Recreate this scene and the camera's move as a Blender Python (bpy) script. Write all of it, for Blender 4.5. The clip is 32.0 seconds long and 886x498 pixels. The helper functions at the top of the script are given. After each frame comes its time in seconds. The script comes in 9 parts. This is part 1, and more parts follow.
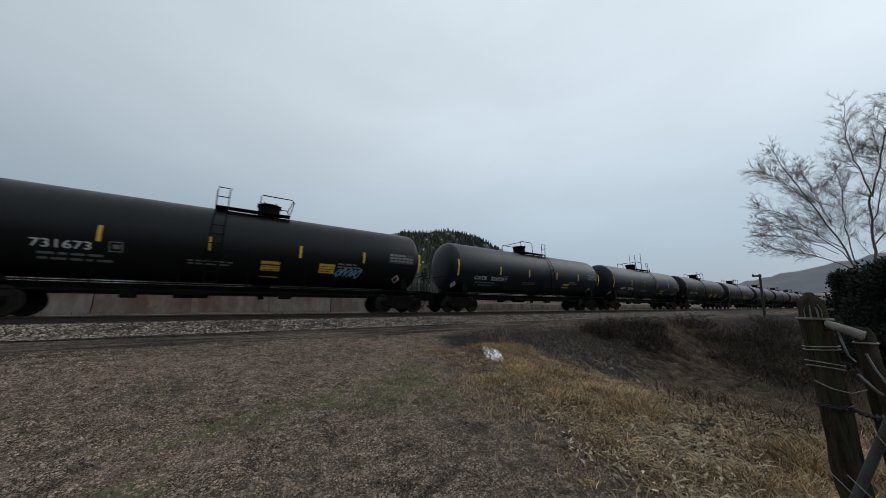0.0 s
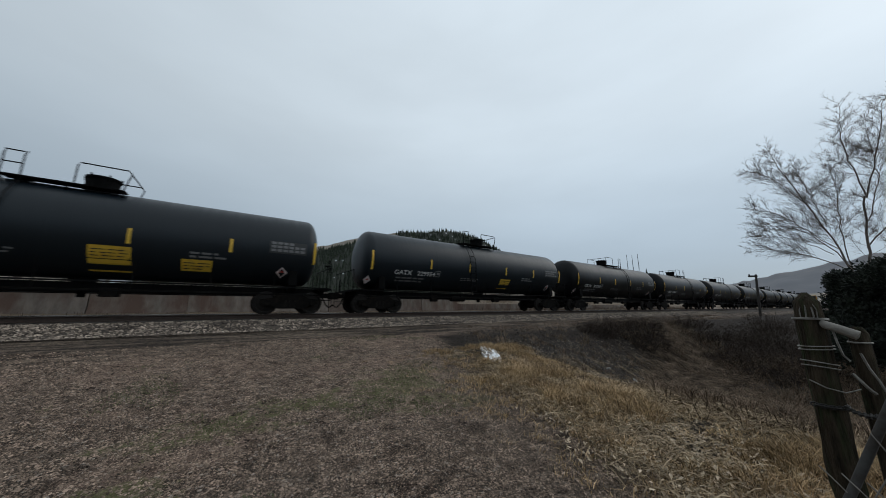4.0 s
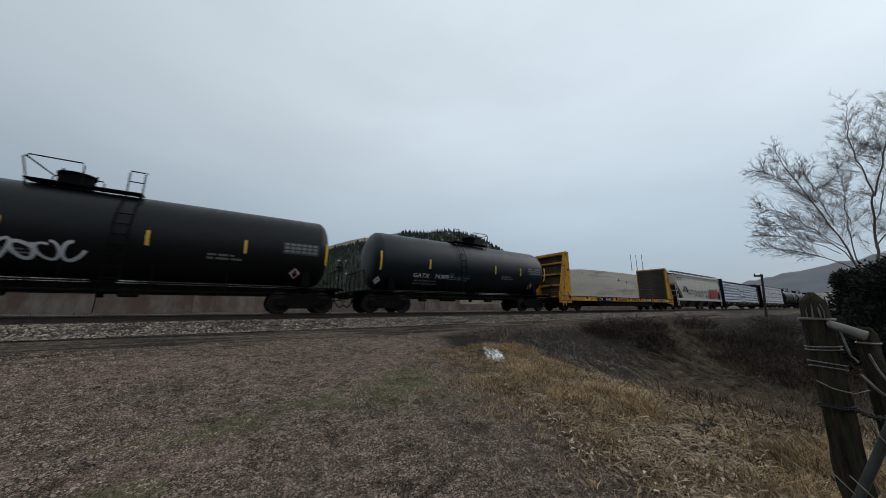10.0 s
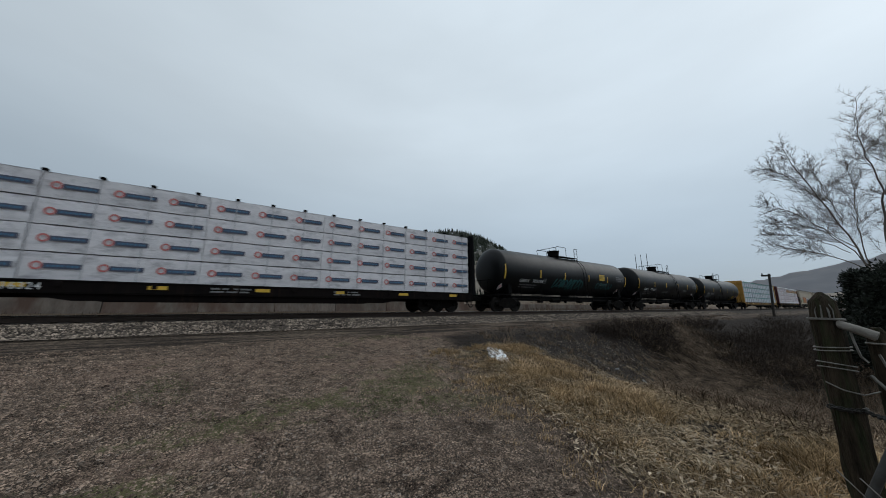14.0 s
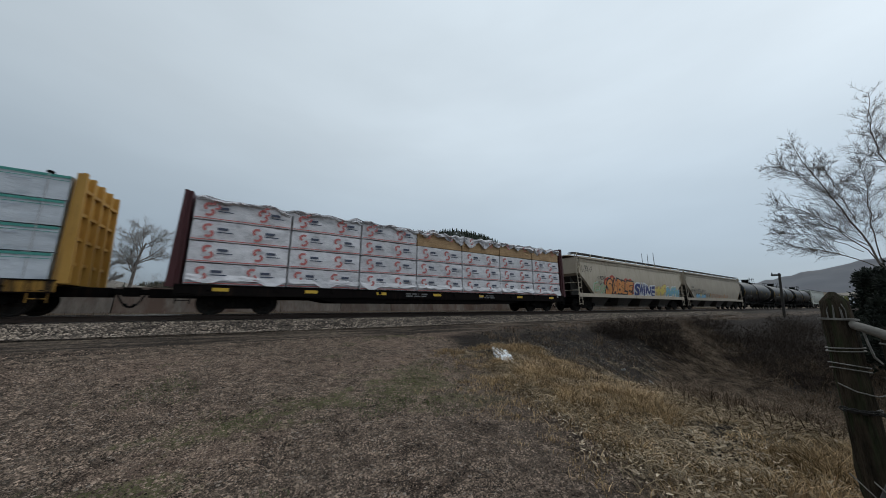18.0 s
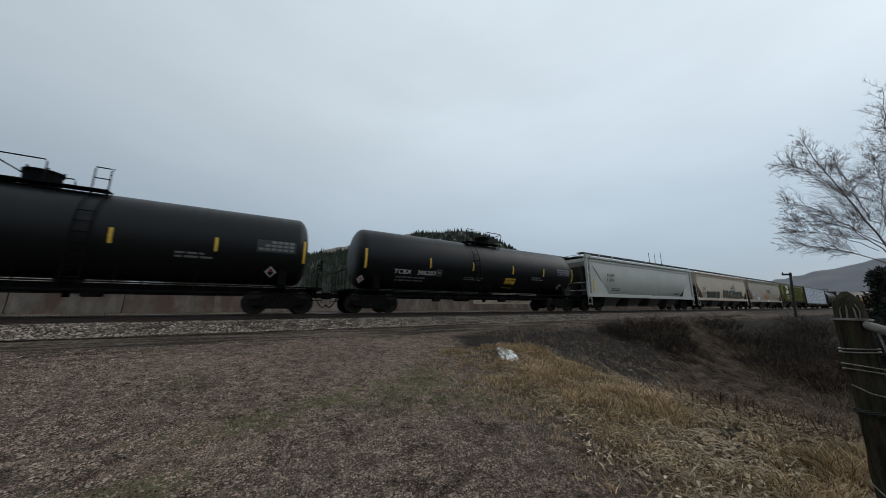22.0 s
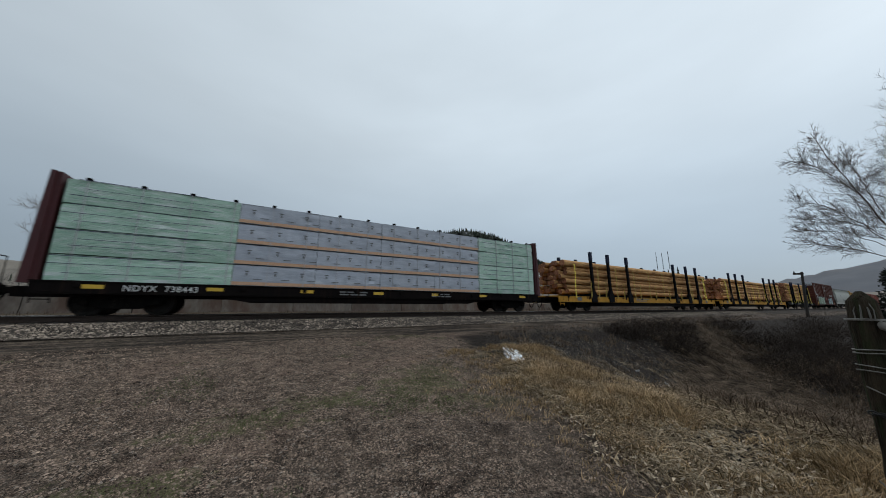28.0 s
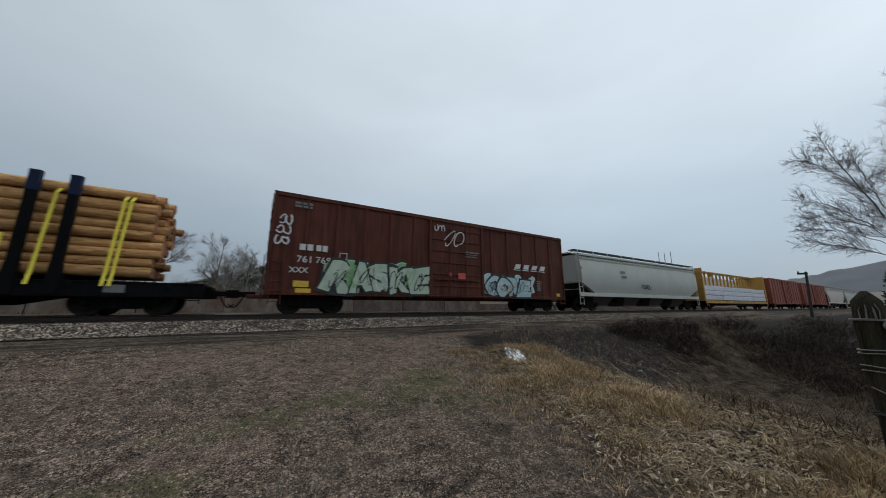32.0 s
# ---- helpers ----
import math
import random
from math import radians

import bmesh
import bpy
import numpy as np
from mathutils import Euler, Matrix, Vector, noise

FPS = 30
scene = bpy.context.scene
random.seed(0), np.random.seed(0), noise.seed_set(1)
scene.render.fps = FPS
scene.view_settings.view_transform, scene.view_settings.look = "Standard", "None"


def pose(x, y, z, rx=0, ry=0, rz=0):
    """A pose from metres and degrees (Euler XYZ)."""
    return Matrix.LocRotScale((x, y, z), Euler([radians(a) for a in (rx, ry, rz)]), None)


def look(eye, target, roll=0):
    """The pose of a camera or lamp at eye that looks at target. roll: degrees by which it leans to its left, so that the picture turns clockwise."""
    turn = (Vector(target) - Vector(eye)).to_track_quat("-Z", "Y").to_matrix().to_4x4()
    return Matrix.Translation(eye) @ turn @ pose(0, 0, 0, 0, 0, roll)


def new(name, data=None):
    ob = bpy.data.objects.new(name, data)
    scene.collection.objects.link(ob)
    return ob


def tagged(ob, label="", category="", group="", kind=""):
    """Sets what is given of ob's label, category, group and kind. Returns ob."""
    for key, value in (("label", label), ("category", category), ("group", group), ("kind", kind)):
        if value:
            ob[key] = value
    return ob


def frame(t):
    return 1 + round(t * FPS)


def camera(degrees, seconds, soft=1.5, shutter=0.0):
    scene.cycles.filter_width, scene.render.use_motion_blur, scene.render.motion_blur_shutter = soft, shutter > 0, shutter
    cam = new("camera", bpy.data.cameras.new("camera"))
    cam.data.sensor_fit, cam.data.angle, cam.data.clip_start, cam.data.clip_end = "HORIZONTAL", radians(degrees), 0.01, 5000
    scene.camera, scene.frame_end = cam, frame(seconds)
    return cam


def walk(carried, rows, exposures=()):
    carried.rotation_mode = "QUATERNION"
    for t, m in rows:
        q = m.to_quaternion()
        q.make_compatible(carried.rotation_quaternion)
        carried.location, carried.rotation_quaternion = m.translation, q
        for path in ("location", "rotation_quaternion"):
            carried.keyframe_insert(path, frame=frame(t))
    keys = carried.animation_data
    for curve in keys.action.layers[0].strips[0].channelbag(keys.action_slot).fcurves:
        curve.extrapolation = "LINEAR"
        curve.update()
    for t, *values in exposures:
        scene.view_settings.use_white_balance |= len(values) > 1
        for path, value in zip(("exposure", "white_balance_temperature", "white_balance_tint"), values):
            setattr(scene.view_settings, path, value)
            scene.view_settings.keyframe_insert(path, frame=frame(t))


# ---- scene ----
# ---------------------------------------------------------------- camera
EYE = (0.0, 0.0, 0.28)
TILT = 11.0
cam = camera(111.9, 32.0, soft=0.9, shutter=0.1)
HEADINGS = [(0.0, 55.66), (0.25, 55.36), (0.6, 55.2), (1.0, 55.18), (2.0, 55.19), (3.0, 55.25), (4.5, 55.32), (6.0, 55.4), (7.0, 55.47), (8.0, 55.57),
            (9.0, 55.68), (10.0, 55.82), (11.0, 55.96), (12.0, 56.12), (13.0, 56.3), (14.0, 56.49), (15.5, 56.79), (17.0, 57.12),
            (18.0, 57.37), (19.0, 57.63), (20.0, 57.87), (21.0, 58.08), (22.0, 58.3), (23.0, 58.48), (24.0, 58.64),
            (25.0, 58.83), (26.5, 59.04), (28.0, 59.24), (29.0, 59.33), (30.0, 59.44), (31.0, 59.51), (32.0, 59.57)]


def aim(heading):
    h, p = radians(heading), radians(TILT)
    return look(EYE, (math.cos(h) * math.cos(p), math.sin(h) * math.cos(p), EYE[2] + math.sin(p)))


walk(cam, [(t, aim(h)) for t, h in HEADINGS])

# ---------------------------------------------------------------- sky and sun
world = bpy.data.worlds.new("overcast_sky")
scene.world = world
world.use_nodes = True
wn, wl = world.node_tree.nodes, world.node_tree.links
wn.clear()
w_out = wn.new("ShaderNodeOutputWorld")
w_bg = wn.new("ShaderNodeBackground")
w_co = wn.new("ShaderNodeTexCoord")
w_sky = wn.new("ShaderNodeTexSky")
w_sky.sky_type, w_sky.sun_disc = "NISHITA", False
w_sky.sun_elevation, w_sky.sun_rotation = radians(38), radians(104)
w_sep = wn.new("ShaderNodeSeparateXYZ")
w_ramp = wn.new("ShaderNodeValToRGB")
w_ramp.color_ramp.interpolation = "B_SPLINE"
ramp = w_ramp.color_ramp.elements
ramp[0].position, ramp[0].color = 0.0, (0.27, 0.335, 0.40, 1)
ramp[1].position, ramp[1].color = 1.0, (0.70, 0.79, 0.86, 1)
for pos, col in ((0.10, (0.305, 0.375, 0.445, 1)), (0.28, (0.42, 0.51, 0.59, 1)), (0.5, (0.62, 0.71, 0.78, 1))):
    el = ramp.new(pos)
    el.color = col
w_map = wn.new("ShaderNodeMapping")
w_map.inputs["Scale"].default_value = (1.0, 1.0, 3.2)
w_map.inputs["Rotation"].default_value = (0.0, 0.25, 0.6)
w_noise = wn.new("ShaderNodeTexNoise")
w_noise.inputs["Scale"].default_value, w_noise.inputs["Detail"].default_value, w_noise.inputs["Roughness"].default_value = 1.6, 4.0, 0.5
w_cloud = wn.new("ShaderNodeMapRange")
w_cloud.inputs["From Min"].default_value, w_cloud.inputs["From Max"].default_value = 0.3, 0.7
w_cloud.inputs["To Min"].default_value, w_cloud.inputs["To Max"].default_value = 0.94, 1.06
w_mul = wn.new("ShaderNodeVectorMath")
w_mul.operation = "SCALE"
w_mix = wn.new("ShaderNodeMix")
w_mix.data_type = "RGBA"
w_mix.inputs["Factor"].default_value = 0.06
w_tone = wn.new("ShaderNodeVectorMath")
w_tone.operation = "SCALE"
w_tone.inputs["Scale"].default_value = 0.12
wl.new(w_co.outputs["Generated"], w_sep.inputs[0])
wl.new(w_sep.outputs["Z"], w_ramp.inputs["Fac"])
wl.new(w_co.outputs["Generated"], w_map.inputs["Vector"])
wl.new(w_map.outputs["Vector"], w_noise.inputs["Vector"])
wl.new(w_noise.outputs["Fac"], w_cloud.inputs["Value"])
wl.new(w_ramp.outputs["Color"], w_mul.inputs[0])
# the overcast is brighter towards the hidden sun
w_dot = wn.new("ShaderNodeVectorMath")
w_dot.operation = "DOT_PRODUCT"
w_dot.inputs[1].default_value = (0.97, -0.24, 0.0)
w_side = wn.new("ShaderNodeMapRange")
w_side.inputs["From Min"].default_value, w_side.inputs["From Max"].default_value = -1.0, 1.0
w_side.inputs["To Min"].default_value, w_side.inputs["To Max"].default_value = 0.72, 1.24
w_both = wn.new("ShaderNodeMath")
w_both.operation = "MULTIPLY"
wl.new(w_co.outputs["Generated"], w_dot.inputs[0])
wl.new(w_dot.outputs["Value"], w_side.inputs["Value"])
wl.new(w_side.outputs["Result"], w_both.inputs[0])
wl.new(w_cloud.outputs["Result"], w_both.inputs[1])
wl.new(w_both.outputs[0], w_mul.inputs["Scale"])
wl.new(w_sky.outputs["Color"], w_tone.inputs[0])
wl.new(w_mul.outputs["Vector"], w_mix.inputs["A"])
wl.new(w_tone.outputs["Vector"], w_mix.inputs["B"])
wl.new(w_mix.outputs["Result"], w_bg.inputs["Color"])
wl.new(w_bg.outputs["Background"], w_out.inputs["Surface"])
w_bg.inputs["Strength"].default_value = 1.0

sun = new("sun", bpy.data.lights.new("sun", "SUN"))
sun.data.energy, sun.data.angle, sun.data.color = 0.5, radians(40), (1.0, 0.97, 0.92)
sun.matrix_world = look((50, -12.5, 40), (0, 0, 0))
scene.view_settings.exposure = 0.0
# ---------------------------------------------------------------- materials
def node_mat(name):
    m = bpy.data.materials.new(name)
    m.use_nodes = True
    return m, m.node_tree.nodes, m.node_tree.links, m.node_tree.nodes["Principled BSDF"]


def noise_node(n, l, vector, scale, detail=4.0, rough=0.6):
    q = n.new("ShaderNodeTexNoise")
    q.inputs["Scale"].default_value, q.inputs["Detail"].default_value, q.inputs["Roughness"].default_value = scale, detail, rough
    l.new(vector, q.inputs["Vector"])
    return q.outputs["Fac"]


def ramp_node(n, l, value, lo, hi):
    q = n.new("ShaderNodeMapRange")
    q.inputs["From Min"].default_value, q.inputs["From Max"].default_value = lo, hi
    l.new(value, q.inputs["Value"])
    return q.outputs["Result"]


def mix_node(n, l, fac, a, b, blend="MIX"):
    q = n.new("ShaderNodeMix")
    q.data_type, q.blend_type = "RGBA", blend
    for sock, v in ((q.inputs["Factor"], fac), (q.inputs["A"], a), (q.inputs["B"], b)):
        if isinstance(v, tuple):
            sock.default_value = (*v, 1.0)[:4]
        elif isinstance(v, (int, float)):
            sock.default_value = v
        else:
            l.new(v, sock)
    return q.outputs["Result"]


def surface(name, a, b, scale=6.0, rough=0.7, metal=0.0, bump=0.15, grain=80.0, stain=None, stain_scale=0.7, stain_at=(0.52, 0.72),
            stretch=(1, 1, 1), vary=0.0, spec=0.5, island=0.0):
    """A weathered surface: two tones of grain, a larger stain, fine relief."""
    m, n, l, bsdf = node_mat(name)
    co = n.new("ShaderNodeTexCoord").outputs["Object"]
    mp = n.new("ShaderNodeMapping")
    mp.inputs["Scale"].default_value = stretch
    l.new(co, mp.inputs["Vector"])
    if vary:
        info = n.new("ShaderNodeObjectInfo")
        off = n.new("ShaderNodeVectorMath")
        off.operation = "SCALE"
        off.inputs[0].default_value = (37.0, 19.0, 53.0)
        l.new(info.outputs["Random"], off.inputs["Scale"])
        l.new(off.outputs["Vector"], mp.inputs["Location"])
    co = mp.outputs["Vector"]
    col = mix_node(n, l, ramp_node(n, l, noise_node(n, l, co, scale), 0.3, 0.7), a, b)
    if stain:
        col = mix_node(n, l, ramp_node(n, l, noise_node(n, l, co, stain_scale, 5.0, 0.65), *stain_at), col, stain)
    if vary or island:
        hsv = n.new("ShaderNodeHueSaturation")
        src = n.new("ShaderNodeNewGeometry").outputs["Random Per Island"] if island else info.outputs["Random"]
        mr = n.new("ShaderNodeMapRange")
        span = island or vary
        mr.inputs["To Min"].default_value, mr.inputs["To Max"].default_value = 1 - span, 1 + span
        l.new(src, mr.inputs["Value"])
        l.new(mr.outputs["Result"], hsv.inputs["Value"])
        l.new(col, hsv.inputs["Color"])
        col = hsv.outputs["Color"]
    l.new(col, bsdf.inputs["Base Color"])
    bsdf.inputs["Metallic"].default_value = metal
    bsdf.inputs["Specular IOR Level"].default_value = spec
    rr = n.new("ShaderNodeMapRange")
    rr.inputs["To Min"].default_value, rr.inputs["To Max"].default_value = max(0.05, rough - 0.12), min(1.0, rough + 0.12)
    l.new(noise_node(n, l, co, scale * 2.3), rr.inputs["Value"])
    l.new(rr.outputs["Result"], bsdf.inputs["Roughness"])
    if bump:
        bp = n.new("ShaderNodeBump")
        bp.inputs["Strength"].default_value, bp.inputs["Distance"].default_value = bump, 0.02
        l.new(noise_node(n, l, co, grain, 3.0), bp.inputs["Height"])
        l.new(bp.outputs["Normal"], bsdf.inputs["Normal"])
    return m


def streaked(name, a, b, dirt, amount=(0.45, 0.75), rough=0.55, spec=0.4, vary=0.0):
    """Car paint with dirt that runs down it in streaks, and film of dust low down."""
    m, n, l, bsdf = node_mat(name)
    co = n.new("ShaderNodeTexCoord").outputs["Object"]
    big = noise_node(n, l, co, 0.6, 4.0)
    mp = n.new("ShaderNodeMapping")
    mp.inputs["Scale"].default_value = (3.2, 0.4, 0.22)
    l.new(co, mp.inputs["Vector"])
    runs = noise_node(n, l, mp.outputs["Vector"], 1.5, 6.0, 0.7)
    col = mix_node(n, l, ramp_node(n, l, big, 0.3, 0.7), a, b)
    col = mix_node(n, l, ramp_node(n, l, runs, *amount), col, dirt)
    speck = noise_node(n, l, co, 9.0, 6.0, 0.75)
    col = mix_node(n, l, ramp_node(n, l, speck, 0.6, 0.85), col, dirt)
    l.new(col, bsdf.inputs["Base Color"])
    rr = n.new("ShaderNodeMapRange")
    rr.inputs["To Min"].default_value, rr.inputs["To Max"].default_value = rough - 0.15, rough + 0.2
    l.new(runs, rr.inputs["Value"])
    l.new(rr.outputs["Result"], bsdf.inputs["Roughness"])
    bsdf.inputs["Specular IOR Level"].default_value = spec
    bp = n.new("ShaderNodeBump")
    bp.inputs["Strength"].default_value, bp.inputs["Distance"].default_value = 0.08, 0.02
    l.new(noise_node(n, l, co, 30.0, 3.0), bp.inputs["Height"])
    l.new(bp.outputs["Normal"], bsdf.inputs["Normal"])
    return m


TANK_BLACK = streaked("tank_black_paint", (0.0042, 0.0047, 0.0052), (0.0055, 0.006, 0.0066), (0.011, 0.011, 0.011), (0.6, 0.95), 0.40, 0.24)
TANK_GREEN = streaked("tank_greenish_black_paint", (0.0045, 0.0085, 0.012), (0.006, 0.0105, 0.0145), (0.012, 0.017, 0.020), (0.58, 0.95), 0.40, 0.32)
IRON = surface("dark_running_gear", (0.0045, 0.0042, 0.004), (0.010, 0.009, 0.008), 8, 0.9, 0.0, 0.2, 60, (0.018, 0.014, 0.011), 2.0, spec=0.06)
WHEEL = surface("wheel_steel", (0.010, 0.009, 0.008), (0.022, 0.019, 0.017), 9, 0.7, 0.0, 0.1, 60, (0.028, 0.02, 0.015), 3.0, spec=0.15)
TREAD = surface("worn_bright_steel", (0.35, 0.34, 0.33), (0.45, 0.44, 0.42), 20, 0.35, 0.9, 0.05)
BLACK = surface("black_paint", (0.003, 0.003, 0.0032), (0.0055, 0.0055, 0.0055), 7, 0.75, 0.0, 0.1, 50, (0.010, 0.009, 0.008), 1.5, spec=0.05)
YELLOW = surface("reflective_yellow", (0.62, 0.38, 0.03), (0.7, 0.45, 0.05), 12, 0.5, 0.0, 0.05, 60, (0.4, 0.25, 0.04), 6.0)
STENCIL = surface("white_stencil_paint", (0.5, 0.5, 0.49), (0.62, 0.62, 0.61), 25, 0.7, 0.0, 0.0, 60, (0.2, 0.2, 0.2), 9.0, (0.6, 0.8))
PLACARD = surface("white_and_pink_placard", (0.72, 0.60, 0.60), (0.82, 0.72, 0.72), 20, 0.6, 0.0, 0.0)
DIM_STENCIL = surface("faded_grey_stencil_paint", (0.12, 0.12, 0.12), (0.2, 0.2, 0.2), 25, 0.7, 0.0, 0.0)
PANEL_GREY = surface("grey_data_panel", (0.1, 0.105, 0.105), (0.17, 0.175, 0.175), 25, 0.7, 0.0, 0.0)
TANK_PANEL = surface("dull_dark_panel", (0.022, 0.024, 0.024), (0.035, 0.037, 0.037), 20, 0.7, 0.0, 0.0)
RED = surface("red_paint", (0.45, 0.05, 0.04), (0.55, 0.08, 0.06), 12, 0.6, 0.0, 0.05)
DARK_STENCIL = surface("black_stencil_paint", (0.015, 0.015, 0.016), (0.03, 0.03, 0.03), 20, 0.7, 0.0, 0.0)
FLAT_YELLOW = surface("rusty_yellow_car_paint", (0.42, 0.20, 0.025), (0.56, 0.29, 0.045), 1.6, 0.75, 0.0, 0.15, 40, (0.06, 0.026, 0.013), 2.6, (0.57, 0.63), spec=0.15)
BULKHEAD_WOOD = surface("dark_bulkhead_boards", (0.022, 0.017, 0.014), (0.045, 0.034, 0.027), 5, 0.85, 0.0, 0.3, 40, (0.07, 0.05, 0.04), 1.2)
HOPPER_CREAM = streaked("cream_hopper_paint", (0.43, 0.362, 0.275), (0.50, 0.43, 0.335), (0.23, 0.175, 0.125), (0.52, 0.8), 0.65)
HOPPER_WHITE = streaked("dusty_white_hopper_paint", (0.50, 0.45, 0.40), (0.57, 0.52, 0.465), (0.29, 0.24, 0.2), (0.5, 0.8), 0.65)
HOPPER_GREY = streaked("pale_grey_hopper_paint", (0.41, 0.415, 0.375), (0.48, 0.485, 0.44), (0.22, 0.20, 0.165), (0.6, 0.95), 0.55)
HOPPER_TAN = streaked("rust_stained_tan_hopper_paint", (0.48, 0.395, 0.305), (0.56, 0.465, 0.365), (0.27, 0.19, 0.135), (0.56, 0.86), 0.7)
HOPPER_DRAB = streaked("drab_tan_hopper_paint", (0.335, 0.285, 0.222), (0.40, 0.345, 0.272), (0.2, 0.15, 0.108), (0.55, 0.86), 0.65)
HOPPER_GREEN = streaked("olive_green_hopper_paint", (0.145, 0.15, 0.028), (0.18, 0.185, 0.042), (0.07, 0.062, 0.022), (0.5, 0.8), 0.6)
# far darker than the car paint: shade below the body put into the colour
SHADE_METAL = surface("shade_dark_hopper_metal", (0.035, 0.031, 0.027), (0.065, 0.058, 0.051), 6, 0.75, 0.0, 0.15, 50, (0.07, 0.055, 0.045), 1.3)
HATCH = surface("roof_grating_metal", (0.07, 0.075, 0.085), (0.12, 0.125, 0.135), 8, 0.7, 0.2, 0.1)
BOX_BROWN = streaked("oxide_red_boxcar_paint", (0.080, 0.0225, 0.014), (0.115, 0.034, 0.021), (0.030, 0.013, 0.009), (0.45, 0.7), 0.7, 0.2)
BOX_RED = streaked("rust_red_boxcar_paint", (0.21, 0.045, 0.028), (0.25, 0.065, 0.038), (0.1, 0.035, 0.025), (0.5, 0.78), 0.65)
BEAM_BLUE = streaked("dark_blue_car_paint", (0.006, 0.012, 0.034), (0.010, 0.018, 0.048), (0.018, 0.018, 0.022), (0.5, 0.8), 0.6, 0.15)
BEAM_BLACK = streaked("black_car_paint", (0.0045, 0.0045, 0.0055), (0.007, 0.007, 0.008), (0.013, 0.011, 0.010), (0.5, 0.8), 0.75, 0.05)
BEAM_MAROON = streaked("maroon_car_paint", (0.05, 0.011, 0.013), (0.072, 0.017, 0.019), (0.03, 0.015, 0.013), (0.5, 0.8), 0.6)
BEAM_ORANGE = streaked("orange_yellow_car_paint", (0.42, 0.22, 0.04), (0.48, 0.27, 0.06), (0.18, 0.09, 0.035), (0.5, 0.75), 0.6)
TIE_BAND = surface("grey_tie_band", (0.40, 0.40, 0.42), (0.48, 0.48, 0.50), 8, 0.6, 0.0, 0.0)
WRAP_SMOOTH = surface("smooth_white_lumber_wrap", (0.50, 0.53, 0.57), (0.62, 0.65, 0.69), 1.1, 0.5, 0.0, 0.7, 4.0, (0.42, 0.46, 0.50), 1.6, (0.55, 0.7), (1, 1, 2.2), 0.05)
SILL_ORANGE = streaked("grimy_orange_sill_paint", (0.30, 0.155, 0.03), (0.38, 0.21, 0.045), (0.022, 0.015, 0.011), (0.42, 0.58), 0.7, 0.2)
WRAP_WHITE = surface("white_lumber_wrap", (0.48, 0.49, 0.54), (0.68, 0.70, 0.76), 3, 0.6, 0.0, 0.9, 9, (0.36, 0.37, 0.42), 3.2, (0.60, 0.76), (1.1, 1, 1.8), 0.07)
WRAP_PALE = surface("pale_pink_white_lumber_wrap", (0.60, 0.585, 0.60), (0.76, 0.735, 0.75), 3, 0.6, 0.0, 0.6, 8, (0.30, 0.29, 0.305), 2.2, (0.52, 0.78), (0.8, 1, 1.6), 0.07)
WRAP_MINT = surface("mint_green_lumber_wrap", (0.29, 0.49, 0.37), (0.47, 0.62, 0.52), 4, 0.55, 0.0, 0.9, 9, (0.62, 0.66, 0.65), 2.4, (0.5, 0.7), (0.6, 1, 4.0), 0.12)
WRAP_BLUE = surface("blue_grey_lumber_wrap", (0.36, 0.39, 0.45), (0.47, 0.50, 0.56), 3, 0.6, 0.0, 0.4, 7, (0.5, 0.52, 0.56), 2.0, (0.55, 0.8), (0.6, 1, 2.5), 0.05)
WRAP_TEAL = surface("teal_lumber_wrap_print", (0.05, 0.26, 0.22), (0.08, 0.32, 0.27), 5, 0.6, 0.0, 0.1)
BARE_BOARDS = surface("bare_sawn_boards", (0.42, 0.26, 0.13), (0.52, 0.34, 0.18), 5, 0.8, 0.0, 0.3, 40, (0.3, 0.17, 0.09), 2.0, (0.5, 0.8), (0.2, 1, 6))
ORANGE_BAND = surface("orange_wrap_print", (0.56, 0.33, 0.2), (0.64, 0.40, 0.26), 8, 0.6, 0.0, 0.1)
INK = surface("dark_print_and_crease_shade", (0.05, 0.06, 0.10), (0.08, 0.09, 0.13), 20, 0.7, 0.0, 0.0)
INK_BLUE = surface("blue_wrap_print", (0.05, 0.16, 0.27), (0.08, 0.2, 0.32), 20, 0.7, 0.0, 0.0)
INK_RED = surface("red_wrap_print", (0.48, 0.13, 0.12), (0.56, 0.18, 0.16), 20, 0.7, 0.0, 0.0)
LOG_BARK = surface("peeled_log_wood", (0.32, 0.15, 0.055), (0.64, 0.375, 0.16), 1.6, 0.85, 0.0, 0.6, 24, (0.10, 0.043, 0.02), 1.8, (0.60, 0.70), (22, 1.2, 1.2), 0.28, 0.2)
LOG_END = surface("sawn_log_end", (0.2, 0.075, 0.045), (0.42, 0.21, 0.11), 2.2, 0.9, 0.0, 0.3, 40, (0.07, 0.028, 0.02), 1.5, (0.5, 0.7), (1, 1, 1), 0.35, 0.2)
STRAP = surface("yellow_load_strap", (0.75, 0.6, 0.04), (0.82, 0.68, 0.07), 10, 0.6, 0.0, 0.1)
CONCRETE = surface("stained_concrete", (0.125, 0.105, 0.09), (0.25, 0.215, 0.185), 3, 0.9, 0.0, 0.25, 40, (0.12, 0.078, 0.060), 0.6, (0.45, 0.62), (1, 1, 0.4), 0.2)
RAIL_SIDE = surface("rusty_rail_steel", (0.03, 0.02, 0.015), (0.05, 0.032, 0.024), 10, 0.8, 0.2, 0.15)
TIE = surface("creosoted_tie", (0.03, 0.024, 0.02), (0.055, 0.045, 0.038), 6, 0.9, 0.0, 0.4, 40, (0.09, 0.08, 0.07), 2.0, (0.5, 0.75), (0.3, 3, 3), 0.15)
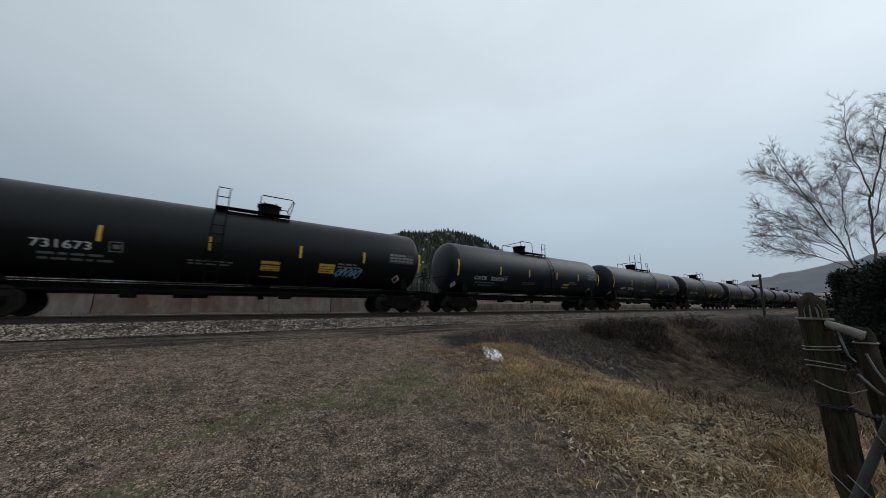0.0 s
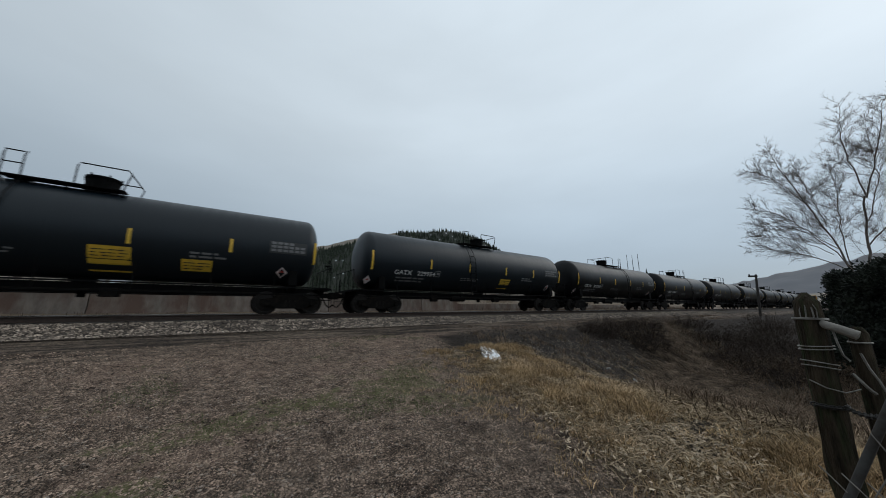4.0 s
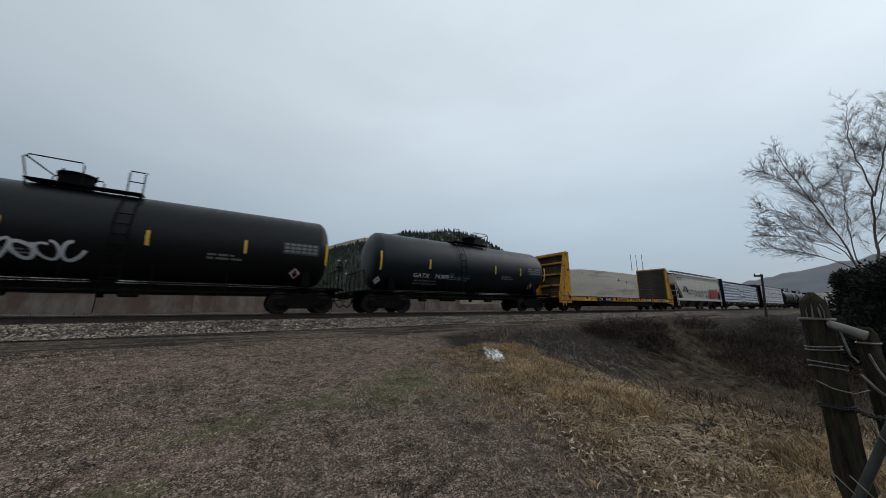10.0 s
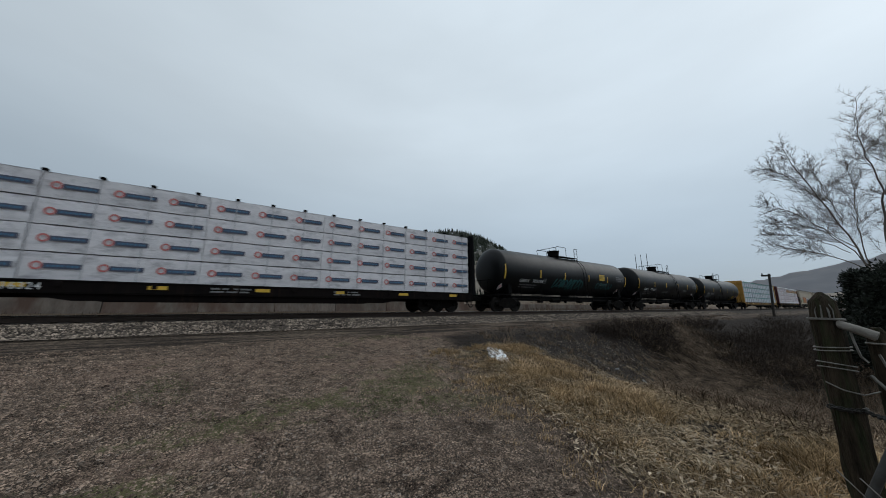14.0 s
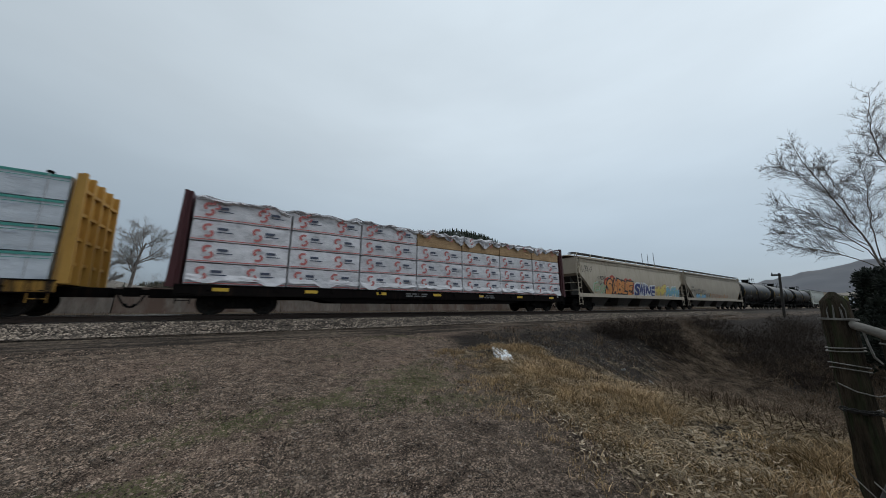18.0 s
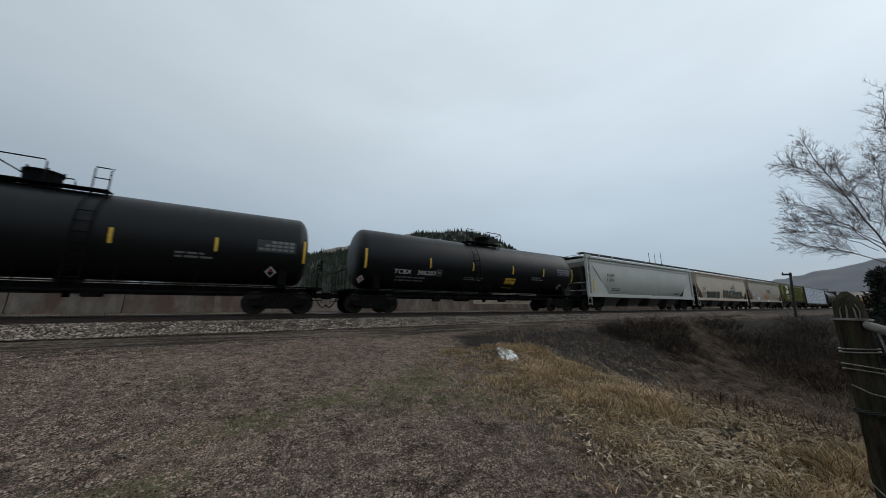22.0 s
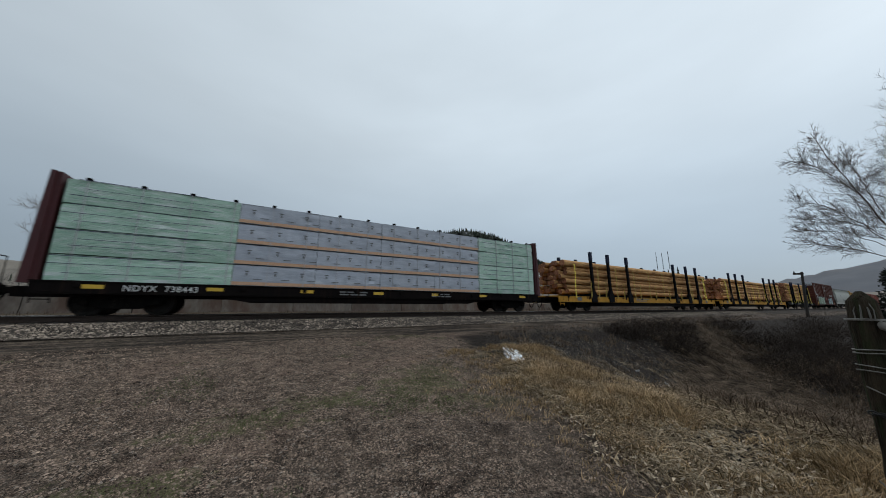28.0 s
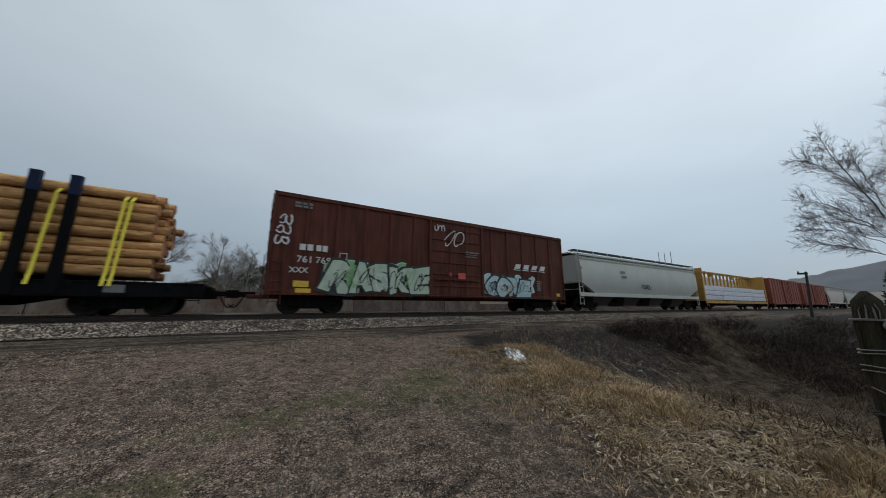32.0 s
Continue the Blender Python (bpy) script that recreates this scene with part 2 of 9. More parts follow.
POST_WOOD = surface("weathered_post_wood", (0.009, 0.007, 0.0048), (0.062, 0.047, 0.032), 9, 0.95, 0.0, 0.9, 26, (0.03, 0.04, 0.018), 4.0, (0.5, 0.7), (4, 4, 0.6), spec=0.1)
DECK_DARK = streaked("grimy_dark_deck_paint", (0.006, 0.005, 0.005), (0.010, 0.008, 0.0075), (0.03, 0.018, 0.013), (0.55, 0.75), 0.8, 0.05)
WIRE = surface("galvanised_wire", (0.13, 0.12, 0.105), (0.25, 0.235, 0.21), 20, 0.6, 0.3, 0.1)
GATE_TUBE = surface("grey_gate_tube", (0.035, 0.034, 0.032), (0.075, 0.072, 0.068), 14, 0.7, 0.2, 0.2, 60, (0.03, 0.022, 0.016), 6.0)
BRACE_PALE = surface("pale_weathered_rail", (0.16, 0.145, 0.125), (0.27, 0.25, 0.22), 14, 0.8, 0.0, 0.3, 50, (0.08, 0.07, 0.055), 7.0)
CHAIN = surface("dark_chain_steel", (0.015, 0.014, 0.013), (0.03, 0.027, 0.024), 20, 0.6, 0.4, 0.1)
POLE_WOOD = surface("dark_pole_wood", (0.022, 0.019, 0.017), (0.04, 0.034, 0.03), 6, 0.9, 0.0, 0.4, 40, None, 1, (0, 1), (3, 3, 0.4))
BARK = surface("grey_brown_bark", (0.10, 0.08, 0.068), (0.19, 0.155, 0.13), 6, 0.9, 0.0, 0.5, 30, None, 1, (0, 1), (3, 3, 0.6))
TWIG = surface("grey_brown_twig", (0.11, 0.088, 0.076), (0.19, 0.155, 0.135), 4, 0.9, 0.0, 0.0, island=0.2)
BRUSH = surface("bare_brush_twig", (0.026, 0.020, 0.0165), (0.07, 0.053, 0.042), 3, 0.95, 0.0, 0.0, island=0.6, spec=0.1)
FAR_TWIG = surface("pale_far_twig", (0.2, 0.18, 0.165), (0.3, 0.28, 0.26), 1, 0.95, 0.0, 0.0, island=0.25)
STRAW = surface("dry_grass", (0.19, 0.128, 0.068), (0.50, 0.350, 0.195), 1.6, 0.95, 0.0, 0.0, 60, (0.60, 0.43, 0.265), 0.9, (0.5, 0.75), island=0.8, spec=0.1)
FAR_WEED = surface("brown_far_weed", (0.09, 0.064, 0.048), (0.20, 0.15, 0.115), 0.8, 0.95, 0.0, 0.0, island=0.6, spec=0.1)
WEED = surface("grey_dead_weed", (0.06, 0.042, 0.03), (0.235, 0.17, 0.118), 1.5, 0.95, 0.0, 0.0, island=0.8, spec=0.1)
GREEN_GRASS = surface("green_grass_tuft", (0.055, 0.075, 0.02), (0.09, 0.11, 0.035), 3, 0.9, 0.0, 0.0, island=0.4)
LEAF = surface("fallen_leaf", (0.3, 0.22, 0.14), (0.5, 0.41, 0.3), 4, 0.85, 0.0, 0.0, island=0.4)
JUNIPER = surface("dark_juniper_foliage", (0.008, 0.012, 0.007), (0.017, 0.022, 0.012), 2, 0.9, 0.0, 0.0, island=0.5)
PINE = surface("dark_pine_foliage", (0.012, 0.019, 0.010), (0.022, 0.032, 0.017), 0.05, 0.95, 0.0, 0.0, island=0.5)
STONE = surface("grey_ballast_stone", (0.12, 0.095, 0.075), (0.36, 0.295, 0.236), 5, 0.9, 0.0, 0.3, 50, (0.04, 0.032, 0.027), 1.6, (0.5, 0.65), island=0.85, spec=0.2)
PEBBLE = surface("lot_pebble", (0.10, 0.072, 0.054), (0.35, 0.258, 0.195), 5, 0.9, 0.0, 0.2, 50, (0.05, 0.034, 0.025), 4.0, (0.5, 0.62), island=0.8, spec=0.2)
SNOW = surface("old_snow", (0.75, 0.77, 0.8), (0.85, 0.87, 0.9), 6, 0.6, 0.0, 0.5, 20, (0.3, 0.27, 0.24), 5.0, (0.5, 0.65))
ROOF_ZINC = surface("galvanised_roof_sheet", (0.36, 0.38, 0.40), (0.50, 0.52, 0.54), 3, 0.5, 0.3, 0.2, 30, (0.2, 0.19, 0.18), 2.0, (0.55, 0.75))
LITTER = surface("white_litter", (0.6, 0.6, 0.6), (0.7, 0.7, 0.7), 6, 0.6, 0.0, 0.2)
# ---------------------------------------------------------------- mesh tools
MESHES = {}


def mesh_of(key, build, material=None, smooth=40):
    """The mesh that build(bm) fills, made once for each key."""
    if key not in MESHES:
        bm = bmesh.new()
        build(bm)
        me = bpy.data.meshes.new(str(key[0] if isinstance(key, tuple) else key))
        bm.to_mesh(me)
        bm.free()
        if smooth:
            me.shade_smooth()
            me.set_sharp_from_angle(angle=radians(smooth))
        for m in (material if isinstance(material, (list, tuple)) else [material]):
            me.materials.append(m)
        MESHES[key] = me
    return MESHES[key]


def piece(name, key, build, material, parent=None, label="", at=None, smooth=40):
    ob = new(name, mesh_of((name, key, (material[0] if isinstance(material, (list, tuple)) else material).name), build, material, smooth))
    if parent is not None:
        ob.parent = parent
    if at is not None:
        ob.matrix_basis = at
    if label:
        ob["label"] = label
    return ob


def base(name, label, category, group="", at=None):
    ob = tagged(new(name), label, category, group)
    ob.empty_display_size = 0.3
    if at is not None:
        ob.matrix_basis = at
    return ob


def box(bm, x0, x1, y0, y1, z0, z1, bevel=0.0):
    v = [bm.verts.new((x, y, z)) for x in (x0, x1) for y in (y0, y1) for z in (z0, z1)]
    fs = [bm.faces.new([v[i] for i in q]) for q in ((0, 1, 3, 2), (4, 6, 7, 5), (0, 4, 5, 1), (2, 3, 7, 6), (0, 2, 6, 4), (1, 5, 7, 3))]
    if bevel:
        bmesh.ops.bevel(bm, geom=list({e for f in fs for e in f.edges}), offset=bevel, segments=1, affect="EDGES")


def prism(bm, poly, lo, hi, axis="y"):
    """A polygon of (a, b) pushed from lo to hi along an axis: y takes (x, z), x takes (y, z), z takes (x, y)."""
    def at(a, b, c):
        return {"y": (a, c, b), "x": (c, a, b), "z": (a, b, c)}[axis]
    p = [bm.verts.new(at(a, b, lo)) for a, b in poly]
    q = [bm.verts.new(at(a, b, hi)) for a, b in poly]
    n = len(poly)
    fs = [bm.faces.new(p), bm.faces.new(q[::-1])]
    fs += [bm.faces.new((p[i], q[i], q[(i + 1) % n], p[(i + 1) % n])) for i in range(n)]
    bmesh.ops.recalc_face_normals(bm, faces=fs)


def ring(bm, c, d, r, seg, up=None):
    d = Vector(d).normalized()
    up = up or (Vector((0, 0, 1)) if abs(d.z) < 0.9 else Vector((1, 0, 0)))
    a = d.cross(up).normalized()
    b = a.cross(d)
    return [bm.verts.new(Vector(c) + r * (math.cos(k * math.tau / seg) * a + math.sin(k * math.tau / seg) * b)) for k in range(seg)]


def tube(bm, pts, r, seg=6, cap=True):
    """A bent round bar through pts; r is one radius or one for each point."""
    pts = [Vector(p) for p in pts]
    rs = r if isinstance(r, (list, tuple)) else [r] * len(pts)
    last = None
    for i, p in enumerate(pts):
        d = pts[min(i + 1, len(pts) - 1)] - pts[max(i - 1, 0)]
        now = ring(bm, p, d, rs[i], seg)
        if last:
            for k in range(seg):
                bm.faces.new((last[k], now[k], now[(k + 1) % seg], last[(k + 1) % seg]))
        elif cap:
            bm.faces.new(now[::-1])
        last = now
    if cap:
        bm.faces.new(last)


def lathe_x(bm, profile, zc, seg=40, y0=0.0):
    """A round body along x: profile of (x, radius) about the axis at height zc."""
    last = None
    for x, r in profile:
        if r < 1e-4:
            now = [bm.verts.new((x, y0, zc))]
        else:
            now = [bm.verts.new((x, y0 + r * math.cos(k * math.tau / seg), zc + r * math.sin(k * math.tau / seg))) for k in range(seg)]
        if last:
            for k in range(seg):
                k2 = (k + 1) % seg
                if len(last) == 1:
                    bm.faces.new((last[0], now[k], now[k2]))
                elif len(now) == 1:
                    bm.faces.new((last[k], now[0], last[k2]))
                else:
                    bm.faces.new((last[k], now[k], now[k2], last[k2]))
        last = now
    bmesh.ops.recalc_face_normals(bm, faces=bm.faces[:])


def sheet(bm, us, vs, at):
    """A grid of faces: at(u, v) gives the place."""
    g = [[bm.verts.new(at(u, v)) for v in vs] for u in us]
    for i in range(len(us) - 1):
        for j in range(len(vs) - 1):
            bm.faces.new((g[i][j], g[i + 1][j], g[i + 1][j + 1], g[i][j + 1]))


def s_step(v):
    v = min(1.0, max(0.0, v))
    return v * v * (3 - 2 * v)


def raw(name, verts, faces, material, smooth=False):
    me = bpy.data.meshes.new(name)
    me.from_pydata(verts, [], faces)
    if smooth:
        me.shade_smooth()
    for m in (material if isinstance(material, (list, tuple)) else [material]):
        me.materials.append(m)
    return me


# ---------------------------------------------------------------- ground
TRACK_Y = 15.5


def height(x, y):
    """The lie of the land; 0 is the top of the rails."""
    d = y
    pts = ((-60, -1.6), (-8, -1.45), (0, -1.27), (5, -1.16), (9.8, -0.78), (11.8, -0.56), (13.6, -0.42), (17.4, -0.42), (18.6, -0.4), (20.6, -0.05), (26, 0.15), (60, 2.0), (220, 5.0))
    z = pts[0][1]
    for (a, za), (b, zb) in zip(pts, pts[1:]):
        if a <= d <= b:
            z = za + (zb - za) * (d - a) / (b - a)
    if d > 220:
        z = 5.0
    gully = s_step((x - 4.6 - 0.25 * max(0, y - 3.5)) / 11.0) * s_step((10.4 - y) / 5.2) * s_step((y + 16) / 8.0)
    z -= 1.75 * gully * (1 - 0.55 * s_step((x - 60) / 80))
    near = max(0.0, 1 - math.hypot(x, y) / 60)
    z += near * (0.05 * noise.noise(Vector((x * 0.35, y * 0.35, 0))) + 0.018 * noise.noise(Vector((x * 1.7, y * 1.7, 3))))
    z += 0.16 * gully * noise.noise(Vector((x * 0.8, y * 0.8, 7)))
    return z


def steps(*spans):
    out = []
    for a, b, s in spans:
        k = max(1, round((b - a) / s))
        out += [a + (b - a) * i / k for i in range(k)]
    return out + [spans[-1][1]]


GX = steps((-3500, -500, 500), (-500, -60, 55), (-60, -12, 4), (-12, 26, 0.25), (26, 60, 1.0), (60, 200, 10), (200, 900, 70), (900, 4500, 400))
GY = steps((-2500, -300, 400), (-300, -40, 40), (-40, -4, 3), (-4, 13, 0.25), (13, 26, 0.8), (26, 60, 4), (60, 300, 40), (300, 3500, 400))


def mix_value(n, l, value, k):
    q = n.new("ShaderNodeMath")
    q.operation = "MULTIPLY"
    l.new(value, q.inputs[0])
    q.inputs[1].default_value = k
    return q.outputs[0]


def ground_material():
    m, n, l, bsdf = node_mat("gravel_and_grass_ground")
    co = n.new("ShaderNodeTexCoord").outputs["Object"]
    sep = n.new("ShaderNodeSeparateXYZ")
    l.new(co, sep.inputs[0])

    def warp(axis, scale, amount):
        q = n.new("ShaderNodeMath")
        q.operation = "MULTIPLY_ADD"
        l.new(noise_node(n, l, co, scale, 4.0), q.inputs[0])
        q.inputs[1].default_value = amount
        l.new(sep.outputs[axis], q.inputs[2])
        return q.outputs[0]

    def cells(scale, dark, light, joint):
        """Packed pebbles of one size: each with its own tone, dark joints between."""
        vor = n.new("ShaderNodeTexVoronoi")
        vor.inputs["Scale"].default_value = scale
        l.new(co, vor.inputs["Vector"])
        tone = n.new("ShaderNodeSeparateColor")
        l.new(vor.outputs["Color"], tone.inputs[0])
        gap = ramp_node(n, l, vor.outputs["Distance"], 0.60, 0.30)
        return mix_node(n, l, gap, joint, mix_node(n, l, tone.outputs["Red"], dark, light)), gap, tone.outputs["Green"]

    fine = noise_node(n, l, co, 24.0, 7.0, 0.9)
    coarse = noise_node(n, l, co, 0.45, 5.0, 0.6)
    clump = noise_node(n, l, co, 7.0, 8.0, 0.85)
    pebbles, gap, pick = cells(37.0, (0.09, 0.064, 0.048), (0.72, 0.515, 0.38), (0.016, 0.012, 0.009))
    grit, gap2, pick2 = cells(74.0, (0.085, 0.060, 0.044), (0.67, 0.475, 0.345), (0.02, 0.015, 0.011))
    gravel = mix_node(n, l, ramp_node(n, l, clump, 0.46, 0.56), grit, pebbles)
    gravel = mix_node(n, l, mix_value(n, l, ramp_node(n, l, pick, 0.90, 0.94), 0.8), gravel, (0.50, 0.42, 0.35))
    gravel = mix_node(n, l, mix_value(n, l, ramp_node(n, l, pick2, 0.80, 0.86), 0.8), gravel, (0.020, 0.016, 0.013))
    # worn pinkish dust and darker damp stretches
    gravel = mix_node(n, l, mix_value(n, l, ramp_node(n, l, coarse, 0.50, 0.62), 0.40), gravel, mix_node(n, l, ramp_node(n, l, fine, 0.38, 0.62), (0.13, 0.083, 0.063), (0.50, 0.335, 0.255)))
    gravel = mix_node(n, l, mix_value(n, l, ramp_node(n, l, coarse, 0.48, 0.38), 0.45), gravel, mix_node(n, l, ramp_node(n, l, fine, 0.40, 0.64), (0.026, 0.021, 0.016), (0.26, 0.195, 0.15)))
    # relief shading of lumpy dirt put into the colour: dark hollows, light tops
    gravel = mix_node(n, l, mix_value(n, l, ramp_node(n, l, clump, 0.49, 0.41), 0.6), gravel, (0.028, 0.021, 0.016))
    gravel = mix_node(n, l, mix_value(n, l, ramp_node(n, l, clump, 0.53, 0.62), 0.32), gravel, (0.56, 0.41, 0.31))
    # low green growth in a few patches
    blotch = noise_node(n, l, co, 2.6, 6.0, 0.75)
    weedy = mix_node(n, l, ramp_node(n, l, fine, 0.36, 0.64), (0.030, 0.032, 0.011), (0.19, 0.185, 0.08))
    for cx, cy, rx, ry in ((0.0, 4.75, 0.75, 0.42), (1.2, 5.2, 0.8, 0.45), (2.85, 5.4, 1.1, 1.0), (3.3, 4.2, 0.6, 0.6), (-0.9, 3.6, 0.7, 0.35)):
        mp = n.new("ShaderNodeMapping")
        mp.inputs["Location"].default_value = (-cx / rx, -cy / ry, 0)
        mp.inputs["Scale"].default_value = (1 / rx, 1 / ry, 0)
        l.new(co, mp.inputs["Vector"])
        ln = n.new("ShaderNodeVectorMath")
        ln.operation = "LENGTH"
        l.new(mp.outputs["Vector"], ln.inputs[0])
        reach = n.new("ShaderNodeMath")
        reach.operation = "MULTIPLY_ADD"
        l.new(ln.outputs["Value"], reach.inputs[0])
        reach.inputs[1].default_value = -0.16
        l.new(blotch, reach.inputs[2])
        gravel = mix_node(n, l, mix_value(n, l, ramp_node(n, l, reach.outputs[0], 0.33, 0.44), 0.8), gravel, weedy)
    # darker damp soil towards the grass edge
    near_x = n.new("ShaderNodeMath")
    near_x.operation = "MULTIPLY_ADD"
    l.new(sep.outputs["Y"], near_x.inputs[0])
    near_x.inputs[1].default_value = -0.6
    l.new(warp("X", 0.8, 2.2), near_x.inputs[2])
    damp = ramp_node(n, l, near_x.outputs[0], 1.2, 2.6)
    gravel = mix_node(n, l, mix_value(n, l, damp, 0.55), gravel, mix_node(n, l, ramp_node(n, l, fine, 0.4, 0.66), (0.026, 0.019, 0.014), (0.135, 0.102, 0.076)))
    # the packed service track along the ballast
    along = n.new("ShaderNodeMapping")
    along.inputs["Scale"].default_value = (0.16, 2.6, 1.0)
    l.new(co, along.inputs["Vector"])
    ruts = noise_node(n, l, along.outputs["Vector"], 1.4, 6.0, 0.7)
    packed = mix_node(n, l, ramp_node(n, l, ruts, 0.45, 0.56), (0.017, 0.013, 0.011), (0.225, 0.172, 0.13))
    packed = mix_node(n, l, mix_value(n, l, ramp_node(n, l, fine, 0.5, 0.8), 0.6), packed, (0.159, 0.122, 0.091))
    packed = mix_node(n, l, 0.22, packed, pebbles)
    packed = mix_node(n, l, mix_value(n, l, ramp_node(n, l, clump, 0.55, 0.42), 0.8), packed, (0.015, 0.012, 0.009))
    yy = warp("Y", 0.7, 1.4)
    west = n.new("ShaderNodeMath")
    west.operation = "MINIMUM"
    l.new(sep.outputs["X"], west.inputs[0])
    west.inputs[1].default_value = 1.5
    tilted = n.new("ShaderNodeMath")
    tilted.operation = "MULTIPLY_ADD"
    l.new(west.outputs[0], tilted.inputs[0])
    tilted.inputs[1].default_value = -0.28
    l.new(yy, tilted.inputs[2])
    col = mix_node(n, l, ramp_node(n, l, tilted.outputs[0], 10.3, 10.9), gravel, packed)
    # bare soil and dead grass of the gully
    soil = mix_node(n, l, ramp_node(n, l, noise_node(n, l, co, 7.0, 8.0, 0.8), 0.40, 0.66), (0.006, 0.0043, 0.0034), (0.046, 0.032, 0.023))
    xx = warp("X", 0.9, 1.6)
    xg = n.new("ShaderNodeMath")
    xg.operation = "MULTIPLY_ADD"
    l.new(sep.outputs["Y"], xg.inputs[0])
    xg.inputs[1].default_value = -0.35
    l.new(xx, xg.inputs[2])
    side = ramp_node(n, l, xg.outputs[0], 3.3, 4.1)
    shelf = ramp_node(n, l, yy, 11.0, 10.0)
    both = n.new("ShaderNodeMath")
    both.operation = "MULTIPLY"
    l.new(side, both.inputs[0])
    l.new(shelf, both.inputs[1])
    col = mix_node(n, l, both.outputs[0], col, soil)
    # beyond the line: dead grass and brown brush land
    far = mix_node(n, l, ramp_node(n, l, noise_node(n, l, co, 0.35, 6.0, 0.7), 0.35, 0.65), (0.085, 0.06, 0.045), (0.17, 0.13, 0.09))
    col = mix_node(n, l, ramp_node(n, l, yy, 18.8, 19.8), col, far)
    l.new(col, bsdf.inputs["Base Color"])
    bsdf.inputs["Roughness"].default_value = 0.95
    bsdf.inputs["Specular IOR Level"].default_value = 0.2
    bp = n.new("ShaderNodeBump")
    bp.inputs["Strength"].default_value, bp.inputs["Distance"].default_value = 1.0, 0.05
    l.new(mix_node(n, l, 0.45, mix_node(n, l, 0.4, mix_node(n, l, 0.5, gap2, gap), fine), clump), bp.inputs["Height"])
    l.new(bp.outputs["Normal"], bsdf.inputs["Normal"])
    return m


def build_ground():
    verts = [(x, y, height(x, y)) for x in GX for y in GY]
    ny = len(GY)
    faces = [(i * ny + j, (i + 1) * ny + j, (i + 1) * ny + j + 1, i * ny + j + 1) for i in range(len(GX) - 1) for j in range(ny - 1)]
    ob = new("ground", raw("ground", verts, faces, ground_material(), True))
    tagged(ob, "brown gravel lot with dead grass and a weedy gully", "ground", kind="structure")


build_ground()

# ---------------------------------------------------------------- track
def build_track():
    track = base("railway_track", "single straight railway line on grey stone ballast", "railway track")
    track["kind"] = "structure"

    def rail(bm):
        prism(bm, ((-0.075, -0.186), (0.075, -0.186), (0.075, -0.172), (0.012, -0.155), (0.01, -0.05), (0.037, -0.038), (0.037, -0.006),
                   (-0.037, -0.006), (-0.037, -0.038), (-0.01, -0.05), (-0.012, -0.155), (-0.075, -0.172)), -900, 1400, "x")

    def head(bm):
        prism(bm, ((-0.034, -0.006), (0.034, -0.006), (0.026, 0.0), (-0.026, 0.0)), -900, 1400, "x")

    for y in (TRACK_Y - 0.75, TRACK_Y + 0.75):
        r = piece("rail", "rail", rail, RAIL_SIDE, track, "rusty steel rail", pose(0, y, 0))
        piece("rail_head", "head", head, TREAD, r, "bright worn rail head")

    def bed(bm):
        prism(bm, ((TRACK_Y - 3.6, -0.75), (TRACK_Y - 3.35, -0.52), (TRACK_Y - 1.9, -0.235), (TRACK_Y + 1.9, -0.235), (TRACK_Y + 3.6, -0.7)), -900, 1400, "x")

    piece("ballast_bed", "bed", bed, BALLAST_BED, track, "grey crushed stone ballast", smooth=0)

    def tie(bm):
        box(bm, -0.11, 0.11, -1.3, 1.3, -0.36, -0.19, 0.012)

    for k in range(260):
        piece("tie", "tie", tie, TIE, track, "", pose(-38 + 0.5 * k, TRACK_Y + random.uniform(-0.03, 0.03), 0, 0, 0, random.uniform(-1, 1)))


BALLAST_BED = surface("ballast_bed_stone", (0.012, 0.010, 0.0085), (0.12, 0.10, 0.085), 14, 0.95, 0.0, 1.0, 20, (0.02, 0.016, 0.014), 1.2, (0.5, 0.65), spec=0.1)
build_track()

# ---------------------------------------------------------------- hills
FOREST_FLOOR = surface("forested_hillside", (0.011, 0.015, 0.009), (0.02, 0.024, 0.014), 0.03, 0.95, 0.0, 0.0, 1, (0.2, 0.185, 0.165), 0.012, (0.6, 0.68))
PALE_HILL = surface("pale_dead_grass_hillside", (0.17, 0.145, 0.115), (0.24, 0.205, 0.165), 0.02, 0.95, 0.0, 0.0, 1, (0.09, 0.075, 0.06), 0.03, (0.55, 0.7))
# aerial haze is mixed into this colour; the air itself is clear
HAZE_HILL = surface("haze_blue_far_hillside", (0.10, 0.105, 0.12), (0.15, 0.15, 0.16), 0.002, 0.95, 0.0, 0.0, 1, (0.19, 0.175, 0.16), 0.0012, (0.5, 0.65))
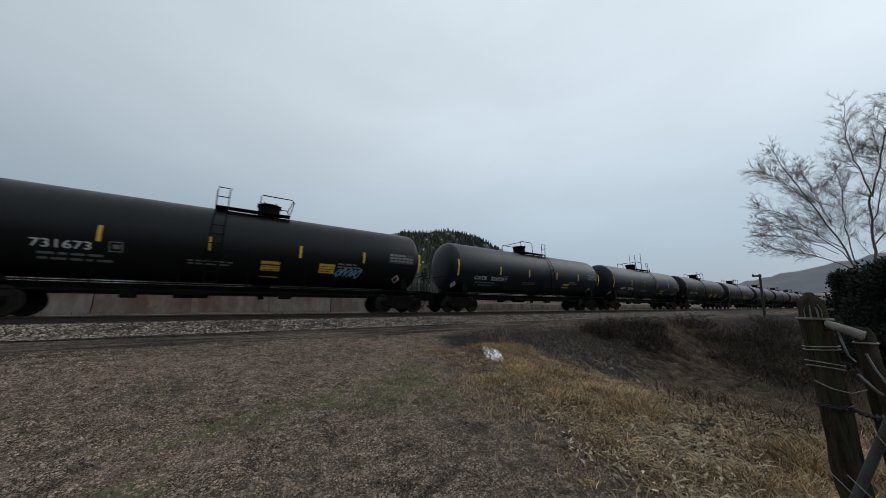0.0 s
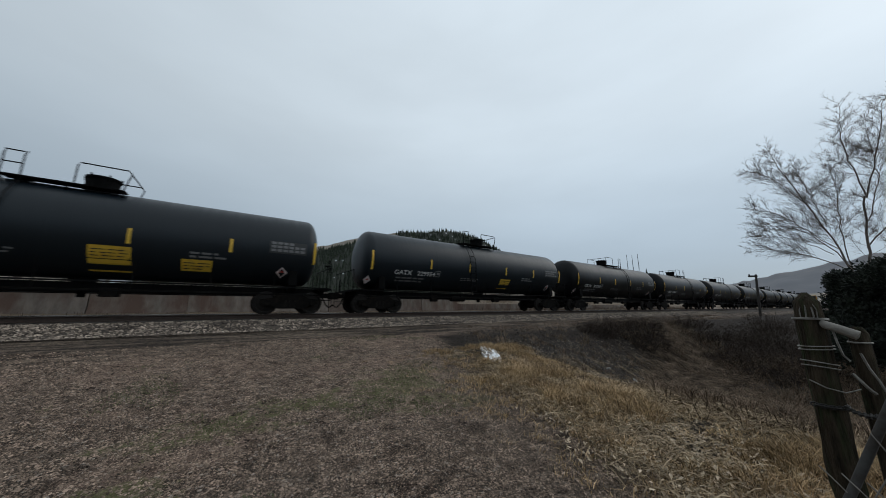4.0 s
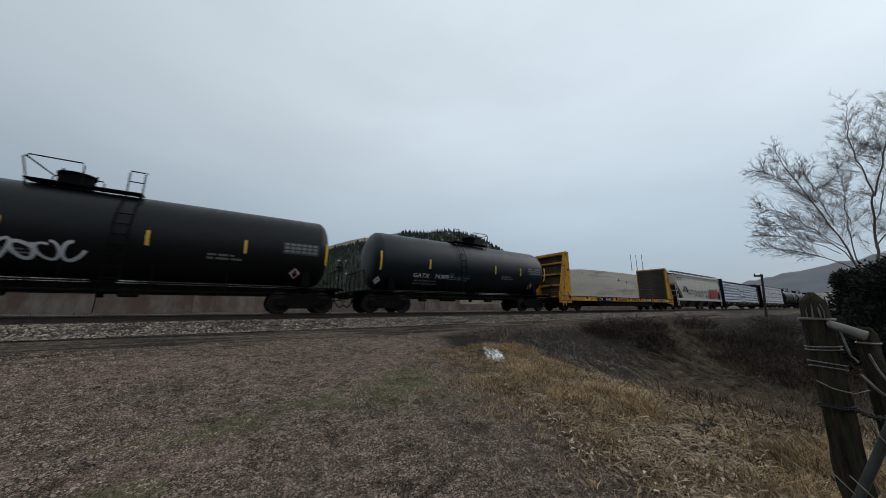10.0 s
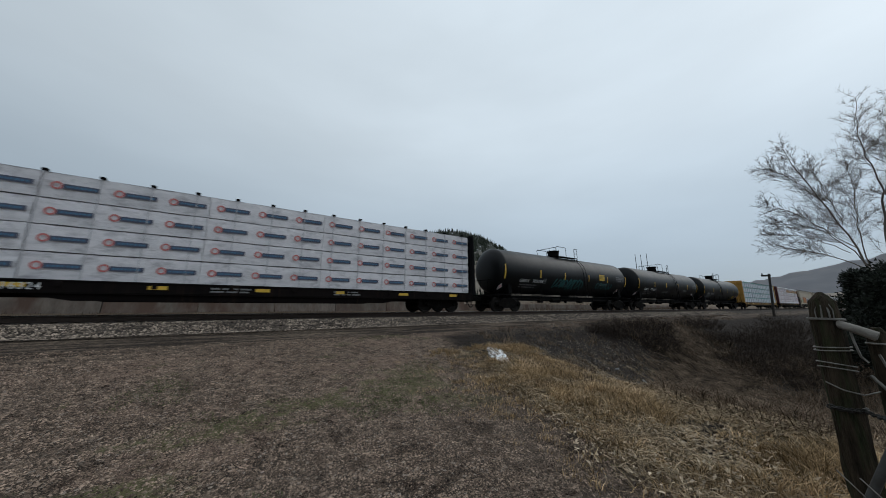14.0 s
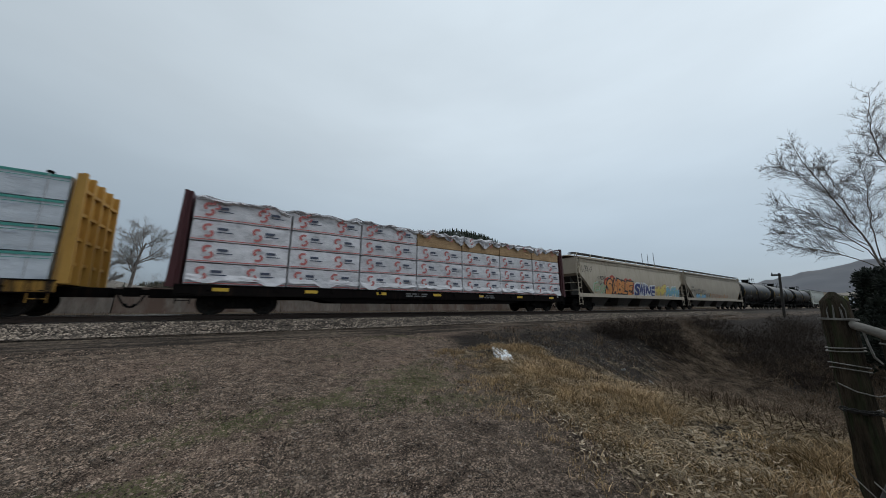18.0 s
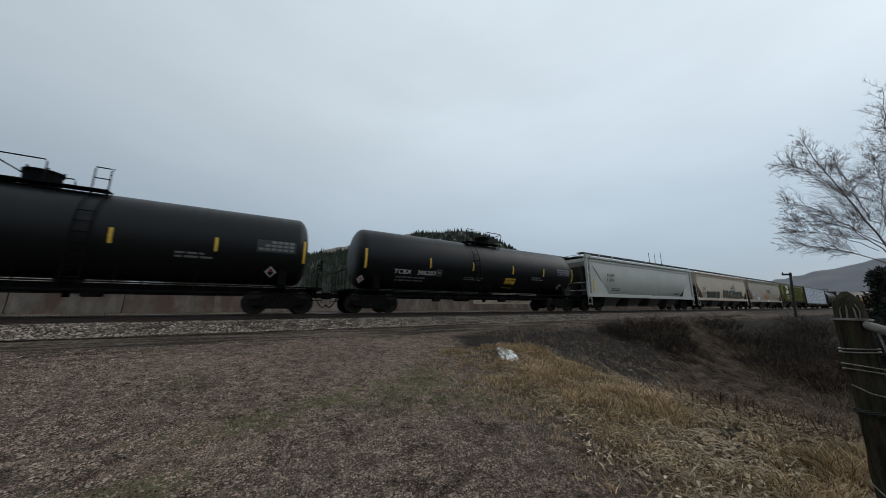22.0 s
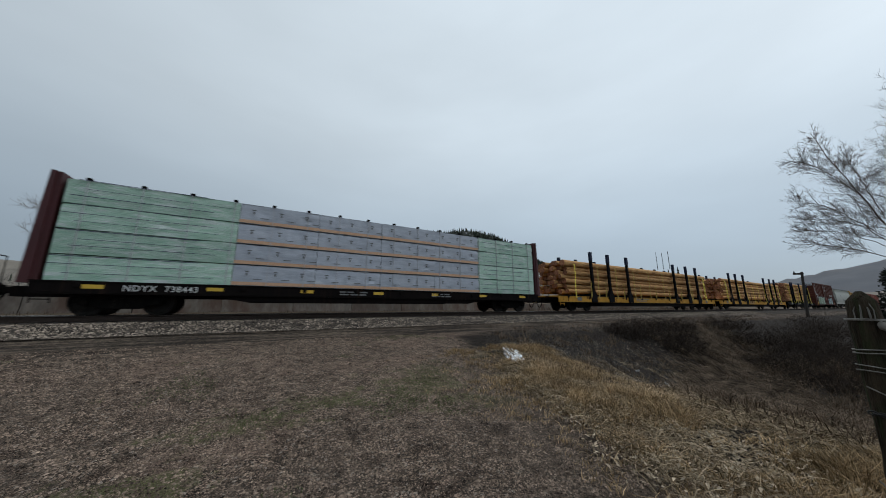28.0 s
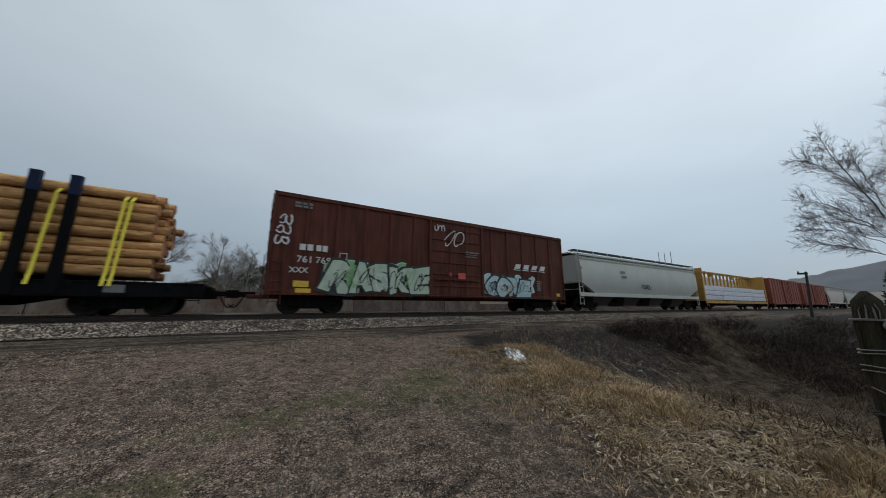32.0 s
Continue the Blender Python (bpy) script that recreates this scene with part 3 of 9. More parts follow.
# ---------------------------------------------------------------- running gear
def truck(parent, x):
    """A two-axle truck under a car, at x along it."""
    def bolster(bm):
        box(bm, -0.2, 0.2, -1.05, 1.05, 0.48, 0.78, 0.03)
        tube(bm, ((0, 0, 0.7), (0, 0, 0.98)), 0.25, 10)
        for sx in (-0.89, 0.89):
            tube(bm, ((sx, -1.1, 0.457), (sx, 1.1, 0.457)), 0.085, 8)

    def frame_side(bm):
        prism(bm, ((-1.12, 0.40), (-1.12, 0.60), (-0.72, 0.66), (-0.40, 0.86), (0.40, 0.86), (0.72, 0.66), (1.12, 0.60), (1.12, 0.40),
                   (0.82, 0.40), (0.46, 0.22), (-0.46, 0.22), (-0.82, 0.40)), -0.07, 0.07)
        for sx in (-0.89, 0.89):
            tube(bm, ((sx, -0.16, 0.457), (sx, 0.10, 0.457)), 0.13, 10)

    def springs(bm):
        for sx in (-0.17, 0.0, 0.17):
            for k in range(6):
                tube(bm, ((sx, 0, 0.30 + 0.05 * k), (sx, 0, 0.325 + 0.05 * k)), 0.075, 8)

    def wheel(bm):
        prof = ((-0.07, 0.0), (-0.07, 0.16), (-0.03, 0.18), (-0.02, 0.36), (-0.065, 0.385), (-0.065, 0.455), (0.055, 0.46), (0.07, 0.485),
                (0.075, 0.38), (0.03, 0.36), (0.03, 0.0))
        last = None
        for y, r in prof:
            now = [bm.verts.new((r * math.cos(k * math.tau / 28), y, r * math.sin(k * math.tau / 28))) for k in range(28)] if r else [bm.verts.new((0, y, 0))]
            if last:
                for k in range(28):
                    k2 = (k + 1) % 28
                    if len(last) == 1:
                        bm.faces.new((last[0], now[k], now[k2]))
                    elif len(now) == 1:
                        bm.faces.new((last[k], now[0], last[k2]))
                    else:
                        bm.faces.new((last[k], now[k], now[k2], last[k2]))
            last = now
        bmesh.ops.recalc_face_normals(bm, faces=bm.faces[:])

    def shoe(bm):
        box(bm, -0.05, 0.05, -0.06, 0.06, -0.2, 0.2, 0.01)

    tr = piece("truck", "bolster", bolster, IRON, parent, "dark cast steel two-axle truck", pose(x, 0, 0))
    for sy in (-1, 1):
        piece("side_frame", "side", frame_side, IRON, tr, "", pose(0, sy * 1.0, 0))
        piece("spring_group", "spring", springs, WHEEL, tr, "", pose(0, sy * 1.0, 0))["kind"] = "stuff"
        for sx in (-0.89, 0.89):
            piece("wheel", "wheel", wheel, WHEEL, tr, "", pose(sx, sy * 0.75, 0.46, 0, 0, 0 if sy < 0 else 180))
    return tr


def coupler(parent, x, side):
    def build(bm):
        box(bm, -0.05, 0.62, -0.1, 0.1, 0.72, 0.92, 0.02)
        prism(bm, ((0.55, -0.13), (0.72, -0.17), (0.86, -0.05), (0.80, 0.02), (0.86, 0.12), (0.74, 0.17), (0.55, 0.13)), 0.66, 0.98, "z")

    def hose(bm):
        tube(bm, [(0.35 + 0.5 * u, 0.28, 0.72 - 0.45 * math.sin(u * math.pi * 0.75)) for u in (0, 0.2, 0.4, 0.6, 0.8, 1.0)], 0.03, 6)
    m = pose(x, 0, 0, 0, 0, 0 if side > 0 else 180)
    c = piece("coupler", "coupler", build, IRON, parent, "dark steel knuckle coupler", m)
    piece("air_hose", "hose", hose, BLACK, c)


def ladder(bm, x, y, z0, z1, wide=0.4, along="x", step=0.38, r=0.018):
    d = Vector((wide, 0, 0)) if along == "x" else Vector((0, wide, 0))
    p = Vector((x, y, 0))
    for q in (p, p + d):
        tube(bm, (q + Vector((0, 0, z0)), q + Vector((0, 0, z1))), r, 5)
    z = z0 + 0.12
    while z < z1:
        tube(bm, (p + Vector((0, 0, z)), p + d + Vector((0, 0, z))), r * 0.85, 5)
        z += step


# ---------------------------------------------------------------- markings
GLYPHS = {}


def glyphs(text, size, space=1.0, fat=0.004):
    key = (text, size, space, fat)
    if key not in GLYPHS:
        cu = bpy.data.curves.new("lettering", "FONT")
        cu.body, cu.size, cu.space_character, cu.resolution_u, cu.offset = text, size, space, 3, fat
        tmp = bpy.data.objects.new("lettering", cu)
        me = bpy.data.meshes.new_from_object(tmp)
        GLYPHS[key] = ([tuple(v.co[:2]) for v in me.vertices], [tuple(p.vertices) for p in me.polygons])
        bpy.data.objects.remove(tmp)
        bpy.data.curves.remove(cu)
        bpy.data.meshes.remove(me)
    return GLYPHS[key]


class Side:
    """The near side of a car, on which paint is laid: flat at depth y, or round a tank of radius r about height zc."""
    def __init__(self, y=-1.5, r=0.0, zc=0.0, bend=None, lift=0.008):
        self.y, self.r, self.zc, self.bend, self.lift = y, r, zc, bend, lift

    def at(self, x, z, lift=None):
        lift = self.lift if lift is None else lift
        if self.r:
            d = z - self.zc
            return (x, -math.sqrt(max(0.01, self.r ** 2 - d * d)) - lift, z)
        if self.bend:
            return (x, -self.bend(z) - lift, z)
        return (x, self.y - lift, z)


def paint(parent, side, name, verts, faces, material, label="", lift=None):
    me = raw(name, [side.at(x, z, lift) for x, z in verts], faces, material)
    ob = new(name, me)
    ob.parent = parent
    if label:
        ob["label"] = label
    if name in ("printed_mark", "graffiti_cloud", "graffiti_stroke", "graffiti_outline", "graffiti_fill", "graffiti_tag"):
        ob["kind"] = "stuff"
    return ob


def lettering(parent, side, text, x, z, size, material, name="lettering", space=1.0, label="", lift=0.016, stretch=1.0):
    v, f = glyphs(text, size, space)
    return paint(parent, side, name, [(x + a * stretch, z + b) for a, b in v], f, material, label, lift)


def patches(rects):
    """Rectangles (x, z, wide, high), with a row of points in the middle so that they bend round a tank."""
    v, f = [], []
    for x, z, w, h in rects:
        k = max(1, round(h / 0.25))
        b = len(v)
        for i in range(k + 1):
            v += [(x, z + h * i / k), (x + w, z + h * i / k)]
        f += [(b + 2 * i, b + 2 * i + 1, b + 2 * i + 3, b + 2 * i + 2) for i in range(k)]
    return v, f


def bars(parent, side, rects, material, name="marking", label="", lift=None):
    """Painted bars: stripes and panels one by one, fine print joined."""
    if name in ("reflective_stripe", "warning_panel", "owner_mark", "data_panel", "printed_band"):
        return [paint(parent, side, name, *patches([r]), material, label, lift) for r in rects][-1]
    v, f = patches(rects)
    ob = paint(parent, side, name, v, f, material, label, lift)
    if len(rects) > 1:
        ob["kind"] = "stuff"
    return ob


def small_print(x, z, wide, rows, high=0.07, gap=0.06, seed=1):
    rnd = random.Random(seed)
    out = []
    for k in range(rows):
        u = 0
        while u < wide * (0.75 + 0.25 * rnd.random()):
            w = rnd.uniform(0.12, 0.4)
            out.append((x + u, z - k * (high + gap), min(w, wide - u), high))
            u += w + 0.07
    return out


def diamond(parent, side, x, z, r, material=None):
    paint(parent, side, "hazard_placard", [(x, z - r), (x + r, z), (x, z + r), (x - r, z)], [(0, 1, 2, 3)], PLACARD, "white diamond hazard placard", 0.02)
    q = r * 0.4
    paint(parent, side, "placard_symbol", [(x - q, z), (x + q, z), (x, z + q)], [(0, 1, 2)], RED, "red flame field", 0.026)


def stroke(pts, wide):
    """A brush stroke of even width along pts."""
    v, f = [], []
    n = len(pts)
    for i, (x, z) in enumerate(pts):
        a, b = pts[max(0, i - 1)], pts[min(n - 1, i + 1)]
        dx, dz = b[0] - a[0], b[1] - a[1]
        k = math.hypot(dx, dz) or 1
        v += [(x - dz / k * wide / 2, z + dx / k * wide / 2), (x + dz / k * wide / 2, z - dx / k * wide / 2)]
    f = [(2 * i, 2 * i + 1, 2 * i + 3, 2 * i + 2) for i in range(n - 1)]
    return v, f


def scrawl(parent, side, x, z, wide, high, material, seed, loops=5, pen=0.05, label="looping spray-painted tag"):
    """A thin looping tag."""
    rnd = random.Random(seed)
    v, f = [], []
    for k in range(loops):
        cx = x + wide * (k + 0.5) / loops
        w, h = wide / loops * 0.62, high * rnd.uniform(0.32, 0.5)
        a0, sweep = rnd.uniform(0, 6), rnd.choice((-1, 1)) * rnd.uniform(4, 8)
        slant = rnd.uniform(-0.2, 0.4)
        pts = []
        for i in range(22):
            u = i / 21
            a = a0 + sweep * u
            zz = z + high / 2 + h * math.sin(a) * (1 - 0.3 * u)
            pts.append((cx + w * math.cos(a * 0.9) * (0.6 + 0.4 * u) + slant * (zz - z - high / 2), zz))
        q, g = stroke(pts, pen * rnd.uniform(0.8, 1.2))
        f += [tuple(i + len(v) for i in t) for t in g]
        v += q
    return paint(parent, side, "graffiti_tag", v, f, material, label, 0.022)


def blob(rnd, cx, cz, w, h, seg=26, lobes=0.18):
    """A bulging letter-like outline."""
    p1, p2, p3 = rnd.uniform(0, 6), rnd.uniform(0, 6), rnd.uniform(0, 6)
    out = []
    for i in range(seg):
        a = i * math.tau / seg
        k = 1 + lobes * math.sin(3 * a + p1) + lobes * 0.7 * math.sin(5 * a + p2) + 0.5 * lobes * math.sin(8 * a + p3)
        c, s = math.cos(a), math.sin(a)
        sq = 1 / max(abs(c), abs(s)) ** 0.6
        out.append((cx + w / 2 * k * c * sq * 0.92, cz + h / 2 * k * s * sq * 0.92))
    return out


def letterform(rnd, cx, cz, w, h):
    """Fat strokes that add up to one bent, slanted letter-like form."""
    a, b, t, m, d = cx - w * 0.36, cx + w * 0.36, cz + h * 0.40, cz + h * rnd.uniform(-0.08, 0.08), cz - h * 0.40
    pool = [[(a, d), (a + 0.05 * w, m), (a, t)], [(b, d), (b - 0.08 * w, m), (b, t)], [(a, t), (cx, t + 0.08 * h), (b, t - 0.06 * h), (b, m + 0.1 * h), (cx, m)],
            [(cx, m), (b, m - 0.06 * h), (b, d + 0.1 * h), (cx, d - 0.02 * h), (a, d + 0.06 * h)], [(a, m), (cx, m + 0.05 * h), (b, m)], [(b, t), (cx, t + 0.02 * h), (a, t - 0.08 * h), (a, m + 0.1 * h), (cx, m)],
            [(a, t), (cx, m), (b, d)], [(b + 0.1 * w, t + 0.1 * h), (cx, m), (a, d)]]
    sets = ((0, 2, 3), (0, 2, 6), (5, 3), (0, 1, 4), (0, 4, 5), (6, 7), (0, 3), (1, 5, 4))
    lean, tilt = rnd.uniform(0.02, 0.2), rnd.uniform(-0.05, 0.05)
    out = []
    for k in rnd.choice(sets):
        pts = pool[k]
        fine = []
        for i in range(len(pts) - 1):
            for u in (0.0, 0.34, 0.67):
                fine.append((pts[i][0] + (pts[i + 1][0] - pts[i][0]) * u, pts[i][1] + (pts[i + 1][1] - pts[i][1]) * u))
        fine.append(pts[-1])
        out.append([(x + lean * (z - cz), z + tilt * h) for x, z in fine])
    return out


def graffiti(parent, side, x, z, wide, high, letters, fill, edge, glow, seed, label):
    """Fat painted letterforms: a cloud behind, a dark outline, the fill, thin strokes inside."""
    rnd = random.Random(seed)
    step = wide / letters
    forms = [letterform(rnd, x + step * (k + 0.5), z + high / 2 + rnd.uniform(-0.05, 0.05) * high, step * 0.98, high * rnd.uniform(0.85, 1.0)) for k in range(letters)]

    def lay(name, wide_, mat, lift, text=""):
        v, f = [], []
        for form in forms:
            for pts in form:
                q, g = stroke(pts, wide_)
                f += [tuple(i + len(v) for i in t) for t in g]
                v += q
        return paint(parent, side, name, v, f, mat, text, lift)
    fat = min(0.4 * step, 0.26 * high)
    if glow:
        lay("graffiti_cloud", fat + 0.34, glow, 0.012)
    lay("graffiti_outline", fat + 0.11, edge, 0.017, label)
    lay("graffiti_fill", fat, fill, 0.022)
    v, f = [], []
    for form in forms:
        pts = [(px + 0.12 * fat, pz + 0.1 * fat) for px, pz in rnd.choice(form)]
        q, g = stroke(pts, 0.035)
        f += [tuple(i + len(v) for i in t) for t in g]
        v += q
    paint(parent, side, "graffiti_stroke", v, f, edge, "", 0.027)


def word(parent, side, text, x, z, wide, high, fill, edge, seed, label, rim=0.26, wild=1.0):
    """Fat slanted letters with an outline, each a little higher or lower than the next."""
    rnd = random.Random(seed)
    jog = [rnd.uniform(-0.08, 0.08) * high for _ in text]
    turn = [wild * rnd.uniform(-0.2, 0.2) for _ in text]
    flare = [wild * rnd.uniform(-0.25, 0.35) for _ in text]
    shares = [0.5 if ch == "I" else 1.0 for ch in text]
    total = sum(shares)
    for i, ch in enumerate(text):
        under = None
        for name, fat, mat, lift, over in (("graffiti_letter", 0.13, edge, 0.035, rim), ("letter_fill", 0.045 + 0.03 * (wild > 1), fill, 0.042, 0.02)):
            v, f = glyphs(ch, 1.0, 1.0, fat)
            x0, x1 = min(a for a, _ in v), max(a for a, _ in v)
            z0, z1 = min(b for _, b in v), max(b for _, b in v)
            cw = wide * shares[i] / total
            pts = []
            for a, b in v:
                u, q = (a - x0) / (x1 - x0), (b - z0) / (z1 - z0)
                gx, gz = (u - 0.5) * (cw * (0.95 + 0.15 * wild) + over) * (1 + flare[i] * (q - 0.5)) + 0.16 * (q - 0.5) + 0.07 * (wild - 1) * math.sin(9 * q + 2 * i), (q - 0.5) * (high + over) * (1 + 0.12 * math.sin(3 * u + i))
                pts.append((x + wide * (sum(shares[:i]) + shares[i] / 2) / total + gx + turn[i] * gz, z + high / 2 + jog[i] + gz - turn[i] * gx))
            ob = paint(under or parent, side, name, pts, f, mat, label if name == "graffiti_letter" else "", lift + 0.016 * (i % 2))
            under = ob


def bubble(parent, side, x, z, wide, high, letters, fill, edge, rim, seed, label):
    """Round overlapping throw-up letters: a pale rim, a dark outline, the fill and a few hooked strokes inside."""
    rnd = random.Random(seed)
    step = wide / (letters - 0.3)
    for k in range(letters):
        cx, cz = x + step * (k + 0.42), z + high / 2 + rnd.uniform(-0.04, 0.04) * high
        w, h, lift = step * rnd.uniform(1.0, 1.15), high * rnd.uniform(0.88, 1.04), 0.02 + 0.012 * k
        shape = blob(rnd, cx, cz, w, h, 30, 0.07)
        layers = ((0.12, rim, 0.0), (0.06, edge, 0.003)) if rim else ((0.07, edge, 0.003),)
        for grow, mat, up in layers:
            ring_ = [(cx + (px - cx) * (1 + grow / (w / 2)), cz + (pz - cz) * (1 + grow / (h / 2))) for px, pz in shape]
            paint(parent, side, "graffiti_outline", ring_, [tuple(range(30))], mat, label, lift + up)
        paint(parent, side, "graffiti_fill", shape, [tuple(range(30))], fill, "", lift + 0.006)
        v, f = [], []
        for q in range(2):
            a0, r0 = rnd.uniform(0, 6), rnd.uniform(0.12, 0.3)
            pts = [(cx + (0.12 if q else -0.1) * w + r0 * w * math.cos(a0 + i * 0.35), cz + (0.15 - 0.3 * q) * h + r0 * h * 0.7 * math.sin(a0 + i * 0.35)) for i in range(9)]
            g, t = stroke(pts, 0.05)
            f += [tuple(i + len(v) for i in m) for m in t]
            v += g
        paint(parent, side, "graffiti_stroke", v, f, rim or edge, "", lift + 0.009)


def spray(name, a, b):
    return surface("spray_" + name, a, b, 3.0, 0.6, 0.0, 0.0)


SP_WHITE = spray("white", (0.55, 0.56, 0.56), (0.68, 0.68, 0.68))
SP_PALE = spray("pale_green", (0.33, 0.42, 0.33), (0.46, 0.54, 0.43))
SP_BLACK = spray("black", (0.012, 0.012, 0.014), (0.022, 0.022, 0.026))
SP_RED = spray("red", (0.36, 0.035, 0.025), (0.5, 0.09, 0.045))
SP_ORANGE = spray("orange", (0.62, 0.2, 0.05), (0.66, 0.3, 0.09))
SP_YELLOW = spray("yellow", (0.62, 0.48, 0.08), (0.66, 0.52, 0.15))
SP_GREEN = spray("green", (0.14, 0.33, 0.13), (0.25, 0.44, 0.2))
SP_NAVY = spray("navy", (0.02, 0.03, 0.13), (0.035, 0.05, 0.2))
SP_SKY = spray("light_blue", (0.14, 0.33, 0.5), (0.22, 0.43, 0.6))
SP_PALE_BLUE = spray("pale_blue", (0.3, 0.45, 0.47), (0.42, 0.56, 0.58))
SP_CREAM = spray("cream", (0.36, 0.35, 0.28), (0.46, 0.45, 0.37))
SP_DEEP = spray("deep_green", (0.012, 0.024, 0.016), (0.022, 0.038, 0.024))
SP_TEAL = spray("teal", (0.01, 0.085, 0.085), (0.02, 0.11, 0.11))
SP_RUST = spray("rusty_orange", (0.33, 0.12, 0.05), (0.4, 0.18, 0.08))
# ---------------------------------------------------------------- tank cars
def tank_car(length, paintwork, marks, stripes=(), panels=(), tags=(), zc=2.78, rad=1.55, placards=True, dome_x=0.0, flip=False, label=""):
    """A black tank car; its origin is on the rails at its middle, x along it."""
    h = length / 2
    car = base("tank_car", label or "black steel tank car with white stencils and yellow reflective stripes", "tank car", "train cars")
    e = h - 0.95

    def shell(bm):
        prof = [(-e + 0.12 + 0.5 * (1 - math.cos(a)), rad * math.sin(a) ** 0.62) for a in [i * math.pi / 2 / 9 for i in range(10)]]
        prof[0] = (-e + 0.12, 0.0)
        mid = []
        k = 8
        for i in range(1, k):
            x = -e + 0.62 + (2 * e - 1.24) * i / k
            mid += [(x - 0.06, rad), (x - 0.025, rad), (x, rad + 0.004), (x + 0.025, rad), (x + 0.06, rad)]
        lathe_x(bm, prof + mid + [(-x, r) for x, r in prof[::-1]], zc, 48)

    sh = piece("tank_shell", ("shell", length, zc, rad), shell, paintwork, car, "black painted steel tank shell with domed heads", smooth=50)

    def sill(bm):
        box(bm, -h + 0.5, h - 0.5, -0.28, 0.28, 0.78, 1.12, 0.02)
        for s in (-1, 1):
            prism(bm, ((-1.25, 1.2), (-0.9, 0.8), (0.9, 0.8), (1.25, 1.2), (1.2, 2.0), (1.0, 1.6), (0.5, 1.3), (-0.5, 1.3), (-1.0, 1.6), (-1.2, 2.0)),
                  s * (h - 2.05) - 0.16, s * (h - 2.05) + 0.16, "x")
            box(bm, s * (h - 0.75) - 0.28, s * (h - 0.75) + 0.28, -1.45, 1.45, 1.02, 1.10)
    piece("underframe", ("sill", length), sill, BLACK, car, "black stub sills and saddles")

    def side_rail(bm):
        box(bm, -h + 0.6, h - 0.6, -1.50, -1.46, 1.07, 1.12)
        k = int(length / 2.2)
        for i in range(k + 1):
            x = -h + 0.7 + (length - 1.4) * i / k
            tube(bm, ((x, -1.49, 0.78), (x, -1.49, 1.75)), 0.022, 5)
        tube(bm, ((-h + 1.0, -1.47, 0.80), (h - 1.0, -1.47, 0.80)), 0.02, 5)
    for s in (0, 180):
        piece("side_handrail", ("siderail", length), side_rail, BLACK, car, "", pose(0, 0, 0, 0, 0, s), 0)

    def pipes(bm):
        tube(bm, ((-h + 1.2, -0.75, 0.86), (h - 1.2, -0.75, 0.86)), 0.03, 6)
        tube(bm, ((-2.2, -0.7, 0.78), (-1.2, -0.7, 0.78)), 0.17, 10)
        box(bm, 1.2, 1.7, -0.9, -0.6, 0.62, 0.92, 0.03)
        box(bm, -3.6, -3.2, -0.8, -0.5, 0.6, 0.95, 0.03)
    piece("brake_gear", ("pipes", length), pipes, IRON, car, "dark brake piping and reservoir")

    def outlet(bm):
        tube(bm, ((0, 0, zc - rad + 0.1), (0, 0, zc - rad - 0.35)), [0.42, 0.2], 12)
        tube(bm, ((0, 0, zc - rad - 0.3), (0, 0, zc - rad - 0.62)), 0.11, 8)
    piece("bottom_outlet", ("outlet", zc, rad), outlet, BLACK, car, "", pose(0.6, 0, 0))

    top = zc + rad

    def manway(bm):
        tube(bm, ((0, 0, top - 0.12), (0, 0, top + 0.46)), 0.44, 18)
        tube(bm, ((0, 0, top + 0.46), (0, 0, top + 0.53), (0, 0, top + 0.56)), [0.48, 0.48, 0.34], 18)
        for a in range(6):
            c, s_ = math.cos(a * math.tau / 6), math.sin(a * math.tau / 6)
            tube(bm, ((0.46 * c, 0.46 * s_, top + 0.40), (0.46 * c, 0.46 * s_, top + 0.60)), 0.03, 5)
    mx = dome_x + (0.55 if not flip else -0.55)
    piece("manway_housing", ("manway", top), manway, BLACK, car, "round black manway housing", pose(mx, 0, 0))

    def deck(bm):
        box(bm, -1.35, 1.35, -0.95, -0.5, top - 0.06, top - 0.02)
        box(bm, -1.35, 1.35, 0.5, 0.95, top - 0.06, top - 0.02)
        box(bm, -1.35, -0.95, -0.5, 0.5, top - 0.0, top + 0.04)
        for x in (-1.3, 0.0, 1.3):
            tube(bm, ((x, -0.95, top - 0.04), (x, -0.85, top - 0.3)), 0.03, 5)
    pl = piece("top_platform", ("deck", top), deck, BLACK, car, "black grated service platform", pose(dome_x, 0, 0), 0)

    def hoop(bm):
        for y in (-0.93, 0.93):
            tube(bm, ((0.15, y, top - 0.04), (0.15, y, top + 0.62), (0.2, y, top + 0.72), (1.35, y, top + 0.72), (1.45, y, top + 0.6), (1.3, y, top - 0.04)), 0.022, 6)
        tube(bm, ((1.4, -0.93, top + 0.66), (1.4, 0.93, top + 0.66)), 0.022, 6)

    def grab(bm):
        for x in (-1.35, -0.95):
            tube(bm, ((x, -0.93, top - 0.6), (x, -0.95, top + 0.66), (x + 0.06, -0.95, top + 0.76)), 0.022, 6)
        for z in (-0.05, 0.35, 0.74):
            tube(bm, ((-1.35, -0.95, top + z), (-0.95, -0.95, top + z)), 0.02, 6)
    turn = 180 if flip else 0
    piece("guard_rail", ("hoop", top), hoop, BLACK, pl, "bent steel guard rail", pose(0, 0, 0, 0, 0, turn), 60)
    gx = pose(0, 0, 0) if not flip else pose(2.3, 0, 0)
    piece("ladder_hoop", ("grab", top), grab, BLACK, pl, "", gx, 60)

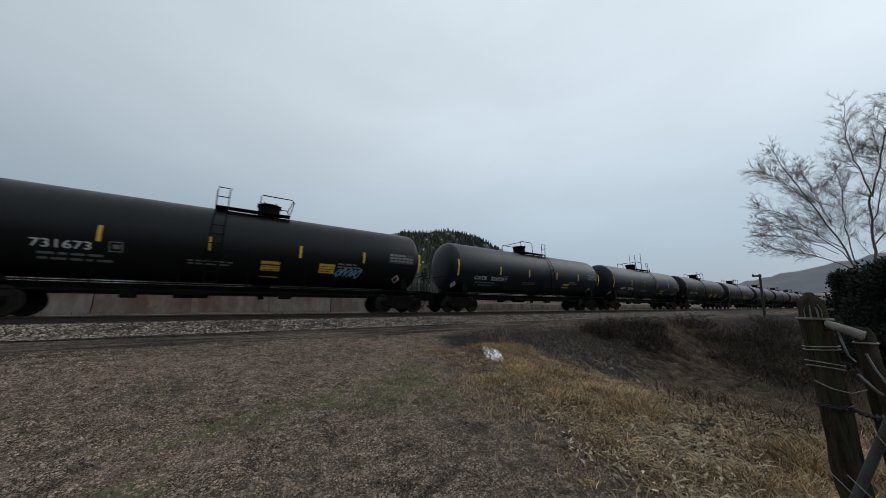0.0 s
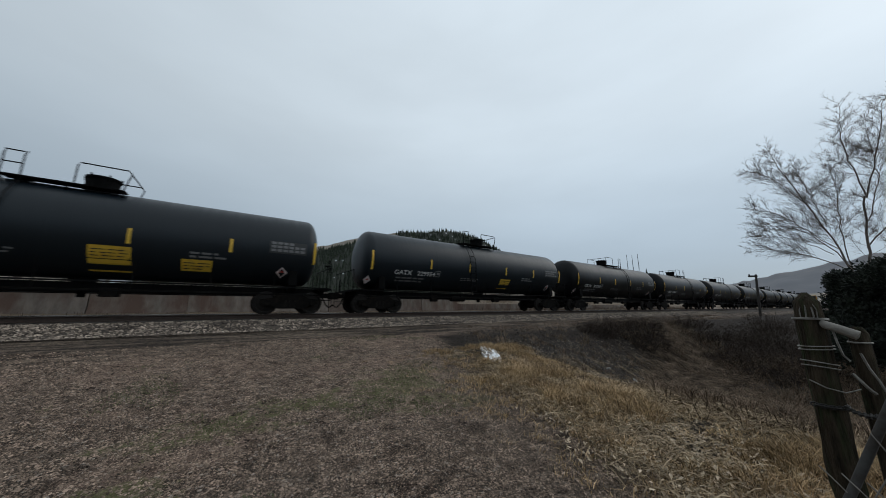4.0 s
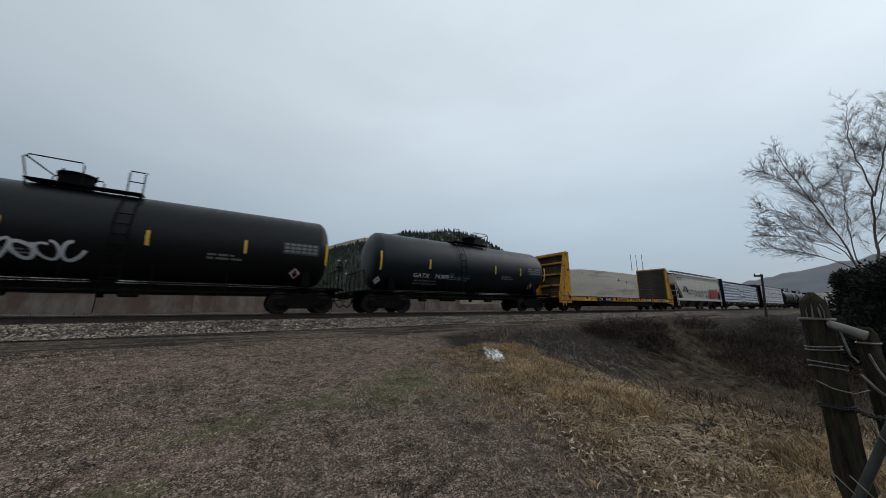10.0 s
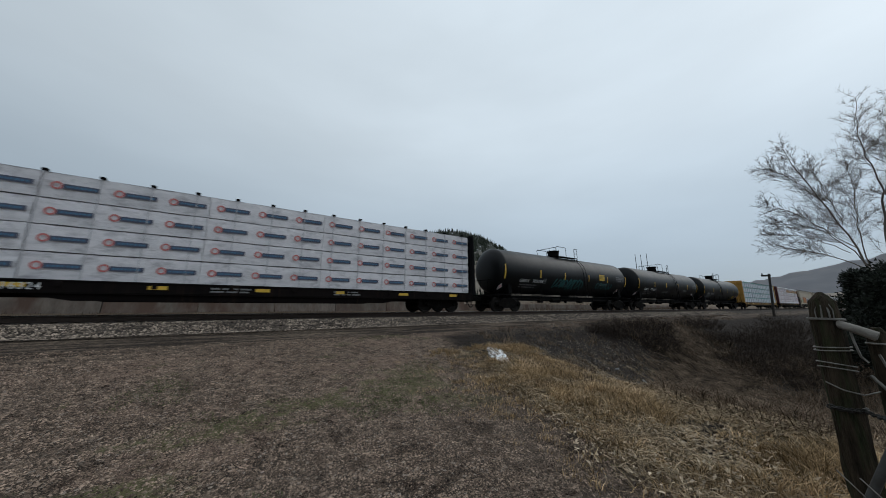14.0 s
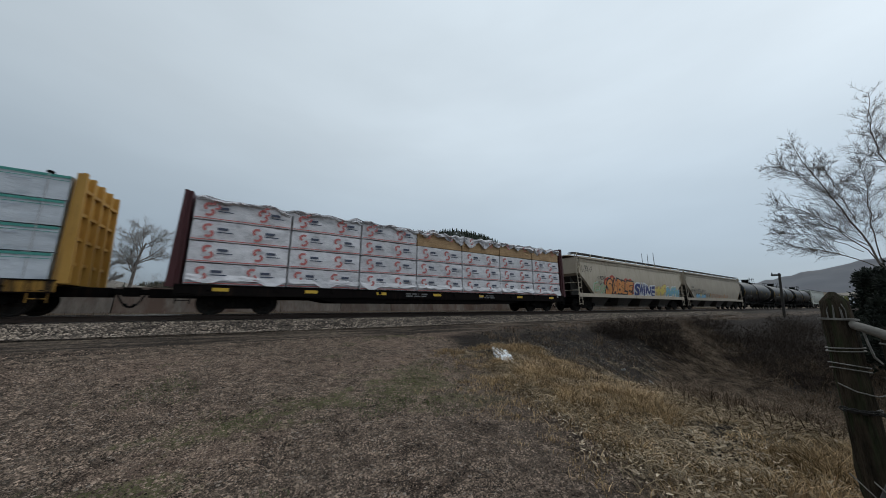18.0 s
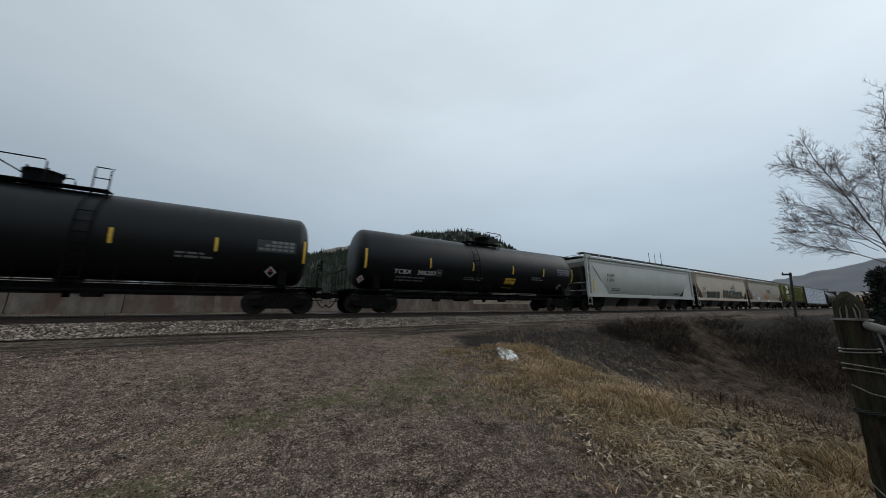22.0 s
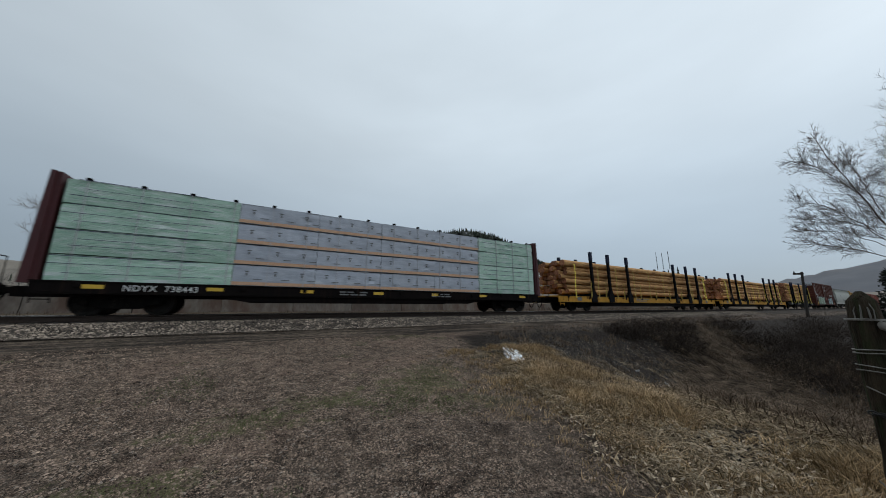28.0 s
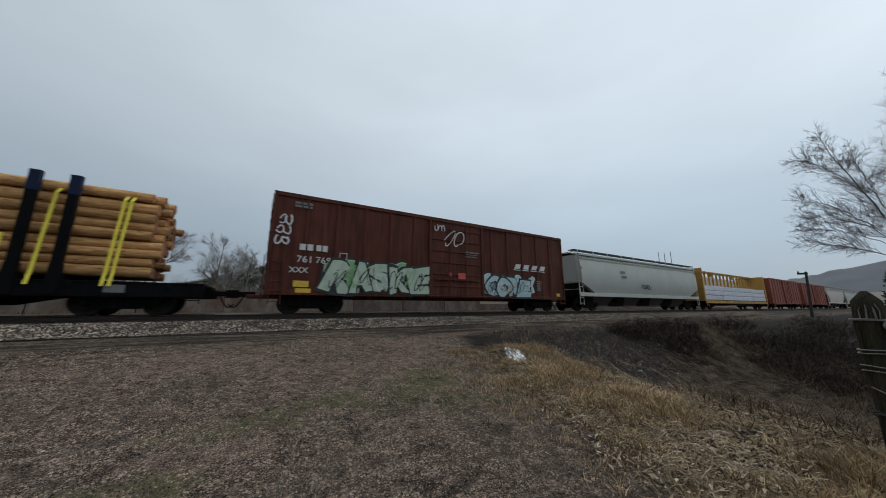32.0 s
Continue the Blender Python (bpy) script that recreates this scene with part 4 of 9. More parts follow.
    def side_ladder(bm):
        for z in [1.2 + 0.36 * i for i in range(7)]:
            r = rad + 0.09
            y = -math.sqrt(max(0.2, r * r - (z - zc) ** 2)) if z > zc else -r
            tube(bm, ((-0.2, y, z), (0.2, y, z)), 0.018, 5)
        for x in (-0.2, 0.2):
            tube(bm, [(x, -(math.sqrt(max(0.2, (rad + 0.09) ** 2 - (z - zc) ** 2)) if z > zc else rad + 0.09), z) for z in (1.0, 1.6, 2.2, zc, 3.2, 3.6, 4.0, 4.2)], 0.02, 5)
    piece("side_ladder", ("tladder", zc, rad), side_ladder, BLACK, car, "", pose(dome_x + (-1.15 if not flip else 1.15), 0, 0), 60)

    def end_rail(bm):
        y = 1.4
        tube(bm, ((0.1, -y, 1.1), (0.1, -y, 2.05), (0.1, y, 2.05), (0.1, y, 1.1)), 0.022, 6)
        for k in (-0.7, 0, 0.7):
            tube(bm, ((0.1, k, 1.1), (0.1, k, 2.05)), 0.018, 5)
        ladder(bm, -0.25, -1.5, 0.45, 1.05, 0.4, "x", 0.28)
    for s in (-1, 1):
        piece("end_railing", "endrail", end_rail, BLACK, car, "", pose(s * (h - 0.62), 0, 0, 0, 0, 0 if s > 0 else 180), 60)

    def brake_wheel(bm):
        pts = [(0, 0.28 * math.cos(a * math.tau / 16), 0.28 * math.sin(a * math.tau / 16)) for a in range(17)]
        tube(bm, pts, 0.02, 5)
        for a in range(4):
            tube(bm, ((0, 0, 0), pts[a * 4]), 0.014, 4)
        tube(bm, ((-0.2, 0, 0), (0.02, 0, 0)), 0.04, 6)
    piece("brake_wheel", "brakewheel", brake_wheel, BLACK, car, "", pose(h - 0.42, -0.6, 2.2), 60)
    for s in (-1, 1):
        truck(car, s * (h - 2.05))
        coupler(car, s * (h - 0.78), s)

    skin = Side(r=rad, zc=zc, lift=0.01)
    for x, z, hi in stripes:
        bars(car, skin, [(x * e - 0.05, z - hi / 2, 0.10, hi)], YELLOW, "reflective_stripe", "yellow reflective stripe")
    for x, z, w, hi in panels:
        p = bars(car, skin, [(x, z, w, hi)], YELLOW, "warning_panel", "yellow warning panel")
        bars(p, skin, small_print(x + 0.06, z + hi - 0.14, w - 0.12, 3, 0.028, 0.07, 5), DARK_STENCIL, "panel_print", "", 0.02)
    text, tx, tz, size = marks
    if text:
        lx = tx
        for word_ in text.split():
            name = "car_number" if word_.isdigit() else "owner_code"
            lettering(car, skin, word_, lx, tz - 0.22, size * 0.78, STENCIL, name, 1.04, "white stencilled lettering", 0.018, 1.22)
            lx += 1.22 * max(a for a, _ in glyphs(word_, size * 0.78, 1.04)[0]) + 0.34
        bars(car, skin, small_print(tx + 0.15, tz - 0.42, 1.7, 2, 0.07, 0.08, len(text)), DIM_STENCIL, "weight_stencil", "", 0.014)
        w = max(a for a, _ in glyphs(text, size, 0.9)[0])
        x0, z0, q = max(-3.9, tx + w + 0.4), tz - 0.24, 0.3
        bars(car, skin, [(x0, z0, q, 0.03), (x0, z0 + q, q, 0.03), (x0, z0, 0.03, q), (x0 + q, z0, 0.03, q + 0.03), (x0 + 0.1, z0 + 0.1, 0.16, 0.14)], DIM_STENCIL, "boxed_mark", "", 0.014)
    rnd = random.Random(int(length * 100) + len(stripes) + int(10 * (panels[0][0] if panels else 0)))
    v = [(e - 2.05 + 0.22 * i, 2.55 + 0.15 * j, 0.17, 0.10) for i in range(6) for j in range(3) if rnd.random() < 0.85]
    bars(car, skin, [(e - 2.12, 2.48, 1.42, 0.5)], TANK_PANEL, "data_panel", "dull grey stencilled data panel", 0.012)
    bars(car, skin, v, DIM_STENCIL, "panel_print", "", 0.018)
    bars(car, skin, small_print(e - 4.6, 2.2, 1.2, 2, 0.07, 0.06, 3), DIM_STENCIL, "service_stencil", "", 0.014)
    bars(car, skin, small_print(-1.9, 1.95, 1.4, 2, 0.05, 0.05, 4), DIM_STENCIL, "service_stencil", "", 0.014)
    if placards:
        diamond(car, skin, e - 1.55, 1.72, 0.22)
        diamond(car, skin, -e + 0.35, 1.62, 0.2)
    for kind, *a in tags:
        if kind == "scrawl":
            scrawl(car, skin, *a)
        else:
            graffiti(car, skin, *a)
    return car


# ---------------------------------------------------------------- covered hoppers
def hopper_car(length, paintwork, marks, top=4.6, slope_z=2.9, slope_run=2.2, bays=4, ribs=0, bulge=0.1, end_post=False, label="", sill_mat=None, ink=DARK_STENCIL, end_in=0.75, webs=True, tuck=0.0):
    """A covered hopper: side sheets that fold in over sloping ends, chutes below, hatches above."""
    h = length / 2
    car = base("covered_hopper", label, "hopper car", "train cars")
    e = h - end_in
    z0, zt = 1.36, top - 0.36
    half = 1.5

    def wide(z):
        u = (z - z0) / (zt - z0)
        u = min(1, max(0, u))
        return half - 0.06 + bulge * math.sin(math.pi * u ** 0.8) - tuck * (1 - u) ** 4

    def low(x):
        d = e - abs(x)
        return max(z0, slope_z + 0.0 - (slope_z - z0) * max(0.0, d) / slope_run) if d < slope_run else z0

    def body(bm):
        xs = sorted({-e, e, -e + slope_run, e - slope_run, *[-e + slope_run * i / 6 for i in range(7)], *[e - slope_run * i / 6 for i in range(7)],
                     *[-e + 2 * e * i / 16 for i in range(17)]})
        for sy in (-1, 1):
            sheet(bm, xs, [i / 10 for i in range(11)], lambda x, v: (x, sy * wide(low(x) + (zt - low(x)) * v), low(x) + (zt - low(x)) * v))
        sheet(bm, xs, (-1.0, -0.5, 0.0, 0.5, 1.0), lambda x, v: (x, v * wide(zt), zt + 0.22 * (1 - v * v)))
        sheet(bm, xs, (-1.0, 0.0, 1.0), lambda x, v: (x, v * wide(low(x)), low(x)))
        for x in (-e, e):
            sheet(bm, (-1.0, 1.0), [i / 4 for i in range(5)], lambda v, u: (x, v * wide(low(x) + (zt - low(x)) * u), low(x) + (zt - low(x)) * u))
        bmesh.ops.remove_doubles(bm, verts=bm.verts[:], dist=0.002)
        bmesh.ops.recalc_face_normals(bm, faces=bm.faces[:])
    b = piece("hopper_body", ("hbody", length, top, slope_z, slope_run, bulge, tuck), body, paintwork, car, "painted steel hopper body", smooth=35)

    def eave(bm):
        for sy in (-1, 1):
            box(bm, -e, e, sy * (half + 0.02) - 0.06, sy * (half + 0.02) + 0.06, zt - 0.1, zt + 0.06, 0.015)
    piece("roof_edge", ("eave", length, top), eave, paintwork, car)
    if ribs:
        def rib(bm):
            box(bm, -0.06, 0.06, -half - 0.10, -half + 0.06, z0, zt, 0.015)
        for i in range(ribs):
            x = -e + slope_run * 0.75 + (2 * e - slope_run * 1.5) * i / (ribs - 1)
            for s in (0, 180):
                piece("side_rib", ("hrib", top), rib, paintwork, car, "", pose(x if not s else -x, 0, 0, 0, 0, s))

    def sills(bm):
        box(bm, -h + 0.55, h - 0.55, -half - 0.05, -half + 0.07, 1.08, 1.36, 0.01)

    def centre(bm):
        box(bm, -h + 0.5, h - 0.5, -0.3, 0.3, 0.75, 1.12, 0.02)
        for s in (-1, 1):
            box(bm, s * (h - 1.0) - 0.5, s * (h - 1.0) + 0.5, -half, half, 1.1, 1.2)
    for s in (0, 180):
        piece("side_sill", ("hsill", length), sills, sill_mat or paintwork, car, "painted side sill", pose(0, 0, 0, 0, 0, s))
    piece("underframe", ("hcentre", length), centre, BLACK, car, "black centre sill and end decks")

    def slope(bm):
        x1, x2 = e - slope_run * 0.98, e - 0.05
        prism(bm, ((x1, z0 - 0.1), (x1 + 0.1, z0 - 0.1), (x2, slope_z - 0.02), (x2, slope_z + 0.06), (x2 - 0.1, slope_z + 0.06)), -half + 0.16, half - 0.16)

    def web(bm):
        x1 = e - slope_run * 0.98
        prism(bm, ((x1, 1.15), (e - 0.2, 1.15), (e - 0.2, slope_z - 0.2)), -0.03, 0.03)
    for s in (0, 180):
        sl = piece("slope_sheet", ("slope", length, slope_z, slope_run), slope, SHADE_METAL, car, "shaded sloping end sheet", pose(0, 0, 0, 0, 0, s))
        for y in (-0.55, 0.55) if webs else ():
            piece("slope_web", ("web", length, slope_z, slope_run), web, SHADE_METAL, sl, "", pose(0, y, 0))

    if end_post:
        def post(bm):
            x = h - 0.62
            prism(bm, ((x, 1.1), (x - 0.17, 1.1), (x - 0.17, zt), (x, zt)), -half - 0.05, -half + 0.13)

        def arm(bm):
            prism(bm, ((h - 0.62, zt - 0.02), (h - 0.62, zt + 0.2), (e - 0.2, zt + 0.2), (e - 0.2, zt - 0.02)), -half - 0.02, -half + 0.1)

        def gusset(bm):
            prism(bm, ((e + 0.05, 1.36), (e - slope_run * 1.02, 1.36), (e - 0.16, slope_z + 0.1), (e + 0.05, slope_z + 0.1)), -half - 0.01, -half + 0.02)
        for s in (0, 180):
            for mir in (1, -1):
                m = pose(0, 0, 0, 0, 0, s) @ Matrix.Diagonal((1, mir, 1, 1))
                piece("end_post", ("hpost", length), post, paintwork, car, "painted end post", m)
                piece("roof_arm", ("harm", length), arm, paintwork, car, "", m)
                piece("gusset_plate", ("hguss", length, slope_z), gusset, paintwork, car, "painted triangular end plate", m)

    def chute(bm):
        w = (2 * e - 2 * slope_run + 1.0) / bays
        a, c = w * 0.36, w * 0.22
        for sy in (-1, 1):
            lo = [bm.verts.new((sx * c, y2, 0.42)) for sx, y2 in ((-1, -0.72), (1, -0.72), (1, 0.72), (-1, 0.72))]
        hi = [bm.verts.new((sx * a, y2, 1.38)) for sx, y2 in ((-1, -1.36), (1, -1.36), (1, 1.36), (-1, 1.36))]
        for i in range(4):
            bm.faces.new((lo[i], lo[(i + 1) % 4], hi[(i + 1) % 4], hi[i]))
        bm.faces.new(lo[::-1])
        bmesh.ops.recalc_face_normals(bm, faces=bm.faces[:])
        box(bm, -c - 0.08, c + 0.08, -0.8, 0.8, 0.34, 0.44, 0.02)
    w = (2 * e - 2 * slope_run + 1.0) / bays
    for i in range(bays):
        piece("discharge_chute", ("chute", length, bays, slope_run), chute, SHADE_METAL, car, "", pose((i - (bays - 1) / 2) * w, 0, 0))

    def walk_board(bm):
        for sy in (-1, 1):
            box(bm, -h + 0.4, h - 0.4, sy * 1.15 - 0.27, sy * 1.15 + 0.27, top - 0.05, top)

    def brackets(bm):
        k = int(length / 1.9)
        for sy in (-1, 1):
            for i in range(k + 1):
                x = -h + 0.75 + (length - 1.5) * i / k
                box(bm, x - 0.05, x + 0.05, sy * 1.43 - 0.03, sy * 1.43 + 0.03, zt, top - 0.02, 0.01)
    piece("board_bracket", ("bracket", length, top), brackets, paintwork, car, "painted brackets below the running board")["kind"] = "stuff"
    if not ribs:
        def ledge(bm):
            for dz in (0.30, 0.38):
                y = wide(zt - dz)
                prism(bm, ((-y - 0.035, zt - dz), (-y + 0.03, zt - dz - 0.02), (-y + 0.03, zt - dz + 0.03)), -e + 0.03, e - 0.03, "x")
        for s in (0, 180):
            piece("side_ledge", ("hledge", length, top, bulge, tuck), ledge, paintwork, car, "thin pressed ledges below the roof", pose(0, 0, 0, 0, 0, s))
    piece("running_board", ("board", length, top), walk_board, HATCH, car, "grey roof running board", smooth=0)

    def hatches(bm):
        box(bm, -e + 0.5, e - 0.5, -0.42, 0.42, zt + 0.16, top - 0.02, 0.03)
    piece("roof_hatch", ("hatch", length, top), hatches, paintwork, car, "long trough roof hatch")

    def ladders(bm):
        ladder(bm, h - 0.93, -half - 0.02, 0.45, zt, 0.42, "x", 0.4, 0.022)

    def end_hoop(bm):
        tube(bm, ((h - 0.66, -half, 1.1), (h - 0.5, -half + 0.1, zt + 0.2), (h - 0.5, half - 0.1, zt + 0.2), (h - 0.66, half, 1.1)), 0.035, 6)
        tube(bm, ((h - 0.58, -half + 0.05, 2.2), (h - 0.58, half - 0.05, 2.2)), 0.025, 5)
        tube(bm, ((h - 0.62, -half + 0.02, 1.6), (h - 0.62, half - 0.02, 1.6)), 0.025, 5)
    for s in (0, 180):
        for mir in (1, -1):
            piece("end_ladder", ("hlad", length, top), ladders, paintwork, car, "painted end ladder", pose(0, 0, 0, 0, 0, s) @ Matrix.Diagonal((1, mir, 1, 1)), smooth=60)
        piece("end_railing", ("hhoop", length, top), end_hoop, paintwork, car, "", pose(0, 0, 0, 0, 0, s), smooth=60)
    for s in (-1, 1):
        truck(car, s * (h - 2.1))
        coupler(car, s * (h - 0.78), s)
    skin = Side(bend=wide, lift=0.008)
    for text, x, z, size in marks:
        lettering(car, skin, text, -e + x, z, size, ink, "car_number", 1.1, "stencilled car number")
    return car, skin, e


# ---------------------------------------------------------------- flat cars and loads
def deck_car(name, label, length, paintwork, deck_z=1.08, inset=0.75, truck_in=3.0, sill=0.42, fish=0.35):
    h = length / 2
    car = base(name, label, "flat car", "train cars")
    e = h - inset

    def frame_deck(bm):
        box(bm, -e, e, -1.42, 1.42, deck_z - 0.1, deck_z, 0.015)
        for sy in (-1, 1):
            box(bm, -e, e, sy * 1.46 - 0.04, sy * 1.46 + 0.04, deck_z - sill, deck_z - 0.02, 0.01)

    def belly(bm):
        for sy in (-1, 1):
            prism(bm, ((-e + 4.3, deck_z - sill), (e - 4.3, deck_z - sill), (e - 5.6, deck_z - sill - fish), (-e + 5.6, deck_z - sill - fish)), sy * 1.38 - 0.03, sy * 1.38 + 0.03)
        tube(bm, ((-3.0, -0.9, 0.62), (-1.9, -0.9, 0.62)), 0.16, 10)
        tube(bm, ((-e + 3, -0.7, 0.6), (e - 3, -0.7, 0.6)), 0.03, 5)
        box(bm, -h + 0.5, h - 0.5, -0.3, 0.3, 0.62, 0.95, 0.02)
        for k in range(int(length / 3)):
            x = -e + 2.0 + (2 * e - 4) * k / (int(length / 3) - 1)
            box(bm, x - 0.06, x + 0.06, -1.4, 1.4, deck_z - sill, deck_z - 0.1)
    piece("underframe", ("belly", length, deck_z, sill, fish), belly, DECK_DARK, car, "dark sagging centre and side girders")
    piece("deck", ("deck", length, deck_z, sill, fish), frame_deck, paintwork, car, "painted steel deck and side sills")

    def pockets(bm):
        k = int(length / 2.4)
        for i in range(k):
            x = -e + 1.0 + (2 * e - 2) * i / (k - 1)
            box(bm, x - 0.07, x + 0.07, -1.55, -1.48, deck_z - 0.2, deck_z - 0.02, 0.015)
    piece("stake_pocket", ("pocket", length, deck_z), pockets, DECK_DARK if paintwork is FLAT_YELLOW else paintwork, car, "rusty dark stake pockets")

    def edge(bm):
        for sy in (-1, 1):
            box(bm, -e, e, sy * 1.47 - 0.06, sy * 1.47 + 0.06, deck_z - 0.02, deck_z + 0.02)
            box(bm, -e, e, sy * 1.47 - 0.05, sy * 1.47 + 0.05, deck_z - sill - 0.03, deck_z - sill)
    piece("deck_edge", ("dedge", length, deck_z, sill), edge, DECK_DARK, car, "rusted dark sill edges", smooth=0)
    for s in (-1, 1):
        truck(car, s * (h - truck_in))
        coupler(car, s * (h - 0.78), s)

    def step(bm):
        ladder(bm, -0.2, -1.5, 0.4, deck_z - 0.1, 0.4, "x", 0.25, 0.02)
    for s in (-1, 1):
        piece("side_step", ("dstep", deck_z), step, paintwork, car, "", pose(s * (e - 0.3), 0, 0), 60)
    return car, e


def bulkhead_flat(length):
    car, e = deck_car("bulkhead_flat_car", "empty rusty yellow bulkhead flat car", length, FLAT_YELLOW, 1.14, 0.75, 3.0, 0.34, 0.42)

    def bulk(bm):
        for y in (-1.5, 1.26):
            prism(bm, ((-0.05, 0.62), (1.25, 0.62), (1.25, 4.6), (0.85, 4.6), (0.1, 1.7), (-0.05, 1.3)), y, y + 0.24)
        box(bm, 0.88, 1.3, -1.5, 1.5, 4.46, 4.68, 0.03)
        for z in (2.0, 2.9, 3.8):
            box(bm, 1.0, 1.24, -1.3, 1.3, z, z + 0.12)

    def board(bm):
        box(bm, 1.25, 1.36, -1.38, 1.38, 0.0, 0.19, 0.01)

    def pole(bm):
        tube(bm, ((0.3, -1.53, 1.2), (0.72, -1.53, 4.5)), 0.025, 6)
        for k in range(9):
            x, z = 0.33 + 0.048 * k, 1.5 + 0.37 * k
            tube(bm, ((x, -1.53, z), (x + 0.3, -1.51, z)), 0.018, 5)
    for s in (-1, 1):
        m = pose(s * e, 0, 0, 0, 0, 0 if s < 0 else 180)
        b = piece("bulkhead", "bulk", bulk, FLAT_YELLOW, car, "tapered yellow end bulkhead", m)
        for k in range(17):
            piece("board", "lining", board, BULKHEAD_WOOD, b, "dark wooden board", pose(0, 0, 1.16 + 0.2 * k))
        piece("bulkhead_ladder", "bpole", pole, FLAT_YELLOW, b, "thin grab ladder", None if s < 0 else Matrix.Diagonal((1, -1, 1, 1)), 60)

    def planks(bm):
        for k in range(int(2 * e / 0.3) - 3):
            x = -e + 0.5 + 0.3 * k
            box(bm, x, x + 0.28, -1.4, 1.4, 1.14, 1.17)
    piece("deck_planking", ("planks", length), planks, BULKHEAD_WOOD, car, "worn wooden deck planks", smooth=0)
    sd = Side(-1.5)
    bars(car, sd, [(-7.4, 0.84, 0.8, 0.22), (8.6, 0.84, 0.8, 0.22)], YELLOW, "reflective_stripe", "yellow reflective stripe")
    bars(car, sd, [(-5.6, 0.84, 2.45, 0.25), (3.6, 0.84, 1.1, 0.24)], BLACK, "data_panel", "black lettering panel", 0.06)
    lettering(car, sd, "TTPX", -5.52, 0.87, 0.29, STENCIL, "car_number", 1.1, "white stencilled car number", 0.075)
    lettering(car, sd, "806283", -4.32, 0.87, 0.27, STENCIL, "car_number", 1.1, "white stencilled car number", 0.075)
    bars(car, sd, [(3.72 + 0.3 * i, 0.88, 0.24, 0.17) for i in range(3)], STENCIL, "owner_mark", "white owner's mark", 0.075)
    bars(car, sd, small_print(3.5, 0.95, 1.6, 2, 0.06, 0.05, 8) + small_print(-2.4, 0.97, 2.2, 2, 0.06, 0.05, 12) + small_print(0.6, 0.97, 1.6, 2, 0.06, 0.05, 13), DARK_STENCIL, "service_stencil", "", 0.02)
    bars(car, sd, [(7.0, 0.84, 0.62, 0.26)], STENCIL, "data_panel", "white framed data panel", 0.03)
    bars(car, sd, [(7.05, 0.98, 0.24, 0.09), (7.33, 0.98, 0.24, 0.09), (7.05, 0.87, 0.24, 0.08), (7.33, 0.87, 0.24, 0.08)], BLACK, "panel_print", "", 0.04)
    return car


